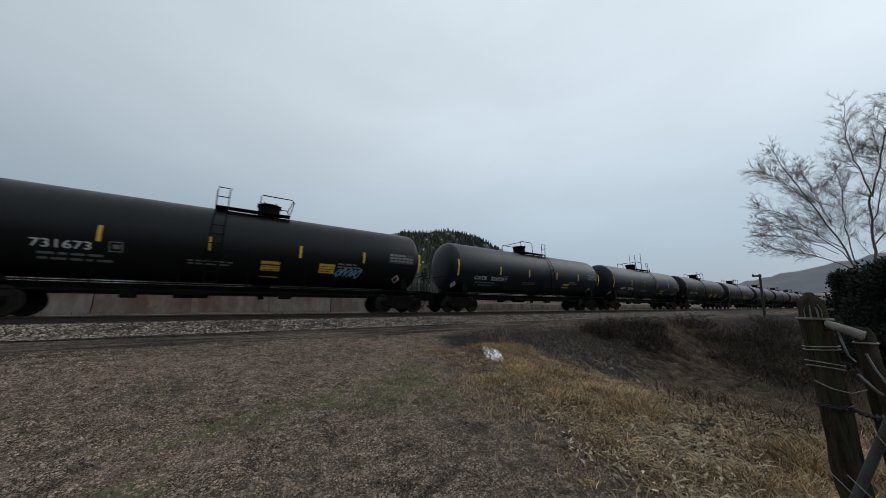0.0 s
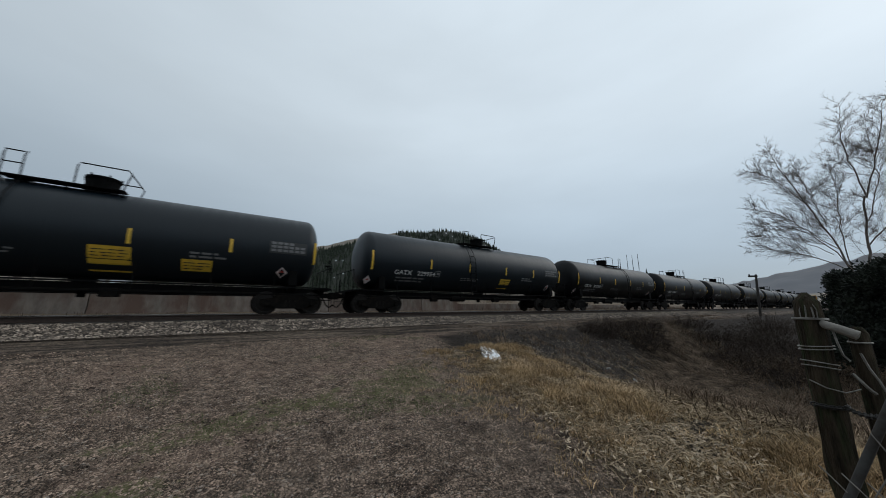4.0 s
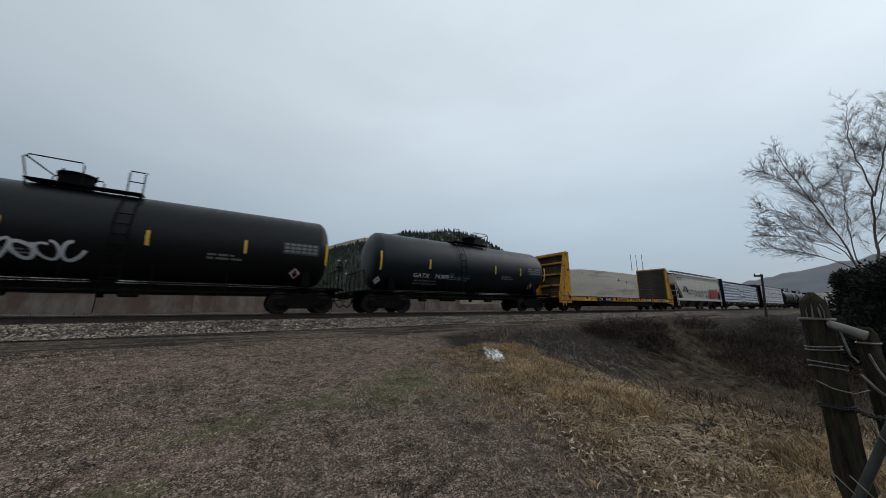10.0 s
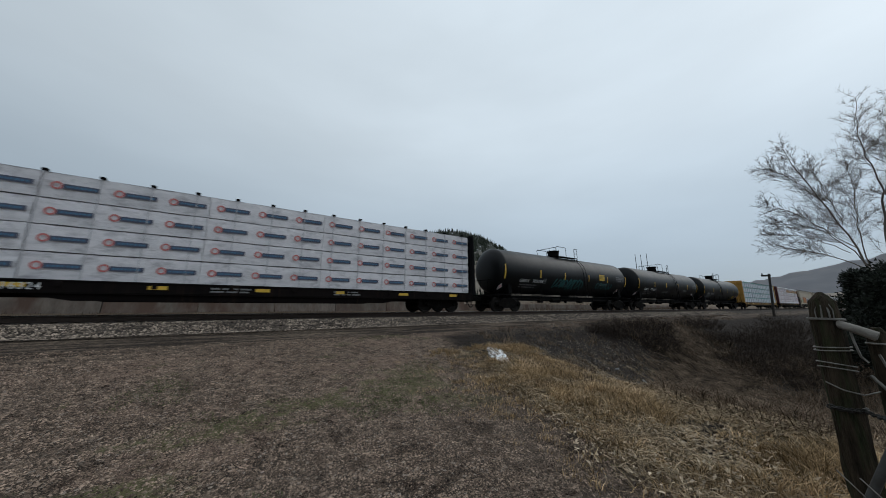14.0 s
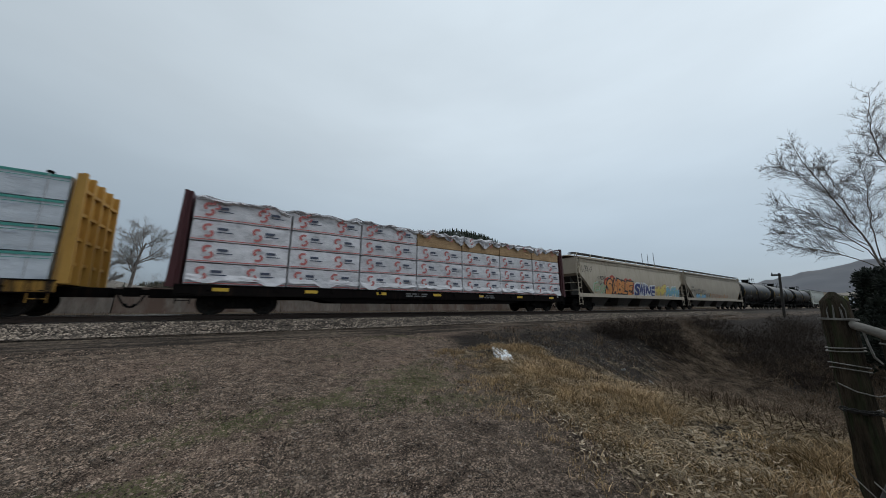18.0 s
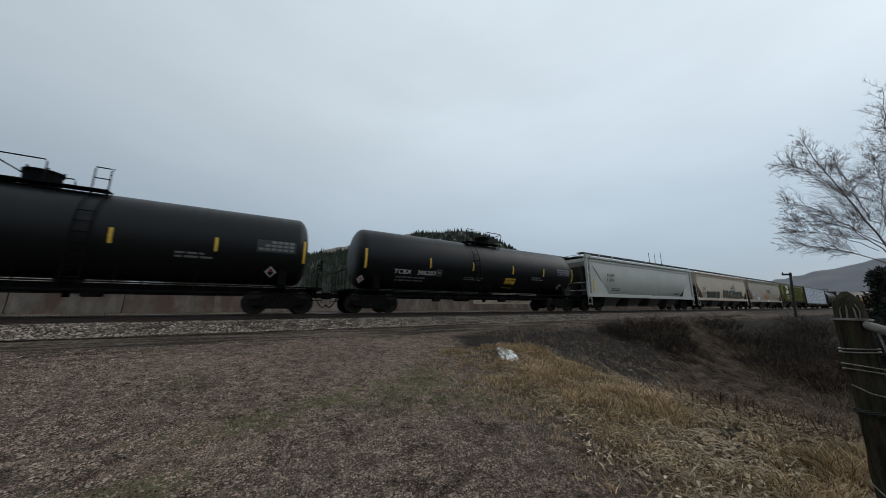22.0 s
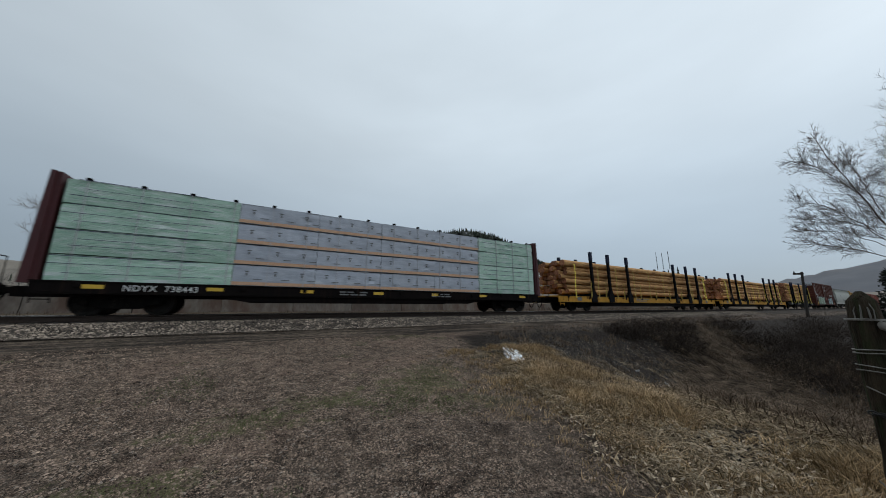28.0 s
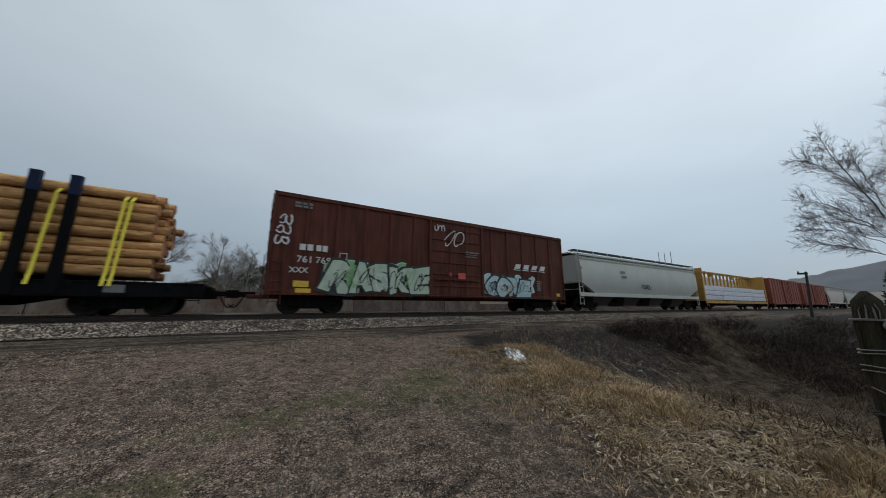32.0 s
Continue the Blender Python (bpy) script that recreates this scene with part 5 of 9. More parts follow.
def centerbeam(length, paintwork, label, rows, columns, wrap, marks="", prints=None, beam_shows=0.0, mixed=None, droop=0.0, seed=0, deck=None, torn=False, inset=1.35, crumple=0.018, gap=0.014, mark_x=4.1, slot=0.03, ties=0):
    """A centre-partition car: two end walls, a spine between them, wrapped lumber on both sides."""
    car, e = deck_car("centerbeam_car", label, length, deck or DECK_DARK, 1.08, inset, 3.3, 0.36, 0.25)
    end_mat = paintwork

    def end_plate(bm):
        prism(bm, ((-1.44, 1.0), (1.44, 1.0), (1.44, 4.58), (-1.44, 4.58)), 0.0, 0.12, "x")

    def end_post_(bm):
        prism(bm, ((-0.24, 1.0), (0.0, 1.0), (0.0, 4.59), (-0.12, 4.59)), -0.02, 0.1)

    def end_brace(bm):
        box(bm, -0.12, 0.0, -1.4, 1.4, 0.0, 0.1)
    for s in (-1, 1):
        w = piece("end_wall", "endplate", end_plate, end_mat, car, "steel end wall", pose(s * e, 0, 0, 0, 0, 0 if s < 0 else 180))
        for y in (-1.5, -0.75, 0, 0.75, 1.38):
            piece("wall_post", "endpost", end_post_, end_mat, w, "", pose(0, y, 0))
        for z in (1.6, 2.4, 3.2, 4.0):
            piece("wall_brace", "endbrace", end_brace, end_mat, w, "", pose(0, 0, z))

    def spine(bm):
        box(bm, -e + 0.1, e - 0.1, -0.16, 0.16, 4.38, 4.59, 0.02)
        for y in (-0.3, 0.3):
            box(bm, -e + 0.1, e - 0.1, y - 0.04, y + 0.04, 4.47, 4.57)
        k = int(length / 1.35)
        for i in range(k + 1):
            x = -e + 0.3 + (2 * e - 0.6) * i / k
            box(bm, x - 0.06, x + 0.06, -0.08, 0.08, 1.1, 4.42)
        for x in (-e / 3, e / 3):
            box(bm, x - 0.45, x + 0.45, -0.1, 0.1, 3.98, 4.42)
    piece("centre_beam", ("spine", length), spine, paintwork, car, "latticed centre beam", smooth=0)

    rnd = random.Random(seed)
    x = -e + 0.22
    usable = 2 * e - 0.44
    total = sum(columns)
    zt = 4.52 - beam_shows
    for c, cw in enumerate(columns):
        wcol = usable * cw / total
        drop = droop[c] if isinstance(droop, tuple) else rnd.uniform(0, droop)
        mat = mixed[c] if mixed else wrap
        nrow = rows[c] if isinstance(rows, (list, tuple)) else rows
        rh = (zt - drop - 1.12) / nrow
        for r in range(nrow):
            for sy in (-1, 1):
                z = 1.11 + r * rh
                wx = wcol - gap

                def bundle(bm, wx=wx, rh=rh, k=(c * 7 + r) % 4):
                    nu = 40 if crumple > 0.03 else 16
                    us = [wx * i / nu for i in range(nu + 1)]
                    q = rh - slot

                    def wob(u, v):
                        return crumple * (noise.noise(Vector((u * 1.6 + k * 9, v * 5.0, k * 3.3))) + 0.7 * noise.noise(Vector((u * 5.0 + k * 9, v * 7.0 + u, k * 3.3))))
                    sheet(bm, us, [i / 6 for i in range(7)], lambda u, v: (u, -0.6 - wob(u, v) + (0.012 if v in (0, 1) else 0), v * q + 0.02 * noise.noise(Vector((u * 0.8, k, v)))))
                    sheet(bm, us, (0.0, 1.0), lambda u, v: (u, 0.6 - 1.2 * v, q + 0.02 * noise.noise(Vector((u * 0.8, k, 1)))))
                    for xx in (0.0, wx):
                        sheet(bm, (0.0, 1.0), (0.0, 1.0), lambda a, b: (xx, -0.59 + 1.18 * a, b * q))
                    sheet(bm, (0.0, wx), (0.0, 1.0), lambda u, v: (u, 0.6 - 1.2 * v, 0.0))
                    sheet(bm, (0.0, wx), (0.0, 1.0), lambda u, v: (u, 0.6, v * q))
                    bmesh.ops.recalc_face_normals(bm, faces=bm.faces[:])
                yy = sy * 0.78 + rnd.uniform(-0.02, 0.02)
                stock = BARE_BOARDS if torn and c >= 3 and r == nrow - 1 else mat
                ob = piece("lumber_pack", ("bundle", round(wx, 3), round(rh, 3), (c * 7 + r) % 4), bundle, stock, car, "wrapped pack of sawn lumber", pose(x, yy, z) if sy < 0 else pose(x + wx, yy, z, 0, 0, 180), 30)
                if sy < 0 and prints and stock is mat:
                    prints(ob, wx, rh - 0.03, c, r, rnd)
        x += wcol

    # thin bands down the load, each with a dark guard on the upper edge
    def band(bm):
        box(bm, -0.012, 0.012, -1.418 - crumple * 0.4, -1.404, 1.1, zt)

    def guard(bm):
        box(bm, -0.07, 0.07, -1.45, -1.3, zt - 0.03, zt + 0.05, 0.015)
    for k in range(ties):
        m = pose(-e + 0.7 + (2 * e - 1.4) * k / (ties - 1), 0, 0)
        b_ = piece("load_band", ("band", zt, crumple), band, TIE_BAND, car, "thin tie band over the load", m, 0)
        piece("edge_guard", ("guard", zt), guard, BLACK, b_, "small black edge guard")
    if torn:
        # the sheet over the top, crumpled up from the bare top row, and the loose feet of the lowest sheets
        x = -e + 0.22
        for c, cw in enumerate(columns):
            wcol = usable * cw / total

            def rag(bm, wcol=wcol, c=c):
                nu = 44
                us = [i / nu for i in range(nu + 1)]

                def edge_(u):
                    return (0.10 if c < 3 else 0.18) + (0.25 if c < 3 else 0.95) * abs(noise.noise(Vector((u * 2.6 + c * 7, 0, 7)))) + 0.12 * abs(noise.noise(Vector((u * 9, c, 2))))

                def rumple(u, v):
                    p = Vector((u * wcol * 1.7 + c * 5, v * 2.2, 1))
                    return 0.15 * noise.noise(p) + 0.12 * abs(noise.noise(p * 2.7)) + 0.05 * noise.noise(p * 6.1)
                sheet(bm, us, [j / 9 for j in range(10)], lambda u, v: (wcol * u, -1.43 - 0.05 * math.sin(v * 3.1) - rumple(u, v), zt + 0.02 + 0.2 * noise.noise(Vector((u * 5, c, 3))) - v * edge_(u)))
                sheet(bm, us, [0, 0.5, 1], lambda u, v: (wcol * u, -1.43 + 1.3 * v, zt + 0.02 + 0.2 * noise.noise(Vector((u * 5, c, 3))) + 0.06 * v))
            r_ = piece("torn_wrap", ("rag", length, c), rag, WRAP_PALE, car, "torn crumpled white wrap over the load", pose(x, 0, 0), 60)
            v, f = [], []
            for k in range(2):
                q, g = curl(wcol * (0.2 + 0.5 * k), zt - 0.26, 0.66)
                f += [tuple(i + len(v) for i in t) for t in g]
                v += q
            paint(r_, Side(-1.50), "printed_mark", v, f, INK_RED, "", 0.03)

            def foot(bm, wcol=wcol, c=c):
                us = [i / 24 for i in range(25)]
                sheet(bm, us, [j / 5 for j in range(6)], lambda u, v: (wcol * (0.02 + 0.96 * u), -1.42 - 0.07 * v - 0.06 * noise.noise(Vector((u * 9, v * 3, c + 4))),
                                                                       1.48 - v * (0.2 + 0.33 * abs(noise.noise(Vector((u * 3 + c, 1, 8)))) + (0.3 if c == len(columns) - 1 and u > 0.8 else 0))))
            piece("torn_wrap", ("foot", length, c), foot, WRAP_PALE, car, "torn loose foot of the wrap", pose(x, 0, 0), 60)
            x += wcol

    sd = Side(-1.5)
    k = int(length / 3.2)
    bars(car, sd, [(-e + 1.1 + (2 * e - 2.8) * i / (k - 1), 0.86, 0.5, 0.13) for i in range(k)], YELLOW, "reflective_stripe", "yellow reflective stripe")
    if marks:
        lettering(car, sd, marks, -e + mark_x, 0.80, 0.28, STENCIL, "car_number", 1.12, "white stencilled car number", 0.08)
    bars(car, sd, small_print(-e + 9.0, 0.92, 1.4, 2, 0.06, 0.05, 3) + small_print(e - 8.0, 0.92, 1.2, 2, 0.06, 0.05, 4), DIM_STENCIL, "service_stencil")
    return car, e


def curl(x, z, k=1.0):
    """Two curved commas that make an upright S."""
    v, f = [], []
    for a0, dz in ((0.9, 0.105), (0.9 + math.pi, -0.105)):
        pts = [(x + k * 0.14 * math.cos(a0 + u * 3.3), z + k * (dz + 0.12 * math.sin(a0 + u * 3.3))) for u in (0, 0.12, 0.25, 0.38, 0.5, 0.62, 0.75, 0.88, 1.0)]
        q, g = stroke(pts, 0.09 * k)
        f += [tuple(i + len(v) for i in t) for t in g]
        v += q
    return v, f


def ring_print(ob, x, z, r, mat, seg=14, inner=0.55):
    v, f = [], []
    for i in range(seg):
        a = i * math.tau / seg
        v += [(x + r * math.cos(a), z + r * math.sin(a)), (x + r * inner * math.cos(a), z + r * inner * math.sin(a))]
    f = [(2 * i, 2 * ((i + 1) % seg), 2 * ((i + 1) % seg) + 1, 2 * i + 1) for i in range(seg)]
    paint(ob, Side(-0.632), "printed_mark", v, f, mat)


STRAP_OLD = surface("faded_yellow_strap", (0.4, 0.28, 0.05), (0.52, 0.38, 0.09), 10, 0.7, 0.0, 0.1)
RUSTY = surface("rusty_chain_steel", (0.10, 0.055, 0.035), (0.2, 0.12, 0.08), 20, 0.8, 0.2, 0.2)


def log_car(length, paintwork, label, stakes, straps, top=3.72, seed=0, number=""):
    car, e = deck_car("log_flat_car", label, length, paintwork, 1.10, 0.75, 4.0 if length > 25 else 3.0, 0.45, 0.3)
    rnd = random.Random(seed)

    def stake(bm):
        box(bm, -0.12, 0.12, -0.08, 0.08, 1.0, 4.5, 0.015)
        w = 0.34 if length > 25 else 0.14
        prism(bm, ((-w, 0.66), (w, 0.66), (w, 1.1), (0.12, 1.6), (-0.12, 1.6), (-w, 1.1)), -0.1, 0.1)

    def cap(bm):
        box(bm, -0.13, 0.13, -0.09, 0.09, 3.85, 4.52, 0.01)
    for x in stakes:
        for y in (-1.47, 1.47):
            st = piece("stake", ("stake", length > 25), stake, BEAM_BLACK, car, "black steel side stake", pose(x, y, 0))
            piece("stake_cap", "stakecap", cap, BEAM_BLUE, st, "dark navy painted stake top")

    def bunk(bm):
        box(bm, -0.12, 0.12, -1.35, 1.35, 1.1, 1.3, 0.02)
    for x in stakes:
        piece("bunk", "bunk", bunk, BEAM_BLACK, car, "", pose(x, 0, 0))

    def log_mesh(kind):
        def build(bm):
            r2 = random.Random(kind)
            seg, n = 10, 13
            bend, tw = r2.uniform(-0.05, 0.05), r2.uniform(0, 6)
            rr = [1.0 + 0.10 * (0.5 - i / (n - 1)) + r2.uniform(-0.035, 0.035) for i in range(n)]
            last = None
            for i in range(n):
                x = -0.5 + i / (n - 1)
                o = bend * math.sin(math.pi * i / (n - 1))
                now = [bm.verts.new((x, rr[i] * (1 + 0.04 * noise.noise(Vector((k * 1.3, i * 0.8, kind)))) * math.cos(k * math.tau / seg) + o * math.cos(tw),
                                     rr[i] * math.sin(k * math.tau / seg) + o * math.sin(tw))) for k in range(seg)]
                if last:
                    for k in range(seg):
                        bm.faces.new((last[k], now[k], now[(k + 1) % seg], last[(k + 1) % seg]))
                else:
                    f0 = bm.faces.new(now[::-1])
                    f0.material_index = 1
                last = now
            f1 = bm.faces.new(last)
            f1.material_index = 1
            bmesh.ops.recalc_face_normals(bm, faces=bm.faces[:])
        return build
    half = 1.28
    z = 1.3
    sections = [(-e + 0.95, e - 1.35) if seed == 51 else (-e + 2.0, e - 0.9)] if length > 25 else [(-7.75, 7.75)]
    for a, b in sections:
        z = 1.3
        row = 0
        while z < top - 0.25:
            r = rnd.uniform(0.178, 0.215) if length > 25 else rnd.uniform(0.16, 0.205)
            y = -half + r + (0.0 if row % 2 == 0 else 0.12)
            while y < half - r * 0.6:
                rr = r * rnd.uniform(0.78, 1.12)
                ln = (b - a) * rnd.uniform(0.965, 1.0)
                x = (a + b) / 2 + rnd.uniform(-0.22, 0.22)
                kind = rnd.randrange(6)
                ob = piece("log", ("log", kind), log_mesh(kind), [LOG_BARK, LOG_END], car, "", None, 60)
                ob.matrix_basis = pose(x, y + rnd.uniform(-0.03, 0.03), z + r + rnd.uniform(-0.02, 0.02), rnd.uniform(0, 360), rnd.uniform(-0.25, 0.25), rnd.choice((0, 180)) + rnd.uniform(-0.15, 0.15)) @ Matrix.Diagonal((ln, rr, rr, 1))
                y += 2 * rr + 0.01
            z += 2 * r * 0.9
            row += 1

    def strap(bm):
        tz = top - 0.12
        pts = [(0, -1.58, 0.95), (0, -1.5, 1.4), (0, -1.45, 2.6), (0, -1.38, tz - 0.2), (0, -1.1, tz + 0.07), (0, 0, tz + 0.12), (0, 1.1, tz + 0.07), (0, 1.4, tz - 0.3), (0, 1.5, 0.95)]
        for p, q in zip(pts, pts[1:]):
            v = [bm.verts.new((dx + (0.13 if length > 25 else 0.03) * (zz - tz), y, zz)) for (_, y, zz), dx in ((p, -0.045), (p, 0.045), (q, 0.045), (q, -0.045))]
            bm.faces.new(v)
        bmesh.ops.remove_doubles(bm, verts=bm.verts[:], dist=0.001)
        bmesh.ops.solidify(bm, geom=bm.faces[:], thickness=0.012)
    for x in straps:
        lean = rnd.uniform(-0.02, 0.02)
        ob = piece("load_strap", ("strap", top), strap, STRAP_OLD if seed == 51 and abs(x) < 11 else STRAP, car, "yellow webbing load strap", pose(x, 0, 0, 0, 0, rnd.uniform(-1.5, 1.5)), 0)
    def binder(bm):
        tube(bm, ((-0.17, -1.56, 1.0), (-0.02, -1.5, 1.7)), 0.035, 6)
        tube(bm, ((-0.02, -1.5, 1.7), (0.1, -1.46, 2.3)), 0.02, 5)

    def half_strap(bm):
        box(bm, -0.05, 0.05, -1.53, -1.515, 0.92, 2.45)
    if length > 25:
        for x in (-9.6, -7.7, -5.1, -2.5, 0.2, 2.8, 5.3, 7.9, 10.2):
            piece("chain_binder", "binder", binder, RUSTY if seed == 52 else STRAP_OLD, car, "short tightened binder", pose(x, 0, 0), 60)
    else:
        for x in (-4.0, -1.69, 1.82, 4.35):
            piece("load_strap", "halfstrap", half_strap, STRAP, car, "short yellow load strap", pose(x, 0, 0), 0)
    sd = Side(-1.5)
    if number:
        lettering(car, sd, number, -7.67, 0.80, 0.26, STENCIL, "car_number", 1.1, "white stencilled car number", 0.08)
    bars(car, sd, small_print(-3.4, 0.92, 2.2, 2, 0.09, 0.06, 3), DIM_STENCIL, "service_stencil")
    bars(car, sd, [(-e + 2.0, 0.75, 0.5, 0.26), (e - 2.6, 0.75, 0.5, 0.26)], PANEL_GREY, "data_panel")
    return car


# ---------------------------------------------------------------- box cars
def box_car(length, paintwork, label, top=5.2, low=0.82, door_x=(-0.8, 3.2), ribs=14):
    h = length / 2
    car = base("box_car", label, "box car", "train cars")
    e = h - 1.15

    def body(bm):
        prism(bm, ((-1.46, low), (1.46, low), (1.46, top - 0.12), (0.9, top - 0.02), (0, top + 0.04), (-0.9, top - 0.02), (-1.46, top - 0.12)), -e, e, "x")
    piece("car_body", ("bbody", length, top, low), body, paintwork, car, "steel box car body", smooth=30)

    def rail(bm):
        for sy in (-1, 1):
            box(bm, -e - 0.02, e + 0.02, sy * 1.47 - 0.05, sy * 1.47 + 0.05, top - 0.2, top - 0.02, 0.01)
            box(bm, -e - 0.02, e + 0.02, sy * 1.47 - 0.05, sy * 1.47 + 0.05, low - 0.04, low + 0.16, 0.01)
    piece("body_rail", ("brail", length, top, low), rail, paintwork, car)

    def rib(bm):
        prism(bm, ((-0.075, -1.45), (0.075, -1.45), (0.04, -1.52), (-0.04, -1.52)), low + 0.14, top - 0.2, "z")
    n = ribs
    for i in range(n + 1):
        x = -e + 0.05 + (2 * e - 0.1) * i / n
        if door_x[0] + 0.05 < x < door_x[1] - 0.05:
            continue
        piece("side_rib", ("brib", top, low), rib, paintwork, car, "", pose(x, 0, 0))
        piece("side_rib", ("brib", top, low), rib, paintwork, car, "", pose(-x, 0, 0, 0, 0, 180))

    def door(bm):
        a, b = door_x
        box(bm, a, b, -1.53, -1.44, low + 0.1, top - 0.24, 0.01)

    def jamb(bm):
        box(bm, -0.07, 0.07, -1.60, -1.5, low + 0.05, top - 0.2, 0.01)

    def door_rib(bm):
        box(bm, door_x[0] + 0.2, door_x[1] - 0.2, -1.57, -1.52, 0.0, 0.07, 0.01)
    d = piece("sliding_door", ("bdoor", length, top, low), door, paintwork, car, "ribbed plug door")
    for x in (door_x[0] + 0.06, door_x[1] - 0.06):
        piece("door_post", ("bjamb", top, low), jamb, paintwork, d, "", pose(x, 0, 0))
    for k in range(6):
        piece("door_rib", ("bdrib", length), door_rib, paintwork, d, "", pose(0, 0, low + 0.55 + (top - low - 1.2) * k / 5))

    def lock(bm):
        a, b = door_x
        for x in (a + (b - a) * 0.35, a + (b - a) * 0.65):
            tube(bm, ((x, -1.60, low + 0.2), (x, -1.60, top - 0.4)), 0.025, 6)
        box(bm, a + 0.3, b - 0.3, -1.62, -1.56, low + 0.9, low + 1.0)
        tube(bm, ((a - 0.2, -1.6, low + 0.05), (b + 2.0, -1.6, low + 0.05)), 0.035, 6)
        tube(bm, ((a - 0.2, -1.58, top - 0.22), (b + 2.0, -1.58, top - 0.22)), 0.03, 6)
    piece("door_bar", ("block", length, top, low), lock, paintwork, d, "", None, 60)

    def ends(bm):
        for s in (-1, 1):
            for k in range(9):
                z = low + 0.3 + (top - low - 0.7) * k / 8
                tube(bm, ((s * (e + 0.01), -1.3, z), (s * (e + 0.01), 1.3, z)), 0.06, 6)
            ladder(bm, s * (e - 0.35) - 0.2, -1.56, 0.4, low + 1.6, 0.42, "x", 0.4, 0.02)
            ladder(bm, s * (e + 0.12), -1.35, 0.5, low + 1.6, 0.42, "y", 0.4, 0.02)
        box(bm, -h + 0.5, h - 0.5, -0.3, 0.3, 0.65, low, 0.02)
    piece("car_end", ("bends", length, top, low), ends, paintwork, car, "corrugated end and ladders", smooth=60)
    for s in (-1, 1):
        truck(car, s * (h - 3.05))
        coupler(car, s * (h - 0.78), s)
    return car, e
# ---------------------------------------------------------------- the train, car by car
SPEED = 23.8
STRIPES = tuple((u, 2.62, 0.52) for u in (-0.515, -0.165, 0.225, 0.575)) + ((0.955, 2.6, 0.95), (-0.945, 2.6, 0.95))
# where the couplings stand along the line at the start
JOINTS = [-8.7, 9.29, 27.28, 45.3, 63.2, 81.35, 99.28, 117.15, 134.6, 152.07, 170.2, 188.38, 206.55, 224.39, 242.45, 257.72, 280.23, 297.78, 321.85, 345.95,
          364.2, 382.05, 399.82, 424.77, 449.3, 469.75, 490.74, 508.46, 526.51, 544.9, 565.5, 583.85, 602.04, 620.21, 645.14, 659.0, 683.4,
          711.79, 740.3, 760.4, 780.9, 801.78, 825.2, 843.3, 863.2, 882.5, 902.0]
TRAIN = []


def long_of(k):
    return JOINTS[k + 1] - JOINTS[k]


def place(k, car):
    TRAIN.append((car, (JOINTS[k] + JOINTS[k + 1]) / 2))


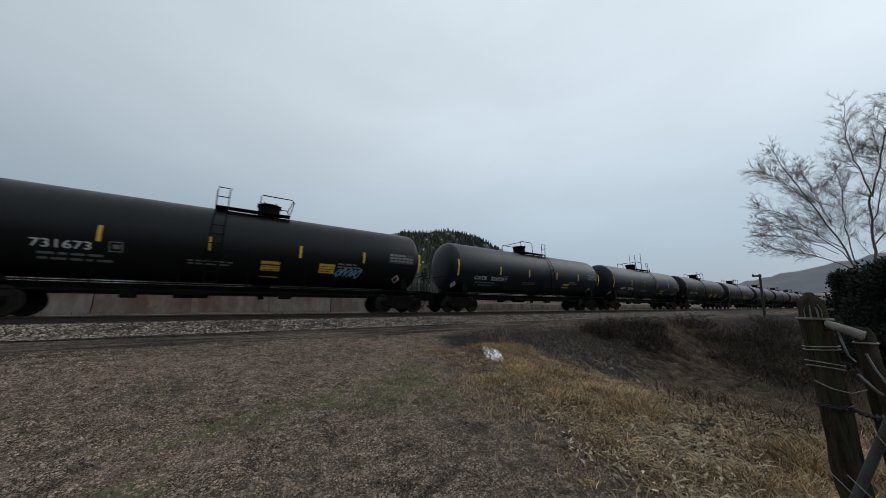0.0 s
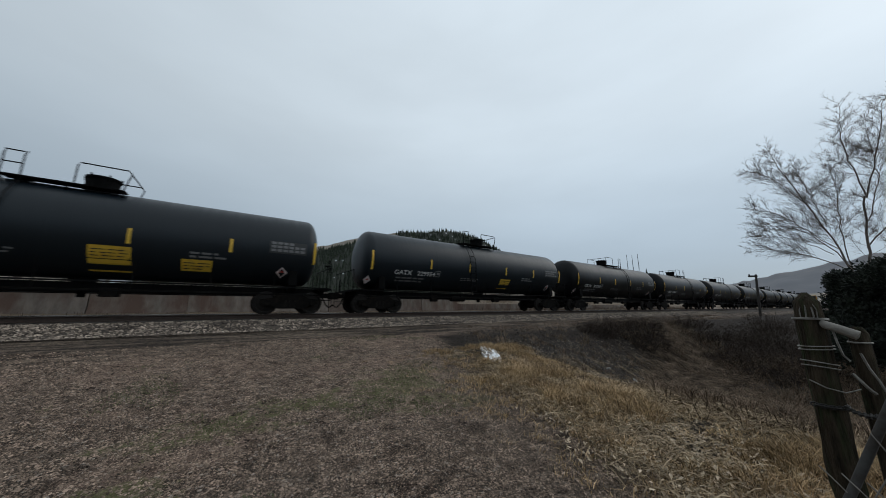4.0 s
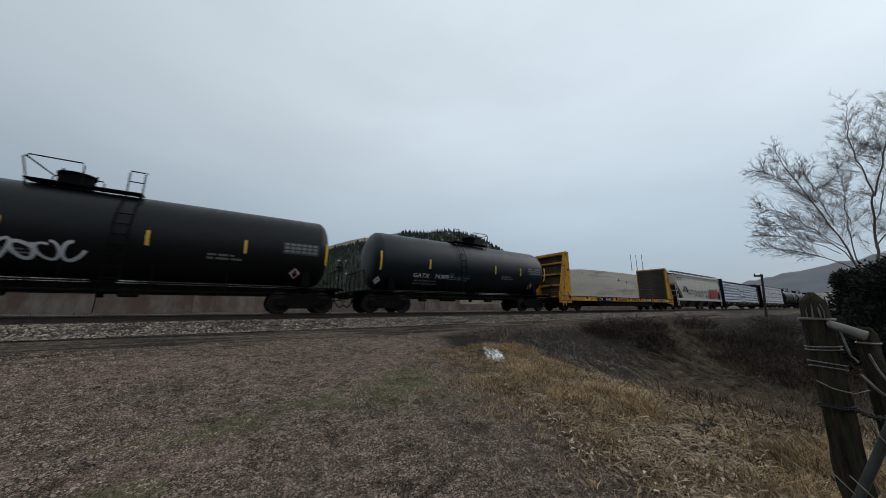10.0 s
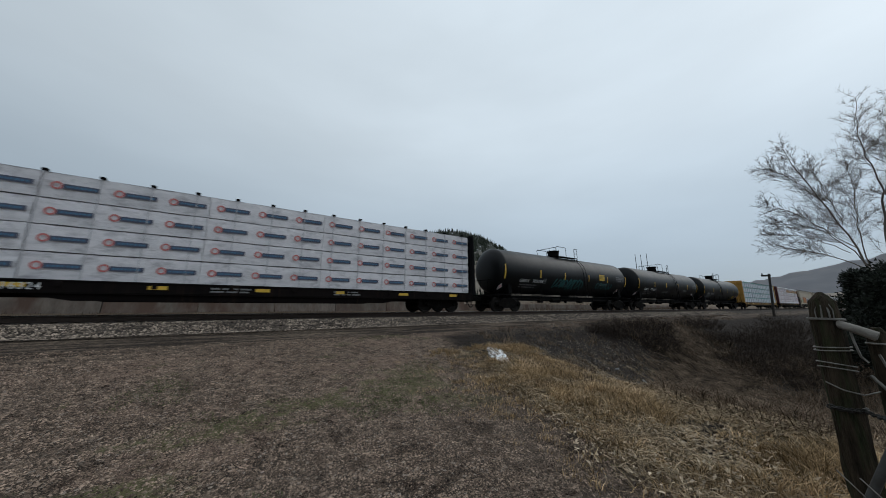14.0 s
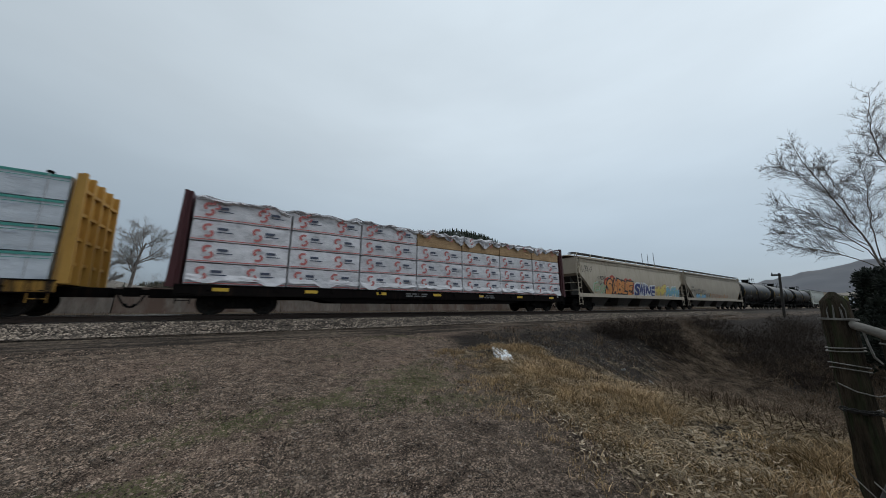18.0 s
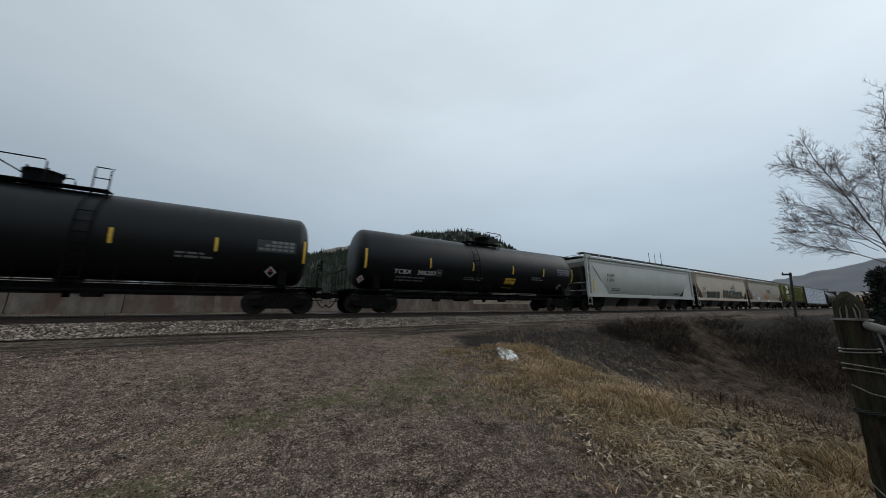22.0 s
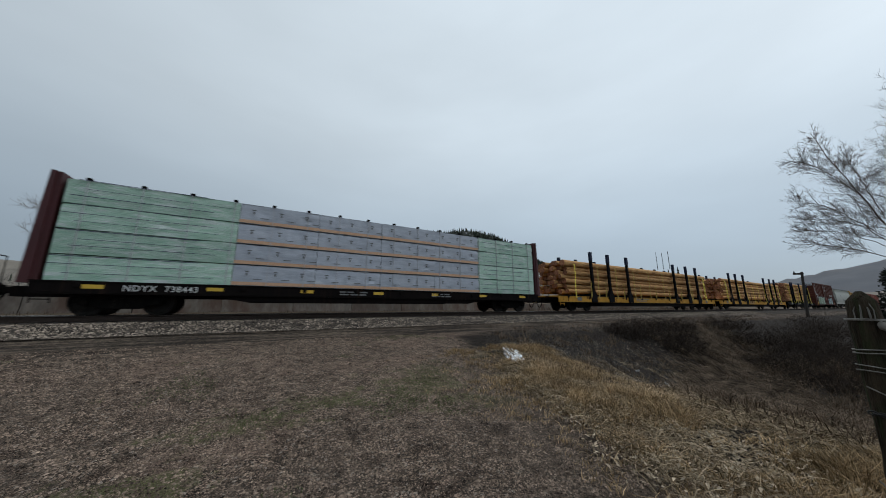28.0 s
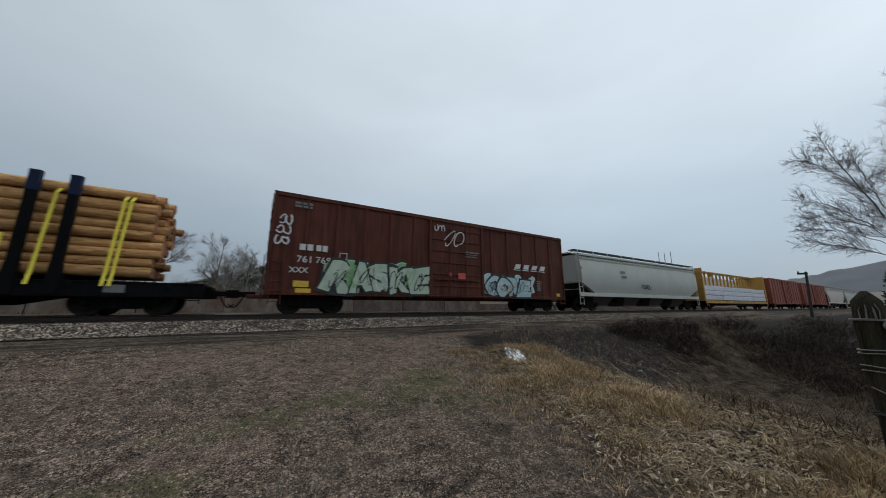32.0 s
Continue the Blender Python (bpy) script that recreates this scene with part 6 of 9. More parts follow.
TANKS = {
    0: (TANK_BLACK, ("731673", -5.55, 2.3, 0.44), ((0.4, 1.52, 0.68, 0.62), (2.65, 1.8, 0.66, 0.4)), (("scrawl", 3.4, 1.62, 1.15, 0.5, SP_SKY, 3, 5, 0.05),), False),
    1: (TANK_GREEN, ("GATX 226920", -6.3, 2.2, 0.385), ((2.75, 1.75, 0.8, 0.32),), (), True),
    2: (TANK_GREEN, ("GATX 226796", -6.3, 2.2, 0.385), ((2.75, 1.75, 0.8, 0.32),), (), True),
    3: (TANK_BLACK, ("CTCX 300596", -6.3, 2.2, 0.385), ((1.5, 1.5, 0.8, 0.6), (3.6, 1.7, 0.9, 0.4)), (), False),
    4: (TANK_GREEN, ("GATX 228100", -6.1, 1.95, 0.35), ((1.2, 1.45, 1.0, 0.8), (3.2, 1.6, 0.9, 0.4)), (), False),
    5: (TANK_GREEN, ("GATX 224118", -6.3, 2.2, 0.385), ((0.9, 1.45, 1.0, 0.8), (3.2, 1.6, 0.9, 0.4)), (), False),
    6: (TANK_GREEN, ("GATX 229954", -6.3, 2.2, 0.385), ((1.4, 1.5, 0.9, 0.6),), (), False),
    7: (TANK_BLACK, ("CRDX 300066", -6.3, 2.2, 0.385), (), (), True),
    8: (TANK_BLACK, ("CRDX 300053", -6.3, 2.2, 0.385), (), (), True),
    9: (TANK_BLACK, ("CRDX 300128", -6.3, 2.2, 0.385), ((2.6, 1.5, 1.0, 0.35),), (), True),
    10: (TANK_BLACK, ("CRDX 300118", -6.3, 2.2, 0.385), (), (), True),
    11: (TANK_BLACK, ("WFRX 160266", -6.3, 2.2, 0.385), (), (), True),
    12: (TANK_GREEN, ("GATX 223112", -6.3, 2.2, 0.385), ((1.1, 1.42, 1.05, 0.5),), (), False),
    13: (TANK_BLACK, ("CRDX 300079", -6.3, 2.2, 0.385), (), (("scrawl", -2.5, 1.55, 2.9, 0.85, SP_WHITE, 9, 6, 0.09),), True),
    14: (TANK_GREEN, ("GATX 34309", -4.4, 2.1, 0.385), (), (("scrawl", -1.4, 1.75, 0.8, 0.4, SP_TEAL, 19, 4, 0.03),), False),
    19: (TANK_BLACK, ("GBRX 703184", -6.3, 2.2, 0.385), ((3.4, 2.5, 0.8, 0.5),), (("scrawl", -2.6, 1.6, 3.6, 0.9, SP_TEAL, 29, 9, 0.1), ("scrawl", 3.0, 1.7, 2.4, 0.7, SP_TEAL, 31, 6, 0.09)), True),
    20: (TANK_BLACK, ("GBRX 703120", -6.3, 2.2, 0.385), (), (), True),
    21: (TANK_BLACK, ("CBTX 731100", -6.3, 2.2, 0.385), ((4.8, 1.4, 0.9, 0.5),), (), False),
    26: (TANK_BLACK, ("CBTX 737904", -6.3, 2.2, 0.385), (), (("scrawl", -2.0, 1.5, 1.2, 0.3, SP_WHITE, 41, 3, 0.03),), False),
    27: (TANK_BLACK, ("TCBX 305115", -6.3, 2.35, 0.4), (), (), True),
    28: (TANK_BLACK, ("TCBX 306307", -6.3, 2.2, 0.385), ((1.3, 1.5, 0.9, 0.6),), (), False),
    34: (TANK_GREEN, ("63940", -4.6, 2.2, 0.385), ((0.8, 2.0, 0.9, 0.5), (2.2, 2.0, 1.0, 0.5)), (("scrawl", -1.4, 1.6, 2.2, 0.7, SP_WHITE, 43, 4, 0.05),), True),
}
for k, (mat, marks, panels, tags, flip) in TANKS.items():
    ln = long_of(k)
    short = ln < 16
    st = tuple(s for s in STRIPES if not short or s[0] != -0.165)
    place(k, tank_car(ln, mat, marks, st, panels, tags, flip=flip,
                      label="dark greenish-black tank car with yellow reflective stripes" if mat is TANK_GREEN else ""))


def stencil_rows(parent, skin, x, z, wide, seed, ink=DARK_STENCIL):
    bars(parent, skin, small_print(x, z, wide, 2, 0.07, 0.06, seed), ink, "weight_stencil")


place(15, bulkhead_flat(long_of(15)))

c, s, e = hopper_car(long_of(16), HOPPER_WHITE, [], slope_z=3.1, slope_run=1.9, label="dusty white covered hopper with graffiti along its foot")
scrawl(c, s, -e + 3.2, 1.7, 2.2, 0.9, SP_BLACK, 5, 6, 0.08)
scrawl(c, s, -e + 5.6, 1.5, 3.2, 1.0, SP_BLACK, 6, 6, 0.07)
scrawl(c, s, -e + 0.5, 3.4, 1.6, 0.6, SP_BLACK, 67, 5, 0.06)
bars(c, s, [(-e + 1.98, 2.5, 1.1, 0.3), (-e + 1.75, 2.1, 1.7, 0.34)], BLACK, "data_panel", "black lettering patch", 0.02)
lettering(c, s, "STRX", -e + 2.0, 2.53, 0.34, STENCIL, "car_number", 1.0, "white stencilled car number", 0.035)
lettering(c, s, "525234", -e + 1.8, 2.13, 0.38, STENCIL, "car_number", 1.0, "white stencilled car number", 0.035)
bars(c, s, [(-e + 1.25, 1.4, 0.12, 0.9)], FLAT_YELLOW, "reflective_stripe", "", 0.03)
bubble(c, s, 2.95, 1.25, 3.5, 1.55, 4, SP_RED, SP_BLACK, None, 8, "round red graffiti letters with black outlines")
scrawl(c, s, 2.5, 2.25, 0.8, 0.5, SP_SKY, 88, 3, 0.09)
scrawl(c, s, 1.55, 1.4, 1.3, 0.5, SP_BLACK, 89, 6, 0.06)
bars(c, s, [(6.75, 1.45, 0.13, 0.95)], FLAT_YELLOW, "reflective_stripe", "", 0.03)
lettering(c, s, "PSYC", 0.95, 2.0, 0.62, SP_BLACK, "graffiti_tag", 0.95, "black spray-painted tag", 0.03)
place(16, c)


def wrap_lines(ob, wx, rh, c, r, rnd):
    if rnd.random() < 0.3:
        bars(ob, Side(-0.632), [(rnd.uniform(0.1, 0.8) * wx, rh * 0.4, 0.3, 0.06)], PANEL_GREY, "printed_mark", "", 0.05)


def logo_row(ob, wx, rh, c, r, rnd):
    n = max(2, round(wx / 1.55))
    for i in range(n):
        x = wx * (i + 0.25) / n
        ring_print(ob, x, rh * 0.5, 0.135, INK_RED, 9, 0.6)
        bars(ob, Side(-0.632), [(x + 0.13, rh * 0.5 - 0.085, 0.82, 0.16)], INK, "printed_mark", "", 0.012)
        bars(ob, Side(-0.632), [(x + 0.2 + 0.1 * k, rh * 0.5 - 0.035, 0.065, 0.06) for k in range(7)], INK_BLUE, "printed_mark", "", 0.018)


def big_curl(ob, wx, rh, c, r, rnd):
    n = max(1, round(wx / 1.5))
    V, F = [], []
    for i in range(n):
        x = wx * (i + 0.3 + rnd.uniform(-0.06, 0.06)) / n
        q, g = curl(x, rh * 0.5, 1.0)
        F += [tuple(k + len(V) for k in t) for t in g]
        V += q
        bars(ob, Side(-0.632), [(x + 0.28, rh * 0.55, 0.34, 0.10), (x + 0.28, rh * 0.42, 0.5, 0.04)], INK, "printed_mark", "", 0.03)
    paint(ob, Side(-0.632), "printed_mark", V, F, INK_RED, "", 0.03)
    bars(ob, Side(-0.63), [(0.02, 0.03, wx - 0.04, 0.035)], INK_RED, "printed_line", "", 0.02)


def teal_line(ob, wx, rh, c, r, rnd):
    bars(ob, Side(-0.63), [(0.0, rh - 0.10, wx, 0.085), (0.0, rh - 0.2, wx, 0.02)], WRAP_TEAL, "printed_band", "", 0.016)
    bars(ob, Side(-0.632), [(wx * u, rh * 0.62, 0.45, 0.035) for u in (0.15, 0.55)], WRAP_BLUE, "printed_mark", "", 0.03)


def small_rings(ob, wx, rh, c, r, rnd):
    n = max(2, round(wx / 1.2))
    for i in range(n):
        ring_print(ob, wx * (i + 0.4) / n, rh * 0.5, 0.1, INK_BLUE)
        bars(ob, Side(-0.632), [(wx * (i + 0.4) / n + 0.2, rh * 0.45, 0.3, 0.08)], PANEL_GREY, "printed_mark")


def blue_bundle(ob, wx, rh, c, r, rnd):
    if c in (0, 5):
        k = 3
        # thin dark lines across the mint wraps at uneven heights
        bars(ob, Side(-0.63), [(rnd.uniform(0, 0.12) * wx, rh * (i + 0.9 + rnd.uniform(-0.1, 0.1)) / k, wx * rnd.uniform(0.7, 0.88), rnd.uniform(0.012, 0.028)) for i in range(k)], INK, "sheet_seam", "", 0.03)
        return
    bars(ob, Side(-0.63), [(0.0, 0.02, wx, 0.13)], ORANGE_BAND, "printed_band", "", 0.016)
    n = max(2, round(wx / 1.1))
    for i in range(n):
        x = wx * (i + 0.4) / n
        bars(ob, Side(-0.632), [(x, rh * 0.66, 0.14, 0.05), (x + 0.03, rh * 0.5, 0.07, 0.1), (x + 0.3, rh * 0.3, 0.3, 0.03)], PANEL_GREY, "printed_mark", "", 0.04)


def white_pack(ob, wx, rh, c, r, rnd):
    if c == 2:
        bars(ob, Side(-0.632), [(0.05, 0.02, wx - 0.1, 0.14)], INK, "printed_band", "", 0.05)
        bars(ob, Side(-0.632), [(wx * u + 0.05, rh * v, w, 0.05) for u in (0.1, 0.55) for v, w in ((0.55, 0.3), (0.68, 0.5), (0.42, 0.2))] + [(wx * 0.42, rh * 0.5, 0.12, 0.12)], INK, "printed_mark", "", 0.06)
        return
    # broken dark bars along the foot stand for shaded gaps and wrinkles
    u = rnd.uniform(0.0, 0.3)
    rows_ = []
    while u < wx - 0.3:
        w = min(rnd.uniform(0.3, 1.4), wx - u - 0.05)
        rows_.append((u, rnd.uniform(0.0, 0.03), w, rnd.uniform(0.02, 0.06)))
        u += w + rnd.uniform(0.05, 0.6)
    bars(ob, Side(-0.632), rows_, INK, "sheet_seam", "", 0.09)
    if rnd.random() < 0.4:
        bars(ob, Side(-0.632), [(rnd.uniform(0.05, 0.5) * wx, rh * 0.92, rnd.uniform(0.6, 1.6), 0.018)], INK_RED, "printed_line", "", 0.06)


car, e = centerbeam(long_of(17), BEAM_BLUE, "dark blue centerbeam car with crumpled white wrapped lumber", (7, 7, 3, 7, 7), (4.16, 5.1, 2.4, 4.85, 4.4), WRAP_WHITE, "2143", white_pack, 0.36, droop=(0.0, 0.05, 0.38, 0.02, 0.1), seed=1, crumple=0.075, slot=0.085, gap=0.05)
place(17, car)
car, e = centerbeam(long_of(18), BEAM_BLACK, "black centerbeam car with neat white printed lumber wraps", 4, (1, 1, 1, 1, 1), WRAP_PALE, "816324", logo_row, 0.02, seed=2, ties=17)
place(18, car)
car, e = centerbeam(long_of(22), BEAM_ORANGE, "orange-yellow centerbeam car with white and teal lumber wraps", 4, (1, 1, 0.9, 1, 1, 1.1, 0.9, 1), WRAP_SMOOTH, "TTZX   857  476", teal_line, 0.05, seed=3, deck=SILL_ORANGE, crumple=0.03, mark_x=2.6, ties=19)
place(22, car)
car, e = centerbeam(long_of(23), BEAM_MAROON, "maroon centerbeam car with torn wraps printed in red", 4, (3.4, 3.1, 3.1, 3.05, 3.05, 3.1, 2.9), WRAP_PALE, "", big_curl, 0.12, droop=0.0, seed=4, torn=True, crumple=0.04, gap=0.07)
place(23, car)

c, s, e = hopper_car(long_of(24), HOPPER_CREAM, [("CRDX", 2.45, 2.55, 0.42), ("15547", 2.4, 2.08, 0.42)], slope_z=2.95, slope_run=1.9, label="cream covered hopper with bright graffiti along its foot")
scrawl(c, s, -e + 0.35, 3.0, 1.4, 0.7, SP_BLACK, 15, 5, 0.035)
bars(c, s, [(-e + 2.05, 1.45, 0.16, 0.95)], FLAT_YELLOW, "reflective_stripe")
graffiti(c, s, -e + 1.9, 1.42, 2.2, 0.75, 3, HOPPER_CREAM, SP_GREEN, SP_PALE, 10, "green outlined graffiti")
graffiti(c, s, -e + 3.5, 1.3, 4.6, 1.35, 6, SP_ORANGE, SP_RED, SP_RED, 77, "red graffiti cloud")
word(c, Side(bend=s.bend, lift=0.03), "SABLE", -e + 3.7, 1.32, 4.2, 1.25, SP_ORANGE, SP_BLACK, 11, "orange and red graffiti letters")
word(c, s, "SWINE", -e + 8.4, 1.34, 3.9, 1.05, SP_NAVY, SP_WHITE, 12, "navy graffiti letters with white outlines")
graffiti(c, s, -e + 12.4, 1.35, 2.6, 1.15, 3, SP_YELLOW, SP_RUST, None, 13, "yellow graffiti letters")
graffiti(c, s, -e + 15.0, 1.3, 3.0, 1.05, 5, SP_SKY, SP_GREEN, SP_WHITE, 14, "light blue graffiti letters")
place(24, c)
c, s, e = hopper_car(long_of(25), HOPPER_DRAB, [("TILX", 1.15, 2.5, 0.35), ("637092", 1.1, 2.07, 0.35)], slope_z=2.95, slope_run=1.9, label="cream covered hopper with faded graffiti")
scrawl(c, s, -e + 2.45, 1.42, 1.3, 0.4, SP_SKY, 21, 7, 0.16)
scrawl(c, s, -e + 3.95, 1.4, 1.4, 0.42, SP_SKY, 27, 7, 0.18)
scrawl(c, s, -e + 3.6, 1.5, 0.5, 0.5, SP_YELLOW, 28, 3, 0.09)
scrawl(c, s, -e + 1.9, 1.55, 3.6, 1.0, SP_BLACK, 24, 10, 0.045)
scrawl(c, s, -e + 5.3, 1.45, 1.7, 0.6, SP_BLACK, 23, 5, 0.04)
scrawl(c, s, -e + 7.4, 1.42, 6.0, 0.55, SP_RUST, 22, 17, 0.045)
bars(c, s, [(-e + 6.8, 1.5, 0.13, 0.5), (-e + 11.9, 1.5, 0.13, 0.5), (e - 1.7, 1.5, 0.13, 0.6)], FLAT_YELLOW, "reflective_stripe", "", 0.03)
place(25, c)
c, s, e = hopper_car(long_of(29), HOPPER_GREY, [("ADMX", 2.15, 2.78, 0.36), ("51345", 2.1, 2.38, 0.38)], slope_z=3.95, slope_run=2.2, end_post=True, end_in=1.1, bulge=0.16, tuck=0.3, label="clean pale grey covered hopper")
bars(c, s, [(-e + 5.0 + 6.3 * i, 1.5, 0.2, 0.14) for i in range(2)], YELLOW, "reflective_stripe")
stencil_rows(c, s, -e + 3.0, 1.78, 1.5, 3)
stencil_rows(c, s, e - 4.0, 1.7, 1.6, 4)
bars(c, Side(-1.5), [(-e + 0.2, 1.5, 0.18, 0.95)], YELLOW, "reflective_stripe", "yellow reflective stripe", 0.03)
place(29, c)
c, s, e = hopper_car(long_of(30), HOPPER_TAN, [("SDPX", 1.45, 2.3, 0.36), ("96039", 1.45, 1.78, 0.36)], slope_z=2.95, slope_run=1.5, label="rust-stained tan covered hopper with green graffiti")
bars(c, s, [(-e + 1.4, 1.4, 1.05, 0.32), (4.15, 1.4, 0.55, 0.12)], STENCIL, "data_panel", "white patch panel", 0.012)
bars(c, s, small_print(-e + 1.5, 1.58, 0.85, 2, 0.06, 0.06, 31), DARK_STENCIL, "weight_stencil", "", 0.02)
bubble(c, s, -e + 2.6, 1.36, 3.6, 0.8, 4, SP_DEEP, SP_BLACK, None, 39, "dark green graffiti letters")
bubble(c, s, -0.6, 1.36, 6.5, 1.05, 7, SP_DEEP, SP_BLACK, SP_CREAM, 33, "dark green graffiti letters with pale rims")
bars(c, Side(-1.56), [(-e + 1.15, 1.42, 0.12, 0.8), (-3.4, 1.42, 0.12, 0.55), (-1.75, 1.42, 0.12, 0.55), (0.25, 1.42, 0.13, 0.55), (2.05, 1.42, 0.13, 0.55), (3.65, 1.42, 0.13, 0.55), (e - 1.35, 1.42, 0.16, 0.8)], FLAT_YELLOW, "reflective_stripe", "yellow reflective stripe", 0.05)
bars(c, s, [(e - 2.0, 1.55, 0.55, 0.26)], BLACK, "data_panel", "small black data panel", 0.02)
bars(c, s, [(2.3, 2.86, 0.95, 0.09), (2.2, 2.62, 1.2, 0.16), (2.15, 2.36, 1.75, 0.16)], DARK_STENCIL, "owner_mark", "faded dark owner's mark", 0.012)
paint(c, s, "owner_emblem", [(3.2, 3.3), (3.5, 3.22), (3.75, 3.35), (3.6, 3.1), (3.72, 2.95), (3.95, 2.72), (3.6, 2.66), (3.42, 2.9), (3.25, 3.05)], [tuple(range(9))], SP_DEEP, "dark green leaf emblem", 0.012)
bars(c, s, [(-e + 3.95, 2.1, 0.3, 0.03), (-e + 3.95, 2.37, 0.33, 0.03), (-e + 3.95, 2.1, 0.03, 0.3), (-e + 4.25, 2.1, 0.03, 0.3)], DIM_STENCIL, "boxed_mark", "", 0.014)
for k in range(14):
    bars(c, Side(-1.55), [(-e + 1.6 + 1.12 * k, 1.19, 0.1, 0.06), (-e + 1.66 + 1.12 * k, 1.15, 0.03, 0.11)], DIM_STENCIL, "sill_stencil", "", 0.01)
place(30, c)
c, s, e = hopper_car(long_of(31), HOPPER_DRAB, [], slope_z=3.0, slope_run=1.35, bays=3, label="rusty tan covered hopper with faint graffiti")
bars(c, s, [(-e + 1.05, 1.92, 1.15, 0.72)], STENCIL, "data_panel", "white number patch", 0.012)
lettering(c, s, "WFRX", -e + 1.08, 2.33, 0.34, DARK_STENCIL, "owner_code", 1.0, "black stencilled lettering", 0.022)
lettering(c, s, "856304", -e + 1.08, 2.0, 0.33, DARK_STENCIL, "car_number", 1.0, "black stencilled car number", 0.022)
bars(c, s, small_print(-e + 1.1, 1.72, 0.85, 2, 0.06, 0.06, 23), DARK_STENCIL, "weight_stencil", "", 0.014)
bars(c, Side(-1.53), [(-e + 1.0, 1.42, 0.1, 0.9), (e - 1.55, 1.42, 0.14, 0.8), (-e + 4.9, 1.42, 0.12, 0.45), (1.2, 1.42, 0.12, 0.45)], FLAT_YELLOW, "reflective_stripe", "yellow reflective stripe", 0.05)
bars(c, s, [(e - 2.35, 1.55, 0.5, 0.26)], BLACK, "data_panel", "small black data panel", 0.02)
graffiti(c, s, -1.2, 1.45, 2.4, 0.8, 4, SP_RUST, SP_ORANGE, None, 36, "faded orange graffiti")
scrawl(c, s, 2.2, 1.5, 1.0, 2.0, SP_BLACK, 38, 2, 0.07)
scrawl(c, s, 3.6, 1.5, 2.0, 0.9, SP_BLACK, 37, 4, 0.06)
bars(c, s, small_print(0.4, 2.9, 2.0, 3, 0.16, 0.06, 21), DARK_STENCIL, "weight_stencil")
bars(c, Side(-1.5), [(-e + 3.2, 1.3, 1.2, 0.5), (-e + 8.2, 1.1, 1.0, 0.3)], STENCIL, "data_panel", "white patch panel", 0.07)
place(31, c)
c, s, e = hopper_car(long_of(32), HOPPER_GREEN, [], top=4.5, slope_z=3.35, slope_run=2.4, bays=3, ribs=17, webs=False, bulge=0.0, label="olive green ribbed covered hopper with a white emblem", sill_mat=BLACK)
sd = Side(-1.62)
EM_X, EM_Z, EM_W, EM_H = -e + 2.2, 2.78, 1.9, 1.35
for poly in (((0.20, 1.0), (0.94, 1.0), (1.0, 0.92), (1.0, 0.66), (0.93, 0.56), (0.66, 0.54), (0.46, 0.76), (0.14, 0.76)), ((0.0, 0.0), (0.88, 0.0), (0.95, 0.08), (0.95, 0.36), (0.88, 0.45), (0.60, 0.47), (0.40, 0.22), (0.06, 0.22)),
             ((0.22, 0.52), (0.38, 0.54), (0.62, 0.22), (0.46, 0.22))):
    paint(c, sd, "owner_emblem", [(EM_X + EM_W * a, EM_Z + EM_H * b) for a, b in poly], [tuple(range(len(poly)))], STENCIL, "white painted emblem", 0.004)
bars(c, sd, [(EM_X, z_, 1.95, 0.06) for z_ in (2.66, 2.3, 1.74)], STENCIL, "emblem_line", "white painted line", 0.004)
bars(c, sd, [(-e + 5.05, 2.2, 0.3, 0.03), (-e + 5.05, 2.5, 0.33, 0.03), (-e + 5.05, 2.2, 0.03, 0.3), (-e + 5.35, 2.2, 0.03, 0.33)], STENCIL, "boxed_mark", "", 0.004)
bars(c, sd, small_print(-e + 2.3, 2.12, 1.8, 2, 0.07, 0.08, 6), PANEL_GREY, "weight_stencil", "", 0.004)
bars(c, Side(-1.48), [(-e + 1.55 + 0.0, 1.5, 0.14, 0.8), (0.1, 1.42, 0.14, 0.4), (4.0, 1.42, 0.14, 0.4), (e - 2.2, 1.5, 0.14, 0.6)], YELLOW, "reflective_stripe", "yellow reflective stripe", 0.03)
bars(c, Side(-1.48), [(-e + 2.0, 1.6, 0.3, 0.15)], RED, "warning_panel", "", 0.03)
place(32, c)
car, e = centerbeam(long_of(33), BEAM_MAROON, "maroon centerbeam car with white lumber wraps printed with rings", 5, (1, 0.9, 0.9, 0.95, 0.95), WRAP_WHITE, "", small_rings, 0.05, droop=0.0, seed=6, ties=16)
place(33, car)
car, e = centerbeam(long_of(35), BEAM_MAROON, "maroon centerbeam car with mint green and blue-grey lumber wraps", 4, (4.65, 2.94, 2.9, 2.98, 2.91, 4.5), WRAP_MINT, "NDYX  738443", blue_bundle, 0.06, crumple=0.035, mark_x=2.05,
                    ties=16, mixed=(WRAP_MINT, WRAP_BLUE, WRAP_BLUE, WRAP_BLUE, WRAP_BLUE, WRAP_MINT), seed=7)
place(35, car)

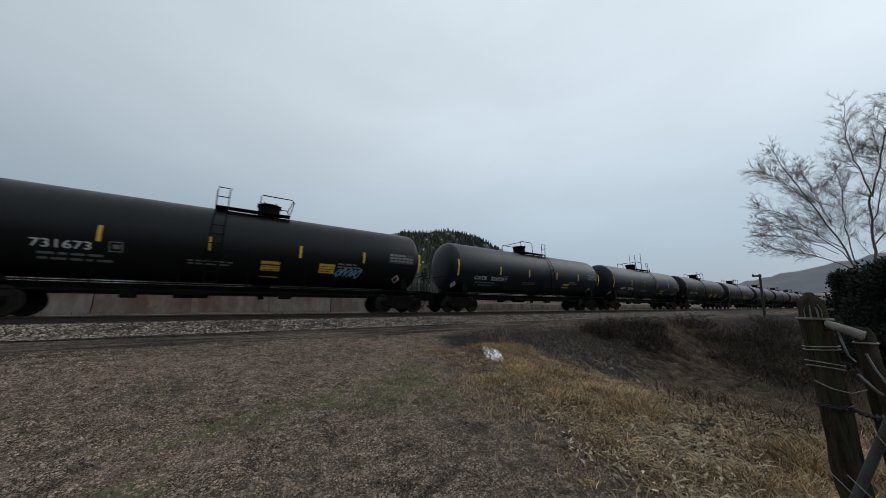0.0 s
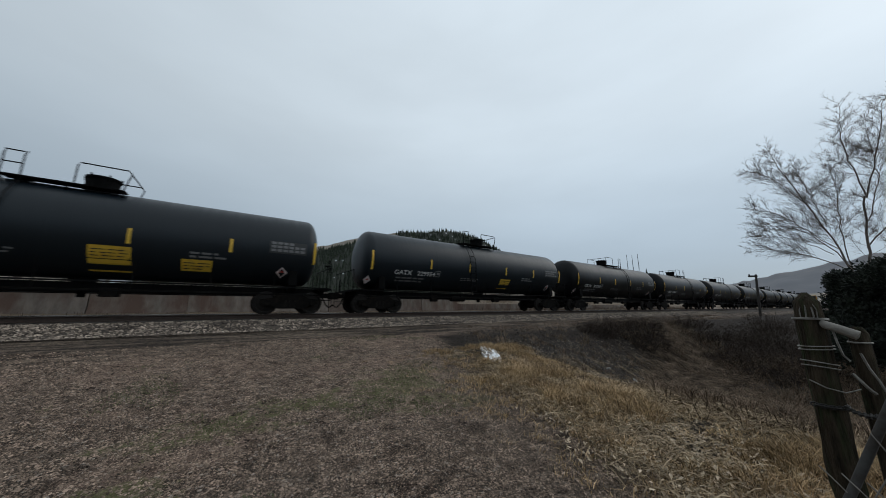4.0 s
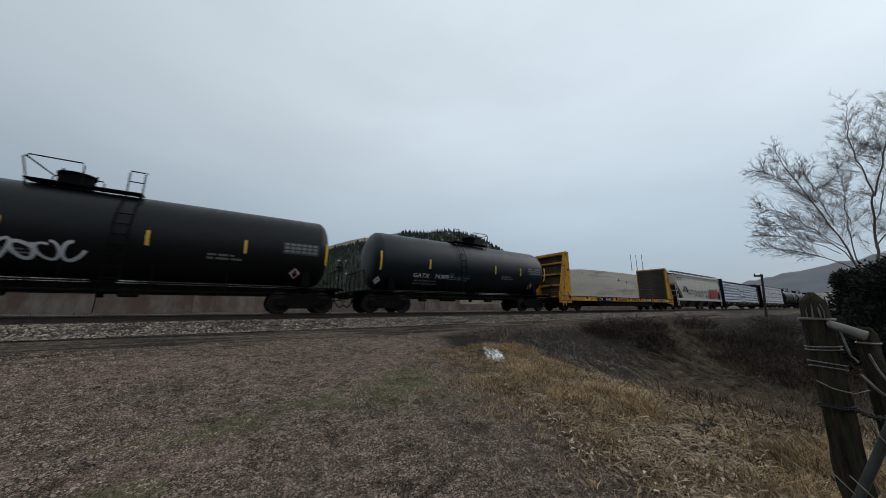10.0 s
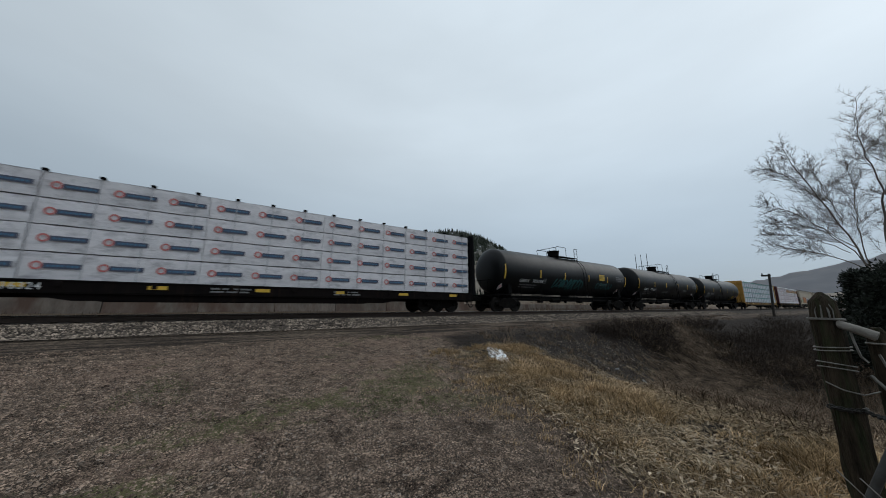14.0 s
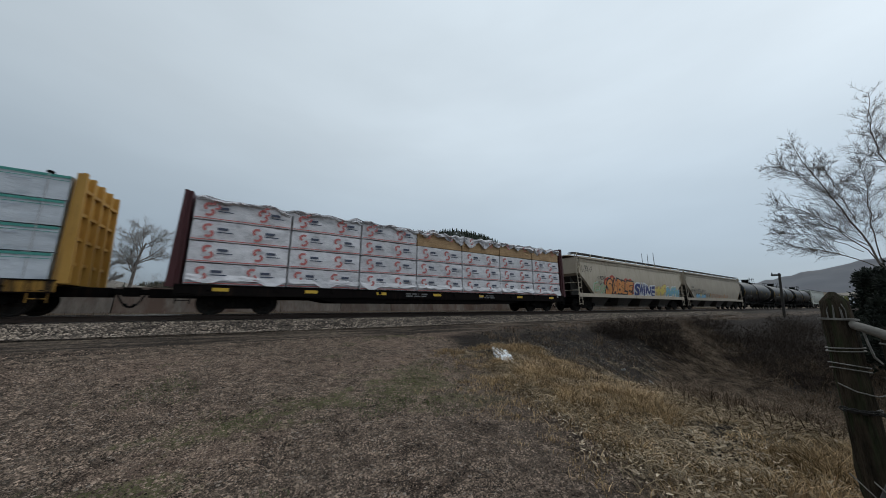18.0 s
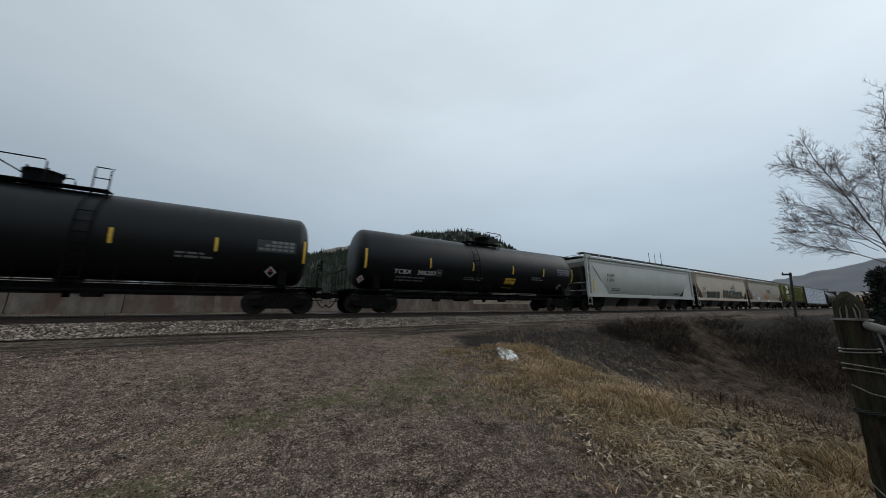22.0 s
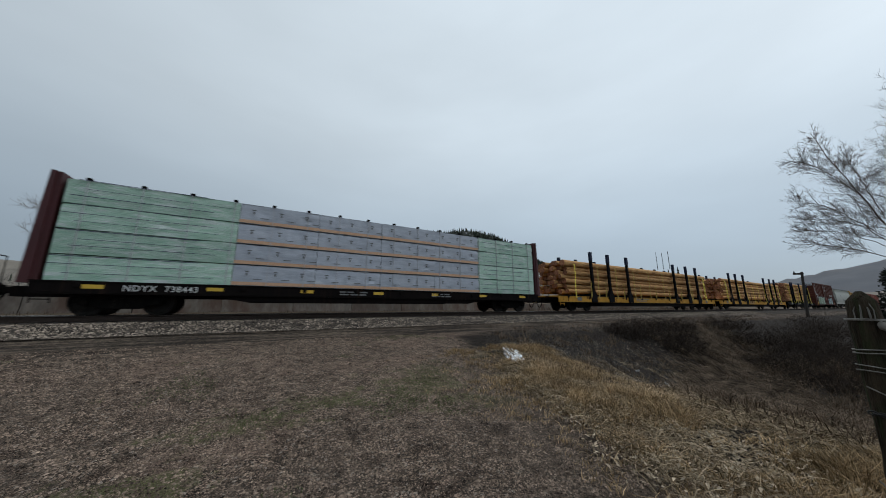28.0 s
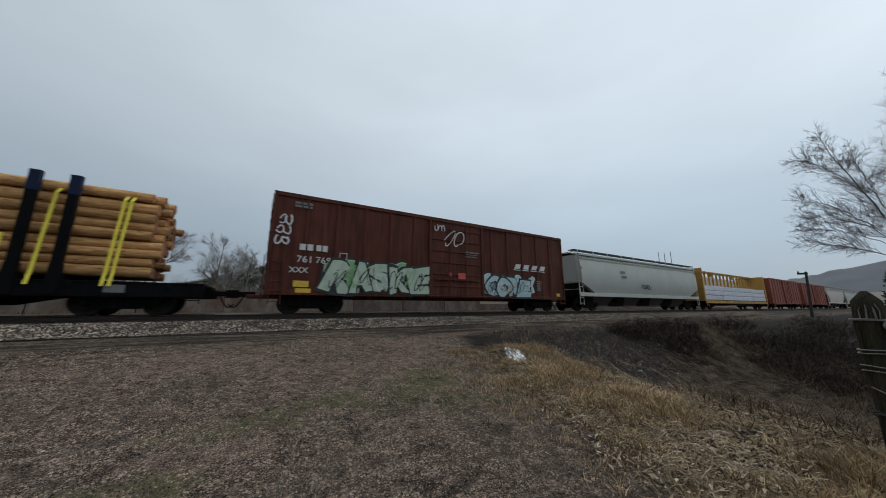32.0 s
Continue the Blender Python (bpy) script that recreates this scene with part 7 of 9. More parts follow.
place(36, log_car(long_of(36), FLAT_YELLOW, "yellow flat car stacked with long peeled logs between black stakes", (-9.4, -7.1, -4.3, 4.25, 7.1, 9.4), (-11.3, -8.4, -5.9, -3.2, -0.6, 2.0, 4.7, 7.8, 10.3, 11.35, 11.55), seed=51))
place(37, log_car(long_of(37), FLAT_YELLOW, "yellow flat car stacked with long logs under yellow straps", (-9.4, -7.1, -4.3, 4.25, 7.1, 9.4), (-10.6, -10.4, -9.0, -6.3, -3.4, -0.9, 1.4, 4.15, 6.75, 9.2, 11.35, 11.55), seed=52))
place(38, log_car(long_of(38), BEAM_BLACK, "black flat car stacked with peeled logs under yellow straps", (-5.58, -4.65, 0.05, 4.69, 5.57), (-6.95, -6.7, -5.03, -2.82, -0.52, 0.72, 2.93, 5.16, 6.75, 6.95), top=4.25, seed=53, number="BLPX   2009"))

c, e = box_car(long_of(39), BOX_BROWN, "oxide-red box car with graffiti and white stencils", door_x=(-1.7, 1.9))
s, wall, over = Side(-1.46), Side(-1.515), Side(-1.545)
lettering(c, s, "761", -8.05, 2.17, 0.40, STENCIL, "car_number", 1.1, "white stencilled car number", 0.07)
lettering(c, s, "769", -7.3, 2.17, 0.40, STENCIL, "car_number", 1.1, "white stencilled car number", 0.07)
bars(c, s, [(-7.97 + 0.3 * i, 2.7, 0.23, 0.27) for i in range(2)] + [(-7.3 + 0.26 * i, 2.7, 0.2, 0.27) for i in range(2)], STENCIL, "owner_mark", "white owner's mark", 0.07)
for i in range(4):
    paint(c, s, "owner_mark", [(4.4 + 0.75 * i, 2.68), (4.85 + 0.75 * i, 2.68), (5.0 + 0.75 * i, 2.98), (4.55 + 0.75 * i, 2.98)], [(0, 1, 2, 3)], STENCIL, "slanted white owner's mark", 0.07)
    paint(c, s, "owner_mark", [(4.3 + 0.75 * i, 2.58), (4.9 + 0.75 * i, 2.58), (4.93 + 0.75 * i, 2.63), (4.33 + 0.75 * i, 2.63)], [(0, 1, 2, 3)], STENCIL, "slanted white owner's mark", 0.07)
bars(c, s, [(-6.3, 2.42, 0.3, 0.03), (-6.3, 2.69, 0.33, 0.03), (-6.3, 2.42, 0.03, 0.3), (-6.0, 2.42, 0.03, 0.3)], STENCIL, "boxed_mark", "", 0.07)
graffiti(c, wall, -6.9, 0.88, 5.25, 1.55, 8, SP_GREEN, SP_PALE, SP_BLACK, 69, "grey-green graffiti cloud with black edges")
word(c, over, "RASKE", -6.75, 0.98, 4.95, 1.3, SP_PALE, SP_BLACK, 61, "large pale green graffiti letters with black outlines", 0.23, 1.9)
for k in range(7):
    scrawl(c, Side(-1.6), -6.7 + 0.7 * k, 0.95 + 0.12 * (k % 3), 0.6, 1.1, (SP_BLACK, SP_GREEN, SP_BLACK, SP_WHITE)[k % 4], 80 + k, 2, 0.035)
graffiti(c, wall, 1.95, 0.95, 4.1, 1.2, 7, SP_PALE_BLUE, SP_WHITE, SP_BLACK, 70, "pale blue and white graffiti cloud")
word(c, over, "CORE", 2.15, 0.95, 3.4, 1.05, SP_PALE_BLUE, SP_BLACK, 62, "pale blue graffiti letters with black outlines", 0.23, 1.9)
for k in range(5):
    scrawl(c, Side(-1.6), 2.2 + 0.75 * k, 0.95 + 0.1 * (k % 2), 0.6, 0.95, (SP_BLACK, SP_WHITE, SP_RUST)[k % 3], 90 + k, 2, 0.035)
piece("roof_end_cap", "roof_end_cap", lambda bm: prism(bm, ((-1.44, 4.62), (1.44, 4.62), (1.44, 5.06), (0.9, 5.17), (0, 5.23), (-0.9, 5.17), (-1.44, 5.06)), -e - 0.05, -e + 0.02, "x"), ROOF_ZINC, c, "galvanised end panel under the roof")
lettering(c, s, "XXX", -8.3, 1.72, 0.34, STENCIL, "graffiti_tag", 1.0, "white spray-painted crosses", 0.075)
scrawl(c, over, -8.95, 2.8, 0.55, 0.5, SP_WHITE, 63, 2, 0.06)
scrawl(c, over, -8.92, 3.25, 0.55, 0.5, SP_WHITE, 73, 2, 0.06)
scrawl(c, over, -8.85, 3.7, 0.5, 0.5, SP_WHITE, 74, 2, 0.06)
scrawl(c, Side(-1.6), -0.75, 3.45, 1.2, 1.3, SP_WHITE, 64, 2, 0.05)
scrawl(c, Side(-1.6), -1.4, 4.3, 0.6, 0.5, SP_WHITE, 65, 3, 0.035)
bars(c, s, [(-8.1, 1.12, 0.6, 0.26), (-8.0, 0.88, 0.6, 0.18), (e - 0.9, 1.0, 0.4, 0.2), (2.0, 1.05, 0.25, 0.18)], YELLOW, "warning_panel", "yellow warning panel", 0.07)
bars(c, s, small_print(0.6, 3.35, 1.0, 3, 0.07, 0.06, 9) + small_print(-8.3, 4.72, 0.7, 2, 0.1, 0.05, 10) + small_print(6.3, 1.9, 0.45, 5, 0.08, 0.06, 14), DIM_STENCIL, "service_stencil", "", 0.1)
bars(c, Side(-1.58), [(0.1, 1.75, 0.5, 0.4), (-0.5, 1.95, 0.16, 0.2)], RED, "warning_panel", "small red sticker", 0.02)
place(39, c)

c, s, e = hopper_car(long_of(40), HOPPER_GREY, [], slope_z=2.1, slope_run=1.7, bulge=0.2, webs=False, label="pale grey covered hopper with smooth sides and black tags")
bars(c, s, [(-4.6, 3.0, 0.75, 0.22), (-4.5, 2.62, 0.75, 0.22)], DIM_STENCIL, "owner_mark", "faded owner's mark", 0.03)
scrawl(c, s, -1.4, 1.75, 1.6, 0.55, SP_BLACK, 71, 5, 0.06)
place(40, c)
car, e = centerbeam(long_of(41), BEAM_ORANGE, "yellow centerbeam car with a low load of white wraps", 3, (1, 1, 1, 1), WRAP_WHITE, "", wrap_lines, 1.75, droop=0.1, seed=8, deck=BEAM_ORANGE)
place(41, car)
for k in (42, 43):
    c, e = box_car(long_of(k), BOX_RED, "plain rust-red ribbed steel box car", top=4.65, ribs=12, door_x=(-1.5, 1.5))
    place(k, c)
for k in (44, 45):
    c, s, e = hopper_car(long_of(k), HOPPER_WHITE if k == 44 else HOPPER_GREY, [], slope_z=3.3, label="dusty white covered hopper")
    place(k, c)
# ---------------------------------------------------------------- far land
def ridge_hill(name, label, mat, cx, cy, turn, span, deep, top, left, right, peak, seed, n=90, m=34, rough=0.04):
    """A long hill across the view: its crest falls off differently to either side of the peak."""
    ca, sa = math.cos(radians(turn)), math.sin(radians(turn))

    def crest(a):
        d = a - peak
        return top * math.exp(-d * d / (2 * (left if d < 0 else right) ** 2))

    def at(a, b):
        h = crest(a) * max(0.0, 1 - abs(b)) ** 0.85
        h += top * rough * noise.noise(Vector((a / 60 + seed, b * 3, seed))) * (1 - abs(b)) + 0.4 * top * rough * noise.noise(Vector((a / 17, b * 9, seed)))
        x, y = a, b * deep
        return (cx + x * ca - y * sa, cy + x * sa + y * ca, h - 3.0)

    def build(bm):
        sheet(bm, [-span + 2 * span * i / n for i in range(n + 1)], [-1 + 2 * j / m for j in range(m + 1)], at)
        bmesh.ops.recalc_face_normals(bm, faces=bm.faces[:])
    tagged(piece(name, (name, seed), build, mat, smooth=180), label, "hill", kind="structure")
    return at


wooded = ridge_hill("wooded_hill", "dark pine-covered hill with snowy clearings", FOREST_FLOOR, 281, 389, -33, 430, 190, 126, 300, 105, 0, 1)
pale = ridge_hill("pale_hill", "pale bare hillside with scattered shrubs", PALE_HILL, 330, 190, -60, 300, 110, 47, 170, 120, -30, 2)
ridge_hill("far_ridge", "distant bluish ridge under low cloud", HAZE_HILL, 2500, 150, -82, 1500, 700, 330, 900, 700, 820, 3, rough=0.06)
ridge_hill("near_slope", "brown bare slope below the distant ridge", PALE_HILL, 900, 40, -80, 420, 160, 42, 260, 200, 210, 5, rough=0.08)
bluff = ridge_hill("low_bluff", "low bare bluff with patches of snow", PALE_HILL, -170, 330, 4, 420, 120, 37, 300, 110, -20, 4)


def np_mesh(name, verts, faces, mat, label, category="", kind="stuff"):
    me = bpy.data.meshes.new(name)
    me.from_pydata(verts, [], faces)
    me.materials.append(mat)
    return tagged(new(name, me), label, category, kind=kind)


def conifers(name, label, spots, seed):
    """Ragged cones of drooping boughs on thin stems, joined: far woods."""
    rnd = random.Random(seed)
    V, F = [], []
    for x, y, z, h in spots:
        r = h * rnd.uniform(0.16, 0.24)
        tiers = 5
        for t in range(tiers):
            z0, z1 = z + h * (0.1 + 0.9 * t / tiers), z + h * (0.1 + 0.9 * (t + 1.55) / tiers)
            rr = r * (1 - t / (tiers + 0.3))
            b, k = len(V), 6
            a0 = rnd.uniform(0, 6)
            V.append((x, y, min(z1, z + h)))
            for i in range(k):
                q = rr * rnd.uniform(0.55, 1.25)
                V.append((x + q * math.cos(a0 + i * math.tau / k), y + q * math.sin(a0 + i * math.tau / k), z0 - rnd.uniform(0, 0.05) * h))
            F += [(b, b + 1 + i, b + 1 + (i + 1) % k) for i in range(k)]
    return np_mesh(name, V, F, PINE, label, "trees")


HILL_SNOW = surface("old_grey_hill_snow", (0.3, 0.31, 0.33), (0.5, 0.52, 0.55), 0.3, 0.8, 0.0, 0.0)


def forest():
    rnd = random.Random(5)
    spots = []
    # open flecks where old snow lies between the trees
    open_spots = []
    for _ in range(150):
        a, b = rnd.uniform(-150, 170), rnd.uniform(-0.9, -0.06)
        if a < 0 and rnd.random() < 0.5:
            continue
        open_spots.append((a, b, rnd.uniform(2.0, 5.0)))

    def bare(a, b):
        if b < -0.62 and a > 10 + 60 * (b + 1.0) * 2 and noise.noise(Vector((a / 20, b * 9, 3))) > -0.25:
            return True
        if -230 < a < -85 and b > -0.11 - 0.04 * noise.noise(Vector((a / 25, 1, 2))):
            return True
        for oa, ob_, r in open_spots:
            if abs(a - oa) < r and -0.085 < b - ob_ < 0.012 + r / 190:
                return True
        return False
    while len(spots) < 9500:
        a, b = rnd.uniform(-420, 300), rnd.uniform(-1.0, 0.08)
        if bare(a, b) and rnd.random() > 0.03:
            continue
        x, y, z = wooded(a, b)
        spots.append((x, y, z - 0.5, rnd.uniform(3.6, 8.0)))
    V, F = [], []

    def flake(a, b, r):
        k0 = len(V)
        V.append(tuple(Vector(wooded(a, b)) + Vector((0, 0, 0.8))))
        for i in range(9):
            q = r * rnd.uniform(0.4, 1.0)
            V.append(tuple(Vector(wooded(a + q * math.cos(i * math.tau / 9), b + q * 1.4 * math.sin(i * math.tau / 9) / 190)) + Vector((0, 0, 0.7))))
        F.extend((k0, k0 + 1 + i, k0 + 1 + (i + 1) % 9) for i in range(9))
    for a, b, r in open_spots:
        flake(a, b, r * 0.4)
    for _ in range(26):
        flake(rnd.uniform(20, 130), rnd.uniform(-0.95, -0.6), rnd.uniform(1, 2.6))
    np_mesh("hill_snow", V, F, HILL_SNOW, "small patches of old snow between the pines", "snow")
    # the bare strip along the crest and the open foot of the hill
    for nm, lab, us, vs in (("crest_clearing", "pale bare strip along the wooded crest", (-245, -80, 40), (-0.15, 0.03, 6)), ("hill_foot", "pale bare foot of the wooded hill", (0, 260, 44), (-1.0, -0.55, 14))):
        a0, a1, na = us
        b0, b1, nb = vs
        V, F = [], []
        for i in range(na + 1):
            for q in range(nb + 1):
                x, y, z = wooded(a0 + (a1 - a0) * i / na, b0 + (b1 - b0) * q / nb)
                edge = min(i, na - i, nb - q, q if nm == "crest_clearing" else 9)
                V.append((x, y, z + (0.6 if edge else -1.5)))
        F = [(i * (nb + 1) + q, (i + 1) * (nb + 1) + q, (i + 1) * (nb + 1) + q + 1, i * (nb + 1) + q + 1) for i in range(na) for q in range(nb)]
        np_mesh(nm, V, F, PALE_HILL, lab, "hillside", "structure")
    conifers("pine_forest", "dense dark pine forest on the hill", spots, 6)
    spots = []
    for _ in range(46):
        a, b = rnd.uniform(-280, 200), rnd.uniform(-0.9, 0.0)
        x, y, z = pale(a, b)
        spots.append((x, y, z - 0.3, rnd.uniform(1.5, 4.0)))
    for a, h in ((60, 9), (52, 6), (-20, 6), (-52, 7)):
        x, y, z = pale(a, 0.0)
        spots.append((x, y, z - 0.5, h))
    conifers("scattered_junipers", "scattered dark shrubs on the pale hillside", spots, 7)
    spots = []
    for _ in range(120):
        x, y, z = bluff(rnd.uniform(-300, 200), rnd.uniform(-1, -0.2))
        spots.append((x, y, z - 0.3, rnd.uniform(2.0, 5.0)))
    conifers("bluff_shrubs", "dark shrubs below the bluff", spots, 8)


forest()

# three radio masts on the pale hill
def mast(x, y, z, h):
    ob = base("radio_mast", "thin grey lattice radio mast on the hill", "mast", "masts on the hill", pose(x, y, z))

    def build(bm):
        for k in range(3):
            a = k * math.tau / 3
            tube(bm, ((0.35 * math.cos(a), 0.35 * math.sin(a), 0), (0.12 * math.cos(a), 0.12 * math.sin(a), h)), 0.12, 4)
        for i in range(int(h / 1.5)):
            tube(bm, ((0.3, 0, i * 1.5), (-0.2, 0.2, i * 1.5 + 1.5)), 0.06, 4)
    piece("mast_frame", ("mast", h), build, BLACK, ob, smooth=0)


for x, y, h in ((389, 168.5, 20), (391, 163.5, 19), (394, 158.5, 20)):
    mast(x, y, 43, h)


# ---------------------------------------------------------------- trees
def tree_mesh(seed, tall, lean=(0, 0), spread=0.6, levels=5, first=0.2, trunk=0.3, droop=0.0, kids=(3, 5), shorten=(0.5, 0.78), bias=(0, 0, 0), minimum=0.012, wiggle=0.15):
    """Two meshes of tapered bent limbs: the thick ones and the fine ones."""
    rnd = random.Random(seed)
    out = ([], []), ([], [])

    def limb(p, d, length, r, level):
        n = 5 if level < 3 else 3
        seg = 8 if level == 0 else (5 if level < 3 else 3)
        V, F = out[0] if level < 2 else out[1]
        d = d.normalized()
        pts, cur = [p.copy()], p.copy()
        for i in range(n):
            wig = Vector((rnd.gauss(0, 1), rnd.gauss(0, 1), rnd.gauss(0, 0.7))) * (0.6 * wiggle if level == 0 else wiggle)
            d = (d + wig + Vector((0, 0, 0.05 - droop * (level > 1))) + Vector(bias) * 0.05).normalized()
            cur = cur + d * (length / n)
            pts.append(cur.copy())
        last = None
        for i, q in enumerate(pts):
            rr = max(minimum * 0.5, r * (1 - 0.62 * i / n))
            dd = (pts[min(i + 1, n)] - pts[max(0, i - 1)]).normalized()
            a = dd.cross(Vector((0.31, 0.87, 0.4))).normalized()
            b = a.cross(dd)
            k0 = len(V)
            for k in range(seg):
                V.append(tuple(q + rr * (math.cos(k * math.tau / seg) * a + math.sin(k * math.tau / seg) * b)))
            if last is not None:
                F.extend((last + k, last + (k + 1) % seg, k0 + (k + 1) % seg, k0 + k) for k in range(seg))
            last = k0
        if level >= levels:
            return
        count = rnd.randint(*kids) + (2 if level >= 2 else 0)
        for c in range(count):
            u = rnd.uniform(first if level == 0 else 0.25, 1.0)
            i = min(n - 1, int(u * n))
            q = pts[i].lerp(pts[i + 1], u * n - i)
            ax = (pts[i + 1] - pts[i]).normalized()
            side = ax.cross(Vector((rnd.gauss(0, 1), rnd.gauss(0, 1), rnd.gauss(0, 1)))).normalized()
            nd = ax * (1 - spread * 0.55) + side * spread * rnd.uniform(0.7, 1.2)
            limb(q, nd, length * rnd.uniform(*shorten), max(minimum, r * (1 - 0.55 * u) * rnd.uniform(0.42, 0.62)), level + 1)

    limb(Vector((0, 0, 0)), Vector((lean[0], lean[1], 1)), tall, trunk, 0)
    return out


def bare_tree(label, x, y, z, far=False, **k):
    (v0, f0), (v1, f1) = tree_mesh(**k)
    ob = base("bare_tree", label, "tree", at=pose(x, y, z))
    t = new("trunk", raw("trunk", v0, f0, BARK, True))
    c = new("crown", raw("crown", v1, f1, FAR_TWIG if far else TWIG))
    t.parent = c.parent = ob
    c["label"] = "crown of fine leafless twigs"
    return ob


def gully_tree():
    """A many-stemmed leafless tree: long rising limbs, side branches that sweep forward, and fine twigs."""
    rnd = random.Random(7)
    tree = base("bare_tree", "tall leafless grey-brown tree with many fine twigs beside the gully", "tree", at=pose(29.5, 0.3, -2.2))
    V, F = [], []

    def rod(p, d, ln, r, bend, n=3):
        """A thin bent rod of three sides, into the joined twigs. Returns its points."""
        d = d.normalized()
        pts = [p]
        for _ in range(n):
            d = (d + Vector((rnd.gauss(0, bend), rnd.gauss(0, bend), rnd.gauss(0.03, bend)))).normalized()
            pts.append(pts[-1] + d * ln / n)
        last = None
        for i, q in enumerate(pts):
            a = d.cross(Vector((0.31, 0.87, 0.4))).normalized()
            b = a.cross(d)
            rr = r * (1 - 0.6 * i / n)
            k0 = len(V)
            V.extend(tuple(q + rr * (math.cos(k * math.tau / 3) * a + math.sin(k * math.tau / 3) * b)) for k in range(3))
            if last is not None:
                F.extend((last + k, last + (k + 1) % 3, k0 + (k + 1) % 3, k0 + k) for k in range(3))
            last = k0
        return pts

    def side(ax, spread):
        q = Vector((rnd.gauss(0, 0.8), rnd.gauss(0, 1), rnd.gauss(0.25, 0.8)))
        q = (q - ax * q.dot(ax)).normalized()
        return ax * (1 - 0.45 * spread) + q * spread

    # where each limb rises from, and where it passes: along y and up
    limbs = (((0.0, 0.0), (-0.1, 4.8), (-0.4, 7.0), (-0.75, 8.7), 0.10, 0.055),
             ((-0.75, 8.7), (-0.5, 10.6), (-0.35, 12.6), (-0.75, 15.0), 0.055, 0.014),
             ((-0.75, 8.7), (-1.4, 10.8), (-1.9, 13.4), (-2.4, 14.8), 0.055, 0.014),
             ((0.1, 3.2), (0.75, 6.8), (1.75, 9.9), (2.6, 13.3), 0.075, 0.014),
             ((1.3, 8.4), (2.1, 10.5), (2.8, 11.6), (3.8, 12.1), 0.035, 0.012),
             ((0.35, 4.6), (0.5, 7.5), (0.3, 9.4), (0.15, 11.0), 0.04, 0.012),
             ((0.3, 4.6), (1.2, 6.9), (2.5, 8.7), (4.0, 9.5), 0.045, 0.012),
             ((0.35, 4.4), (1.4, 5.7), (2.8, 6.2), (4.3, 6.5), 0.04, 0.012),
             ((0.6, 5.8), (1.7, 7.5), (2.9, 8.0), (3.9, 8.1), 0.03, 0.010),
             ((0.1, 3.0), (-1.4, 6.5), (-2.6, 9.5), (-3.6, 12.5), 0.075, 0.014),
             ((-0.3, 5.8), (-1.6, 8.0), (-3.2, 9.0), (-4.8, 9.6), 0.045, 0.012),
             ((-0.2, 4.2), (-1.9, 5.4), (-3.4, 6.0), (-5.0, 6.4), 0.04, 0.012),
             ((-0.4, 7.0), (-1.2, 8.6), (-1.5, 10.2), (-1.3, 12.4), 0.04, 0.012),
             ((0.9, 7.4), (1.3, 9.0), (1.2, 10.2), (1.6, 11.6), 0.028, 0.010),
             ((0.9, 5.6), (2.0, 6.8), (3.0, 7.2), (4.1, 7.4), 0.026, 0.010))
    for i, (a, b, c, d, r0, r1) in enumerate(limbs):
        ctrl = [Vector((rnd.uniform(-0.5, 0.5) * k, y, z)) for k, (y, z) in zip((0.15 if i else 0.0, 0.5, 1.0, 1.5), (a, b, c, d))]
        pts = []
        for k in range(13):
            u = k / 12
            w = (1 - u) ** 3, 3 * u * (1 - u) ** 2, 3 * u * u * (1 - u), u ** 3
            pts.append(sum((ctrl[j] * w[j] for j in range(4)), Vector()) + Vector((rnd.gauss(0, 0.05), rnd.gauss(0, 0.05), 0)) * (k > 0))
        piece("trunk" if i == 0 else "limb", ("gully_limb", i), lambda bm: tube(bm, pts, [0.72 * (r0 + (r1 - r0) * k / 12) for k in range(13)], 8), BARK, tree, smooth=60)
        run = (pts[-1] - pts[0]).length
        for _ in range(int(run * (2.6 if i == 0 else 9.5))):
            u = rnd.uniform(0.45 if i == 0 else 0.25, 1.0) * 11.99
            k = int(u)
            p, ax = pts[k].lerp(pts[k + 1], u - k), (pts[k + 1] - pts[k]).normalized()
            ln = rnd.uniform(0.9, 2.1) * (1.15 - 0.68 * u / 12)
            spur = rod(p, side(ax, rnd.uniform(0.5, 0.85)), ln, 0.010, 0.13, 5)
            for _k in range(int(5 + 7 * ln)):
                v = rnd.uniform(0.15, 1.0) * 4.99
                m = int(v)
                q, bx = spur[m].lerp(spur[m + 1], v - m), (spur[m + 1] - spur[m]).normalized()
                tw = rod(q, side(bx, rnd.uniform(0.45, 0.8)), ln * rnd.uniform(0.22, 0.5), 0.0056, 0.16, 3)
                if rnd.random() < 0.7:
                    rod(tw[1], side((tw[2] - tw[1]).normalized(), 0.6), ln * 0.2, 0.0045, 0.16, 2)
    crown = new("crown", raw("crown", V, F, TWIG))
    crown.parent = tree
    crown["label"] = "crown of fine leafless twigs"


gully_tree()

for sd, x, y, tall, tr in ((61, -21.3, 58, 9.3, 0.3), (62, -14.6, 60, 7.8, 0.24), (63, -8.3, 69.5, 8.2, 0.22), (64, -3.5, 70, 6.8, 0.2), (65, -36, 56, 9.5, 0.3), (66, -6.0, 66, 5.0, 0.16), (67, -0.5, 74, 5.4, 0.16), (68, -18.0, 62, 5.0, 0.16)):
    bare_tree("leafless grey tree on the far side of the line", x, y, height(x, y) - 0.2, seed=sd, tall=tall, lean=(0.1, 0), spread=0.62, levels=3, first=0.18, trunk=tr, kids=(12, 14), shorten=(0.34, 0.56), minimum=0.016, wiggle=0.1, far=True)


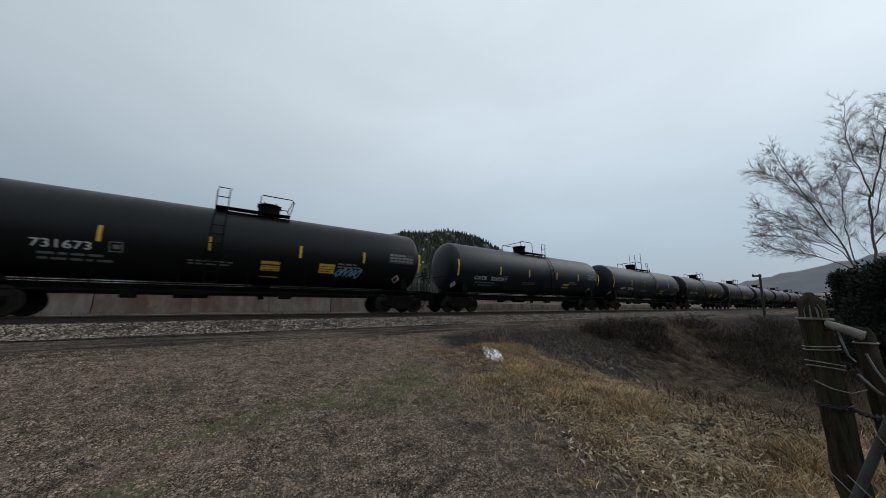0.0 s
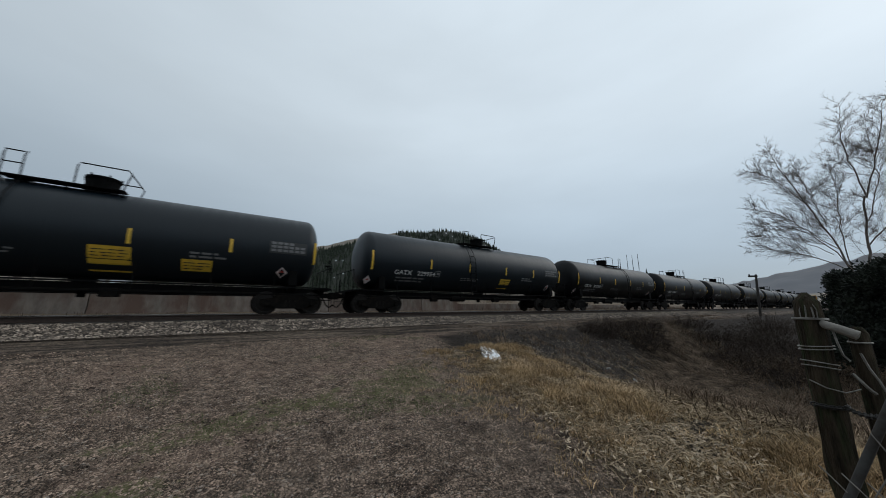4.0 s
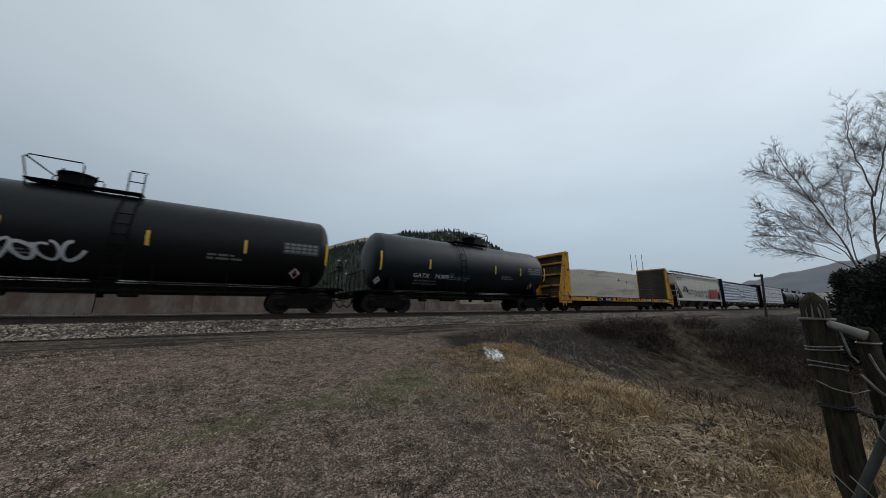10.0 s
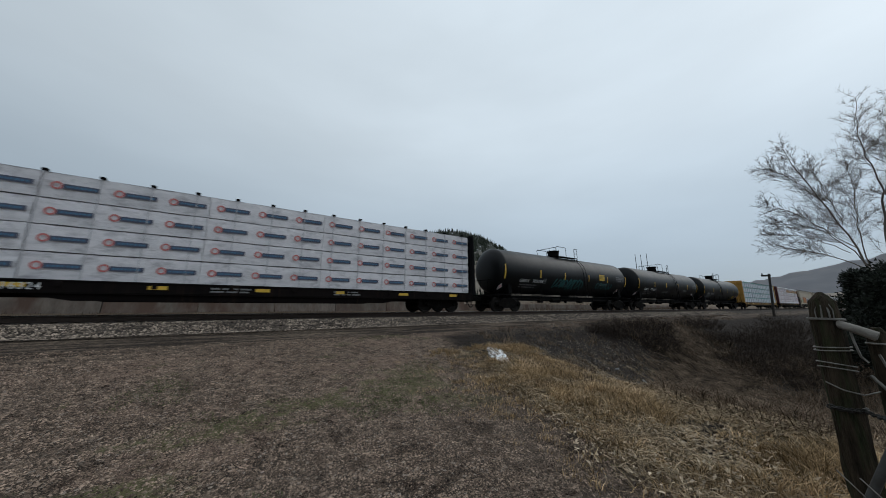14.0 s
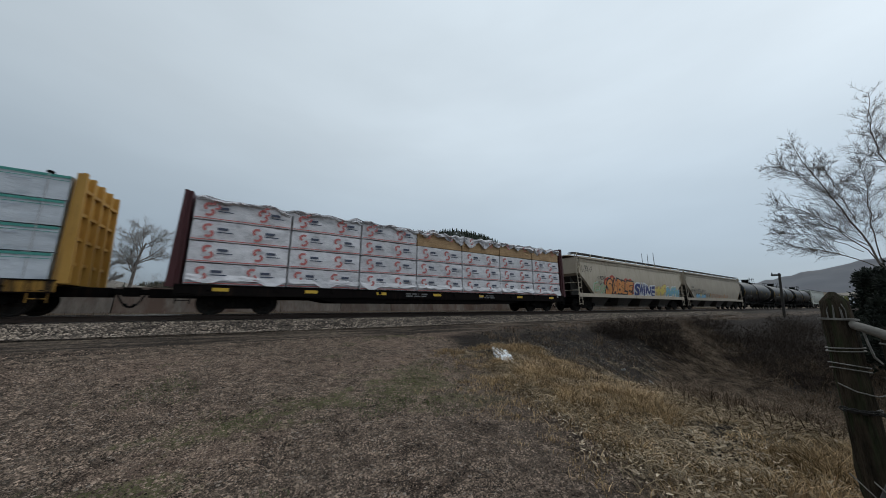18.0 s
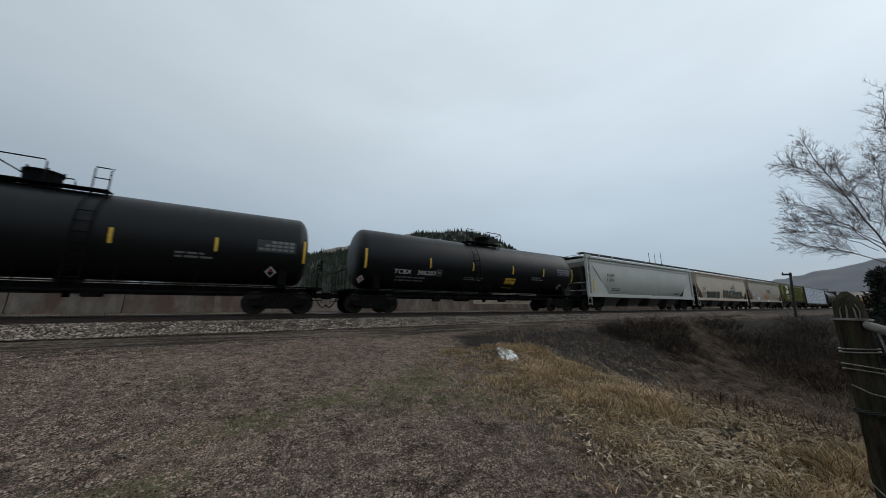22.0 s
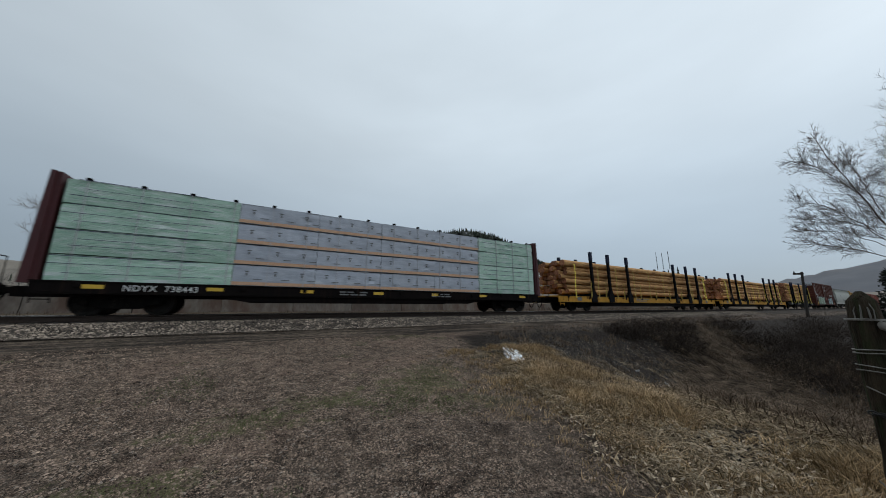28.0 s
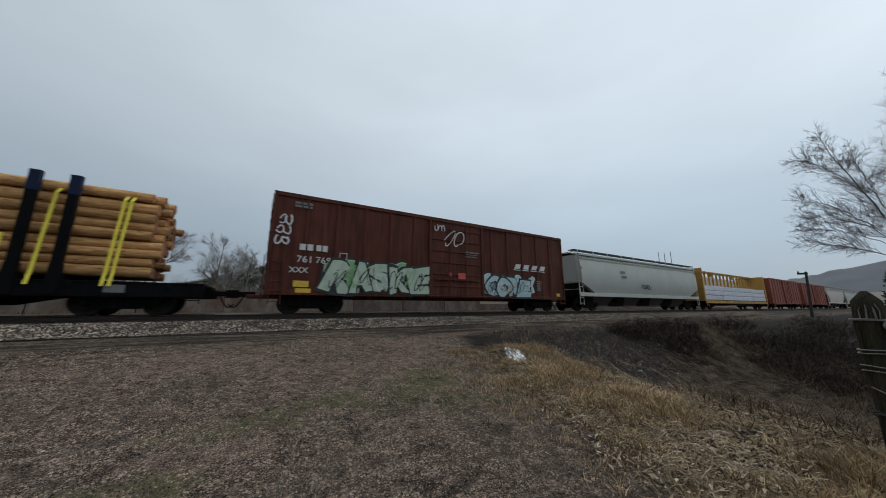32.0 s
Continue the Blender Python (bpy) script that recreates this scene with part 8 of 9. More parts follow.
# ---------------------------------------------------------------- ground cover
def blades(name, label, spots, mat, category, seed, bend=0.5, width=0.006, segs=2):
    """Thin bent blades: spots of (x, y, z, height, lean x, lean y)."""
    rnd = random.Random(seed)
    V, F = [], []
    for x, y, z, h, lx, ly in spots:
        a = rnd.uniform(0, math.tau)
        dx, dy = math.cos(a) * width, math.sin(a) * width
        b = len(V)
        for i in range(segs):
            u = i / segs
            k = u * u * bend
            V.append((x + lx * h * k - dx * (1 - 0.5 * u), y + ly * h * k - dy * (1 - 0.5 * u), z + h * u))
            V.append((x + lx * h * k + dx * (1 - 0.5 * u), y + ly * h * k + dy * (1 - 0.5 * u), z + h * u))
        V.append((x + lx * h * bend, y + ly * h * bend, z + h * (1 - 0.2 * bend)))
        for i in range(segs - 1):
            F.append((b + 2 * i, b + 2 * i + 1, b + 2 * i + 3, b + 2 * i + 2))
        F.append((b + 2 * segs - 2, b + 2 * segs - 1, b + 2 * segs))
    return np_mesh(name, V, F, mat, label, category)


SLOPE_STRAW = surface("grey_slope_straw", (0.014, 0.010, 0.008), (0.175, 0.128, 0.09), 1.5, 0.95, 0.0, 0.0, island=0.8, spec=0.1)
TANGLE = surface("weathered_straw_strand", (0.16, 0.118, 0.076), (0.44, 0.34, 0.225), 2.0, 0.95, 0.0, 0.0, island=0.75, spec=0.1)
CLOD = surface("dark_soil_clod", (0.005, 0.0038, 0.003), (0.07, 0.052, 0.038), 9, 0.95, 0.0, 0.2, 40, island=0.9)
SPECK = surface("pale_bank_stone", (0.10, 0.08, 0.064), (0.42, 0.35, 0.29), 9, 0.9, 0.0, 0.2, 40, island=0.8)


def stones(name, label, spots, mat, seed, category="stones"):
    """Small angular stones: spots of (x, y, z, size)."""
    rnd = random.Random(seed)
    V, F = [], []
    for x, y, z, s in spots:
        b = len(V)
        a = rnd.uniform(0, 6)
        for i in range(4):
            q = s * rnd.uniform(0.6, 1.15)
            V.append((x + q * math.cos(a + i * 1.57), y + q * math.sin(a + i * 1.57), z + s * rnd.uniform(-0.1, 0.35)))
        V.append((x + s * rnd.uniform(-0.3, 0.3), y + s * rnd.uniform(-0.3, 0.3), z + s * rnd.uniform(0.5, 0.95)))
        F += [(b, b + 1, b + 4), (b + 1, b + 2, b + 4), (b + 2, b + 3, b + 4), (b + 3, b, b + 4)]
    return np_mesh(name, V, F, mat, label, category)


def edge_of_grass(y):
    return 3.0 + 0.42 * max(0.0, y - 1.6) + 0.35 * noise.noise(Vector((y * 0.9, 3, 1)))


def cover():
    rnd = random.Random(77)
    straw, weeds, green, low = [], [], [], []
    def tuft(out, x, y, n, tall, out_lean, spread):
        for _ in range(n):
            a, q = rnd.uniform(0, math.tau), abs(rnd.gauss(0, spread))
            px_, py_ = x + q * math.cos(a), y + q * math.sin(a)
            k = out_lean * rnd.uniform(0.4, 1.5)
            out.append((px_, py_, height(px_, py_) - 0.02, tall * rnd.uniform(0.45, 1.1), k * math.cos(a) + rnd.gauss(0, 0.25), k * math.sin(a) + rnd.gauss(0, 0.25)))
    def drift(x, y):
        """How golden and tall the grass stands: a broken ridge along the edge of the lot."""
        d = x - edge_of_grass(y)
        patch = noise.noise(Vector((x * 1.0, y * 1.0, 33))) + 0.6 * noise.noise(Vector((x * 2.6, y * 2.6, 34)))
        return math.exp(-((d - 1.6) / (1.2 + 0.1 * y)) ** 2) * min(1.0, max(0.0, 0.5 + 1.5 * patch))
    # a mat of short broken straw, and upright fine blades in clumps above it
    mat = []
    while len(mat) < 30000:
        x, y = rnd.uniform(2.7, 8.5), rnd.uniform(-0.8, 7.2)
        d = x - edge_of_grass(y)
        if d < -0.25 or d < 0.25 and rnd.random() > 0.25 or noise.noise(Vector((x * 2.2, y * 2.2, 71))) < -0.12 - 0.2 * (d > 0.6):
            continue
        for _ in range(rnd.randint(2, 7)):
            px_, py_ = x + rnd.gauss(0, 0.05), y + rnd.gauss(0, 0.05)
            mat.append((px_, py_, height(px_, py_) - 0.01, rnd.uniform(0.03, 0.11), rnd.gauss(0, 1.1), rnd.gauss(0, 1.1)))
    blades("short_dry_grass", "short trodden straw-coloured grass at the edge of the lot", mat, STRAW, "grass", 11, 1.3, 0.0048)
    while len(straw) < 56000:
        x, y = rnd.uniform(2.6, 9.0), rnd.uniform(-0.6, 7.6)
        g = drift(x, y)
        if rnd.random() > g or math.hypot(x - 6.15, y - 6.5) < 0.75:
            continue
        for _ in range(rnd.randint(6, 26)):
            a, q = rnd.uniform(0, math.tau), abs(rnd.gauss(0, 0.07))
            px_, py_ = x + q * math.cos(a), y + q * math.sin(a)
            straw.append((px_, py_, height(px_, py_) - 0.02, (0.07 + 0.25 * g) * rnd.uniform(0.35, 1.2), 0.35 * math.cos(a) + rnd.gauss(0.05, 0.32), 0.35 * math.sin(a) + rnd.gauss(0, 0.32)))
    blades("dry_grass", "tall dry straw-coloured grass at the gully edge", straw, STRAW, "grass", 1, 1.0, 0.0042)
    def dark_bank(x, y):
        return x > 6.6 and y > 3.3 + 0.2 * (x - 6.6) and x < 18
    while len(weeds) < 36000:
        x, y = 5.4 + 22 * rnd.random() ** 1.2, rnd.uniform(-3.0, 9.4)
        if x < edge_of_grass(y) + 1.5:
            continue
        n1 = noise.noise(Vector((x * 0.5, y * 0.5, 9))) + 0.5 * noise.noise(Vector((x * 1.5, y * 1.5, 19)))
        if rnd.random() > (0.5 + 0.9 * n1) * (0.03 if dark_bank(x, y) else 1):
            continue
        tuft(weeds, x, y, rnd.randint(5, 20), rnd.uniform(0.15, 0.5) * (0.7 + 0.05 * x), 0.8, 0.12)
    blades("dead_weeds", "matted grey-brown dead weeds in the gully", weeds, WEED, "weeds", 2, 1.0, 0.0062)
    # grey straw that lies down the slope between the brush
    V, F = [], []
    def strand(x, y, a, ln, up, w):
        b = len(V)
        for i in range(4):
            u = i / 3
            qx, qy = x + ln * u * math.cos(a + 0.5 * u), y + ln * u * math.sin(a + 0.5 * u)
            qz = height(qx, qy) + 0.02 + up * math.sin(math.pi * (0.15 + 0.75 * u))
            V.extend([(qx + w * math.sin(a), qy - w * math.cos(a), qz), (qx - w * math.sin(a), qy + w * math.cos(a), qz + w * 1.5)])
        F.extend((b + 2 * i, b + 2 * i + 1, b + 2 * i + 3, b + 2 * i + 2) for i in range(3))
    while len(F) < 36000:
        u = rnd.random()
        x, y = 24.5 - 11.5 * u + rnd.gauss(0, 1.0), 8.6 - 4.9 * u + rnd.gauss(0, 0.55)
        if noise.noise(Vector((x * 0.8, y * 0.8, 91))) < -0.2:
            continue
        for _ in range(rnd.randint(4, 10)):
            strand(x + rnd.gauss(0, 0.2), y + rnd.gauss(0, 0.2), rnd.gauss(-2.1, 0.6), rnd.uniform(0.3, 0.9), rnd.uniform(0.03, 0.28), rnd.uniform(0.005, 0.011))
    np_mesh("slope_straw", V, F, SLOPE_STRAW, "grey dead straw lying down the gully slope", "grass")
    # broken strands that lie tangled over the soil
    V, F = [], []
    while len(F) < 80000:
        x, y = rnd.uniform(3.0, 16.0), rnd.uniform(-1.8, 7.0)
        d = x - edge_of_grass(y)
        n1 = noise.noise(Vector((x * 0.7, y * 0.7, 44))) + 0.7 * noise.noise(Vector((x * 2.1, y * 2.1, 45)))
        if d < 0.0 or n1 < -0.05 + 0.03 * max(0.0, x - 6.5) or dark_bank(x, y) and rnd.random() > 0.06:
            continue
        for _ in range(rnd.randint(5, 14)):
            strand(x + rnd.gauss(0, 0.14), y + rnd.gauss(0, 0.14), rnd.uniform(0, math.tau), rnd.uniform(0.08, 0.36), rnd.uniform(0.005, 0.12), rnd.uniform(0.0012, 0.0032) * (1 + 0.10 * max(0.0, x - 4.5)))
    np_mesh("tangled_straw", V, F, TANGLE, "tangled pale broken straw over dark soil", "grass")
    bank = []
    while len(bank) < 3000:
        x, y = rnd.uniform(7.0, 17), rnd.uniform(5.0, 9.8)
        if noise.noise(Vector((x * 0.9, y * 0.9, 61))) < 0.08:
            continue
        tuft(bank, x, y, rnd.randint(4, 14), rnd.uniform(0.08, 0.32), 0.7, 0.1)
    blades("bank_weeds", "dead brown weeds on the soil bank", bank, WEED, "weeds", 8, 0.9, 0.007)
    while len(green) < 9000:
        x, y = rnd.uniform(-5, 9), rnd.uniform(1.2, 10.5)
        if x > edge_of_grass(y) + 0.8:
            continue
        n1 = noise.noise(Vector((x * 0.55, y * 0.55, 2))) + 0.6 * noise.noise(Vector((x * 1.7, y * 1.7, 4)))
        spot = math.exp(-((x - 2.6) / 0.9) ** 2 - ((y - 5.2) / 1.2) ** 2) + 0.9 * math.exp(-((x - 0.1) / 0.5) ** 2 - ((y - 4.7) / 0.5) ** 2)
        if n1 + 0.8 * spot < 0.42 or rnd.random() > n1 + spot:
            continue
        green.append((x, y, height(x, y) - 0.005, rnd.uniform(0.015, 0.05), rnd.gauss(0, 1), rnd.gauss(0, 1)))
    blades("green_grass", "sparse low green grass in the gravel", green, GREEN_GRASS, "grass", 3, 0.6, 0.004)
    fringe = []
    while len(fringe) < 3600:
        x, y = rnd.uniform(9, 45), rnd.uniform(9.6, 11.4)
        if noise.noise(Vector((x * 0.7, y * 1.4, 81))) < 0.0:
            continue
        fringe.append((x, y, height(x, y) - 0.02, rnd.uniform(0.05, 0.2), rnd.gauss(0, 0.6), rnd.gauss(0, 0.6)))
    blades("verge_grass", "short dull dry grass along the embankment edge", fringe, WEED, "grass", 4, 0.7, 0.008)
    back = []
    while len(back) < 16000:
        x, y = rnd.uniform(-22, 75), rnd.uniform(18.7, 30)
        back.append((x, y, height(x, y) - 0.02, rnd.uniform(0.15, 0.6) * (0.35 if x < 18 and y < 23 else 1), rnd.gauss(0, 0.5), rnd.gauss(0, 0.5)))
    blades("far_side_grass", "brown dead grass beyond the line", back, FAR_WEED, "grass", 5, 0.6, 0.014)
    clods = []
    while len(clods) < 20000:
        x, y = rnd.uniform(6.3, 18), rnd.uniform(3.5, 10.2)
        if x < edge_of_grass(y) + 1.0 or not dark_bank(x, y) and rnd.random() > 0.2:
            continue
        clods.append((x, y, height(x, y) - 0.01, rnd.uniform(0.010, 0.045) * (1.9 if rnd.random() < 0.08 else 1)))
    stones("soil_clods", "dark crumbling soil clods on the bank", clods, CLOD, 41)
    specks = []
    while len(specks) < 2600:
        x, y = rnd.uniform(6.3, 18), rnd.uniform(3.5, 9.8)
        if x < edge_of_grass(y) + 1.6 or y > 8.6 or noise.noise(Vector((x * 0.6, y * 0.6, 52))) < -0.15:
            continue
        specks.append((x, y, height(x, y) + 0.012, rnd.uniform(0.012, 0.034)))
    stones("bank_stones", "small pale stones scattered over the dark bank", specks, SPECK, 42)
    # fallen leaves
    V, F = [], []
    for k in range(2600):
        x, y = (rnd.gauss(4.0, 0.65), rnd.gauss(1.2, 0.6)) if k % 3 else (rnd.uniform(3.0, 5.2), rnd.uniform(1.6, 5.2))
        if x < edge_of_grass(y) - 0.15 or k % 3 == 0 and x > edge_of_grass(y) + 0.7:
            continue
        z = height(x, y) + rnd.uniform(0.01, 0.1)
        a, s = rnd.uniform(0, 6), rnd.uniform(0.012, 0.034)
        c, q = math.cos(a) * s, math.sin(a) * s
        t1, t2 = rnd.uniform(-0.02, 0.02), rnd.uniform(-0.02, 0.02)
        b = len(V)
        V += [(x - c, y - q, z - t1), (x - q * 0.5, y + c * 0.5, z + t2), (x + c, y + q, z + t1), (x + q * 0.5, y - c * 0.5, z + t2)]
        F += [(b, b + 1, b + 2), (b, b + 2, b + 3)]
    np_mesh("fallen_leaves", V, F, LEAF, "pale curled fallen leaves in the grass", "leaves")


cover()


def scatter_stones():
    rnd = random.Random(31)
    spots = []
    while len(spots) < 120000:
        y = 1.0 + 9.5 * rnd.random() ** 1.7
        x = rnd.uniform(-0.55 * y - 0.8, 4.2 + 0.2 * y)
        if x > edge_of_grass(y) + 0.5:
            continue
        spots.append((x, y, height(x, y) - 0.002, rnd.uniform(0.005, 0.0125) * (1 + 0.10 * y) * (1.8 if rnd.random() < 0.015 else 1)))
    stones("lot_gravel", "loose brown-grey gravel on the lot", spots, PEBBLE, 32)
    spots = []
    while len(spots) < 36000:
        x, y = -11 + 66 * rnd.random() ** 1.5, rnd.uniform(TRACK_Y - 3.65, TRACK_Y - 0.95)
        d = TRACK_Y - y
        z = -0.235 if d < 1.9 else -0.235 - 0.285 * (d - 1.9) / 1.45
        if d > 3.35:
            z = -0.5
        spots.append((x, y, z - 0.01, rnd.uniform(0.025, 0.06)))
    stones("ballast_stones", "grey crushed ballast stones beside the rails", spots, STONE, 33)


scatter_stones()


def thicket(label, x, y, r, tall, count, seed, mat=BRUSH):
    """A leafless shrub: many thin rising twigs from one foot, forked once."""
    rnd = random.Random(seed)
    ob = base("leafless_shrub", label, "shrub", "brush in the gully", pose(x, y, height(x, y) - 0.05))
    V, F = [], []

    def twig(p, d, ln, w):
        d = d.normalized()
        pts = [p]
        for i in range(3):
            d = (d + Vector((rnd.gauss(0, 0.16), rnd.gauss(0, 0.16), rnd.gauss(0.02, 0.1)))).normalized()
            pts.append(pts[-1] + d * ln / 3)
        a = d.cross(Vector((rnd.gauss(0, 1), rnd.gauss(0, 1), rnd.gauss(0, 1)))).normalized()
        b = len(V)
        for i, q in enumerate(pts[:-1]):
            k = w * (1 - 0.28 * i)
            V.extend((tuple(q - a * k), tuple(q + a * k)))
        V.append(tuple(pts[-1]))
        F.extend(((b, b + 1, b + 3, b + 2), (b + 2, b + 3, b + 5, b + 4), (b + 4, b + 5, b + 6)))
        return pts
    for _ in range(count):
        a, q = rnd.uniform(0, math.tau), r * math.sqrt(rnd.random())
        p = Vector((q * math.cos(a), q * math.sin(a), 0))
        hh = tall * rnd.uniform(0.4, 1.0) * (1 - 0.6 * (q / r) ** 2)
        pts = twig(p, Vector((0.9 * math.cos(a) * q / r + rnd.gauss(0, 0.3), 0.9 * math.sin(a) * q / r + rnd.gauss(0, 0.3), 1)), hh, 0.008)
        for _k in range(7):
            s = pts[rnd.choice((1, 2, 2))]
            twig(s, Vector((rnd.gauss(0, 0.9), rnd.gauss(0, 0.9), 0.55)), hh * rnd.uniform(0.25, 0.55), 0.005)
    t = new("crown", raw("crown", V, F, mat))
    t.parent = ob
    return ob


rnd = random.Random(12)
BRUSH_SPOTS = ((15.8, 9.3, 0.5, 0.5), (16.6, 8.7, 0.6, 0.7), (17.4, 9.2, 0.8, 0.8), (18.4, 8.5, 0.9, 1.0), (19.4, 9.3, 0.9, 0.8), (20.2, 8.4, 0.9, 1.1), (21.2, 9.2, 0.9, 0.9), (18.2, 7.6, 0.6, 0.7), (19.8, 7.7, 0.7, 0.8),
               (22.4, 9.0, 0.8, 0.9), (27.6, 8.9, 1.0, 0.9), (29.8, 8.8, 1.2, 1.0), (26.2, 7.6, 1.0, 1.2), (22.2, 5.3, 1.0, 1.2), (21.2, 4.0, 0.9, 0.9), (22.9, 4.6, 1.2, 1.3),
               (24.4, 6.0, 1.2, 1.4), (25.4, 4.2, 1.3, 1.5), (26.8, 5.4, 1.5, 1.6), (27.8, 6.8, 1.5, 1.6), (29.6, 7.2, 1.6, 1.7), (28.4, 3.6, 1.5, 1.7), (30.4, 5.4, 1.8, 1.9),
               (33.0, 6.4, 2.0, 1.9), (32.0, 3.6, 1.9, 1.9), (36.6, 5.4, 2.3, 2.0), (38.8, 7.0, 2.3, 1.8), (43.5, 7.2, 2.6, 1.9), (48.0, 7.4, 2.8, 1.8), (26.8, 1.8, 1.2, 1.3), (30.0, 1.6, 1.7, 1.8),
               (19.8, 3.3, 0.9, 0.8), (20.8, 2.5, 0.9, 0.9), (22.4, 3.0, 1.0, 1.1), (19.2, 2.3, 0.7, 0.6), (23.6, 2.2, 1.1, 1.2), (18.6, 4.3, 0.6, 0.5))
for i, (x, y, r, tall) in enumerate(BRUSH_SPOTS):
    thicket("dark leafless brush in the gully", x, y, r, (tall + (0.45 if y > 7.3 else 0.1)) * rnd.uniform(0.85, 1.15), int(110 + 95 * r), 200 + i)
for i in range(22):
    x, y = -52 + 2.8 * i + rnd.uniform(-1.5, 1.5), rnd.uniform(48, 64)
    thicket("tall pale leafless brush beyond the line", x, y, 2.8, rnd.uniform(3.2, 6.2), 150, 400 + i, FAR_TWIG if i % 3 else BRUSH)
for i in range(16):
    x = -34 + 6.5 * i + rnd.uniform(-2, 2)
    y = rnd.uniform(34, 48)
    thicket("brown leafless brush beyond the line", x, y, 2.6, rnd.uniform(1.8, 3.4), 170, 300 + i, WEED)


def juniper(label, x, y, z, r, tall, seed):
    """A dense dark evergreen: thousands of small leaf sprays on a short trunk."""
    rnd = random.Random(seed)
    ob = base("juniper_bush", label, "bush", at=pose(x, y, z))
    piece("trunk", ("jtrunk", tall), lambda bm: tube(bm, ((0, 0, 0), (0.1, 0, tall * 0.4), (0.0, 0.1, tall * 0.75)), [0.16, 0.11, 0.04], 7), BARK, ob)
    V, F = [], []
    clumps = [(rnd.uniform(0, 6.28), rnd.random() ** 0.5, rnd.random()) for _ in range(150)]
    for a, q, u in clumps:
        rr = r * (1 - 0.72 * u ** 1.4) * (0.75 + 0.4 * rnd.random())
        c = Vector((rr * q * math.cos(a), rr * q * math.sin(a), tall * (0.06 + 0.92 * u)))
        for _ in range(120):
            d = Vector((rnd.gauss(0, 1), rnd.gauss(0, 1), rnd.gauss(0, 0.8)))
            p = c + d.normalized() * 0.42 * rnd.random() ** 0.5
            t = (d.normalized() + Vector((rnd.gauss(0, 0.5), rnd.gauss(0, 0.5), 0.5))).normalized() * rnd.uniform(0.07, 0.17)
            s = t.cross(Vector((rnd.gauss(0, 1), rnd.gauss(0, 1), rnd.gauss(0, 1)))).normalized() * 0.045
            b = len(V)
            V += [tuple(p - s), tuple(p + s), tuple(p + t)]
            F.append((b, b + 1, b + 2))
    c = new("crown", raw("crown", V, F, JUNIPER))
    c.parent = ob
    return ob


juniper("dense dark evergreen juniper at the gully", 20.2, -0.2, -2.0, 1.7, 3.9, 91)
juniper("dense dark evergreen juniper at the gully", 22.6, 0.7, -2.2, 1.5, 3.9, 94)
juniper("dense dark evergreen juniper at the gully", 20.6, -2.6, -1.9, 1.9, 4.2, 92)
juniper("dense dark evergreen juniper at the gully", 18.6, -1.6, -2.0, 1.5, 2.8, 93)
# ---------------------------------------------------------------- things beside the line
def barrier():
    wall = base("concrete_barrier", "long low stained concrete barrier wall beyond the line", "wall")
    wall["kind"] = "structure"

    def panel(bm):
        prism(bm, ((-0.28, -0.6), (0.28, -0.6), (0.22, 0.0), (0.12, 0.3), (0.10, 1.22), (-0.10, 1.22), (-0.12, 0.3), (-0.22, 0.0)), 0.02, 3.72, "x")
        box(bm, 0.0, 3.74, -0.13, 0.13, 1.22, 1.29)
    for k in range(13):
        piece("barrier_panel", "panel", panel, CONCRETE, wall, "stained concrete panel", pose(-32 + 3.75 * k, 22 + random.uniform(-0.03, 0.03), random.uniform(-0.04, 0.02)), 25)

    def curb(bm):
        prism(bm, ((-0.3, -0.6), (0.3, -0.6), (0.25, 0.55), (-0.2, 0.6)), 0.02, 5.9, "x")
    for k in range(8):
        piece("low_block", "curb", curb, CONCRETE, wall, "low concrete block", pose(17 + 6 * k, 22.6 + random.uniform(-0.1, 0.1), random.uniform(-0.06, 0.02)), 25)


barrier()


def line_pole(x, y, z, tall):
    ob = base("wooden_pole", "dark weathered wooden line pole with a short arm", "pole", at=pose(x, y, z, 3.0, 1.2, 0))
    piece("shaft", ("shaft", tall), lambda bm: tube(bm, ((0, 0, 0), (0, 0, tall * 0.5), (0, 0, tall)), [0.15, 0.135, 0.12], 9), POLE_WOOD, ob)

    def arm(bm):
        box(bm, -0.12, 0.12, -0.15, 0.75, tall - 0.35, tall - 0.12, 0.02)
    piece("arm", ("arm", tall), arm, POLE_WOOD, ob, "short dark crossarm")
    piece("insulator", ("ins", tall), lambda bm: tube(bm, ((0, 0.65, tall - 0.14), (0, 0.65, tall + 0.1)), [0.07, 0.05], 8), BLACK, ob)


line_pole(58.6, 9.6, -1.2, 5.9)


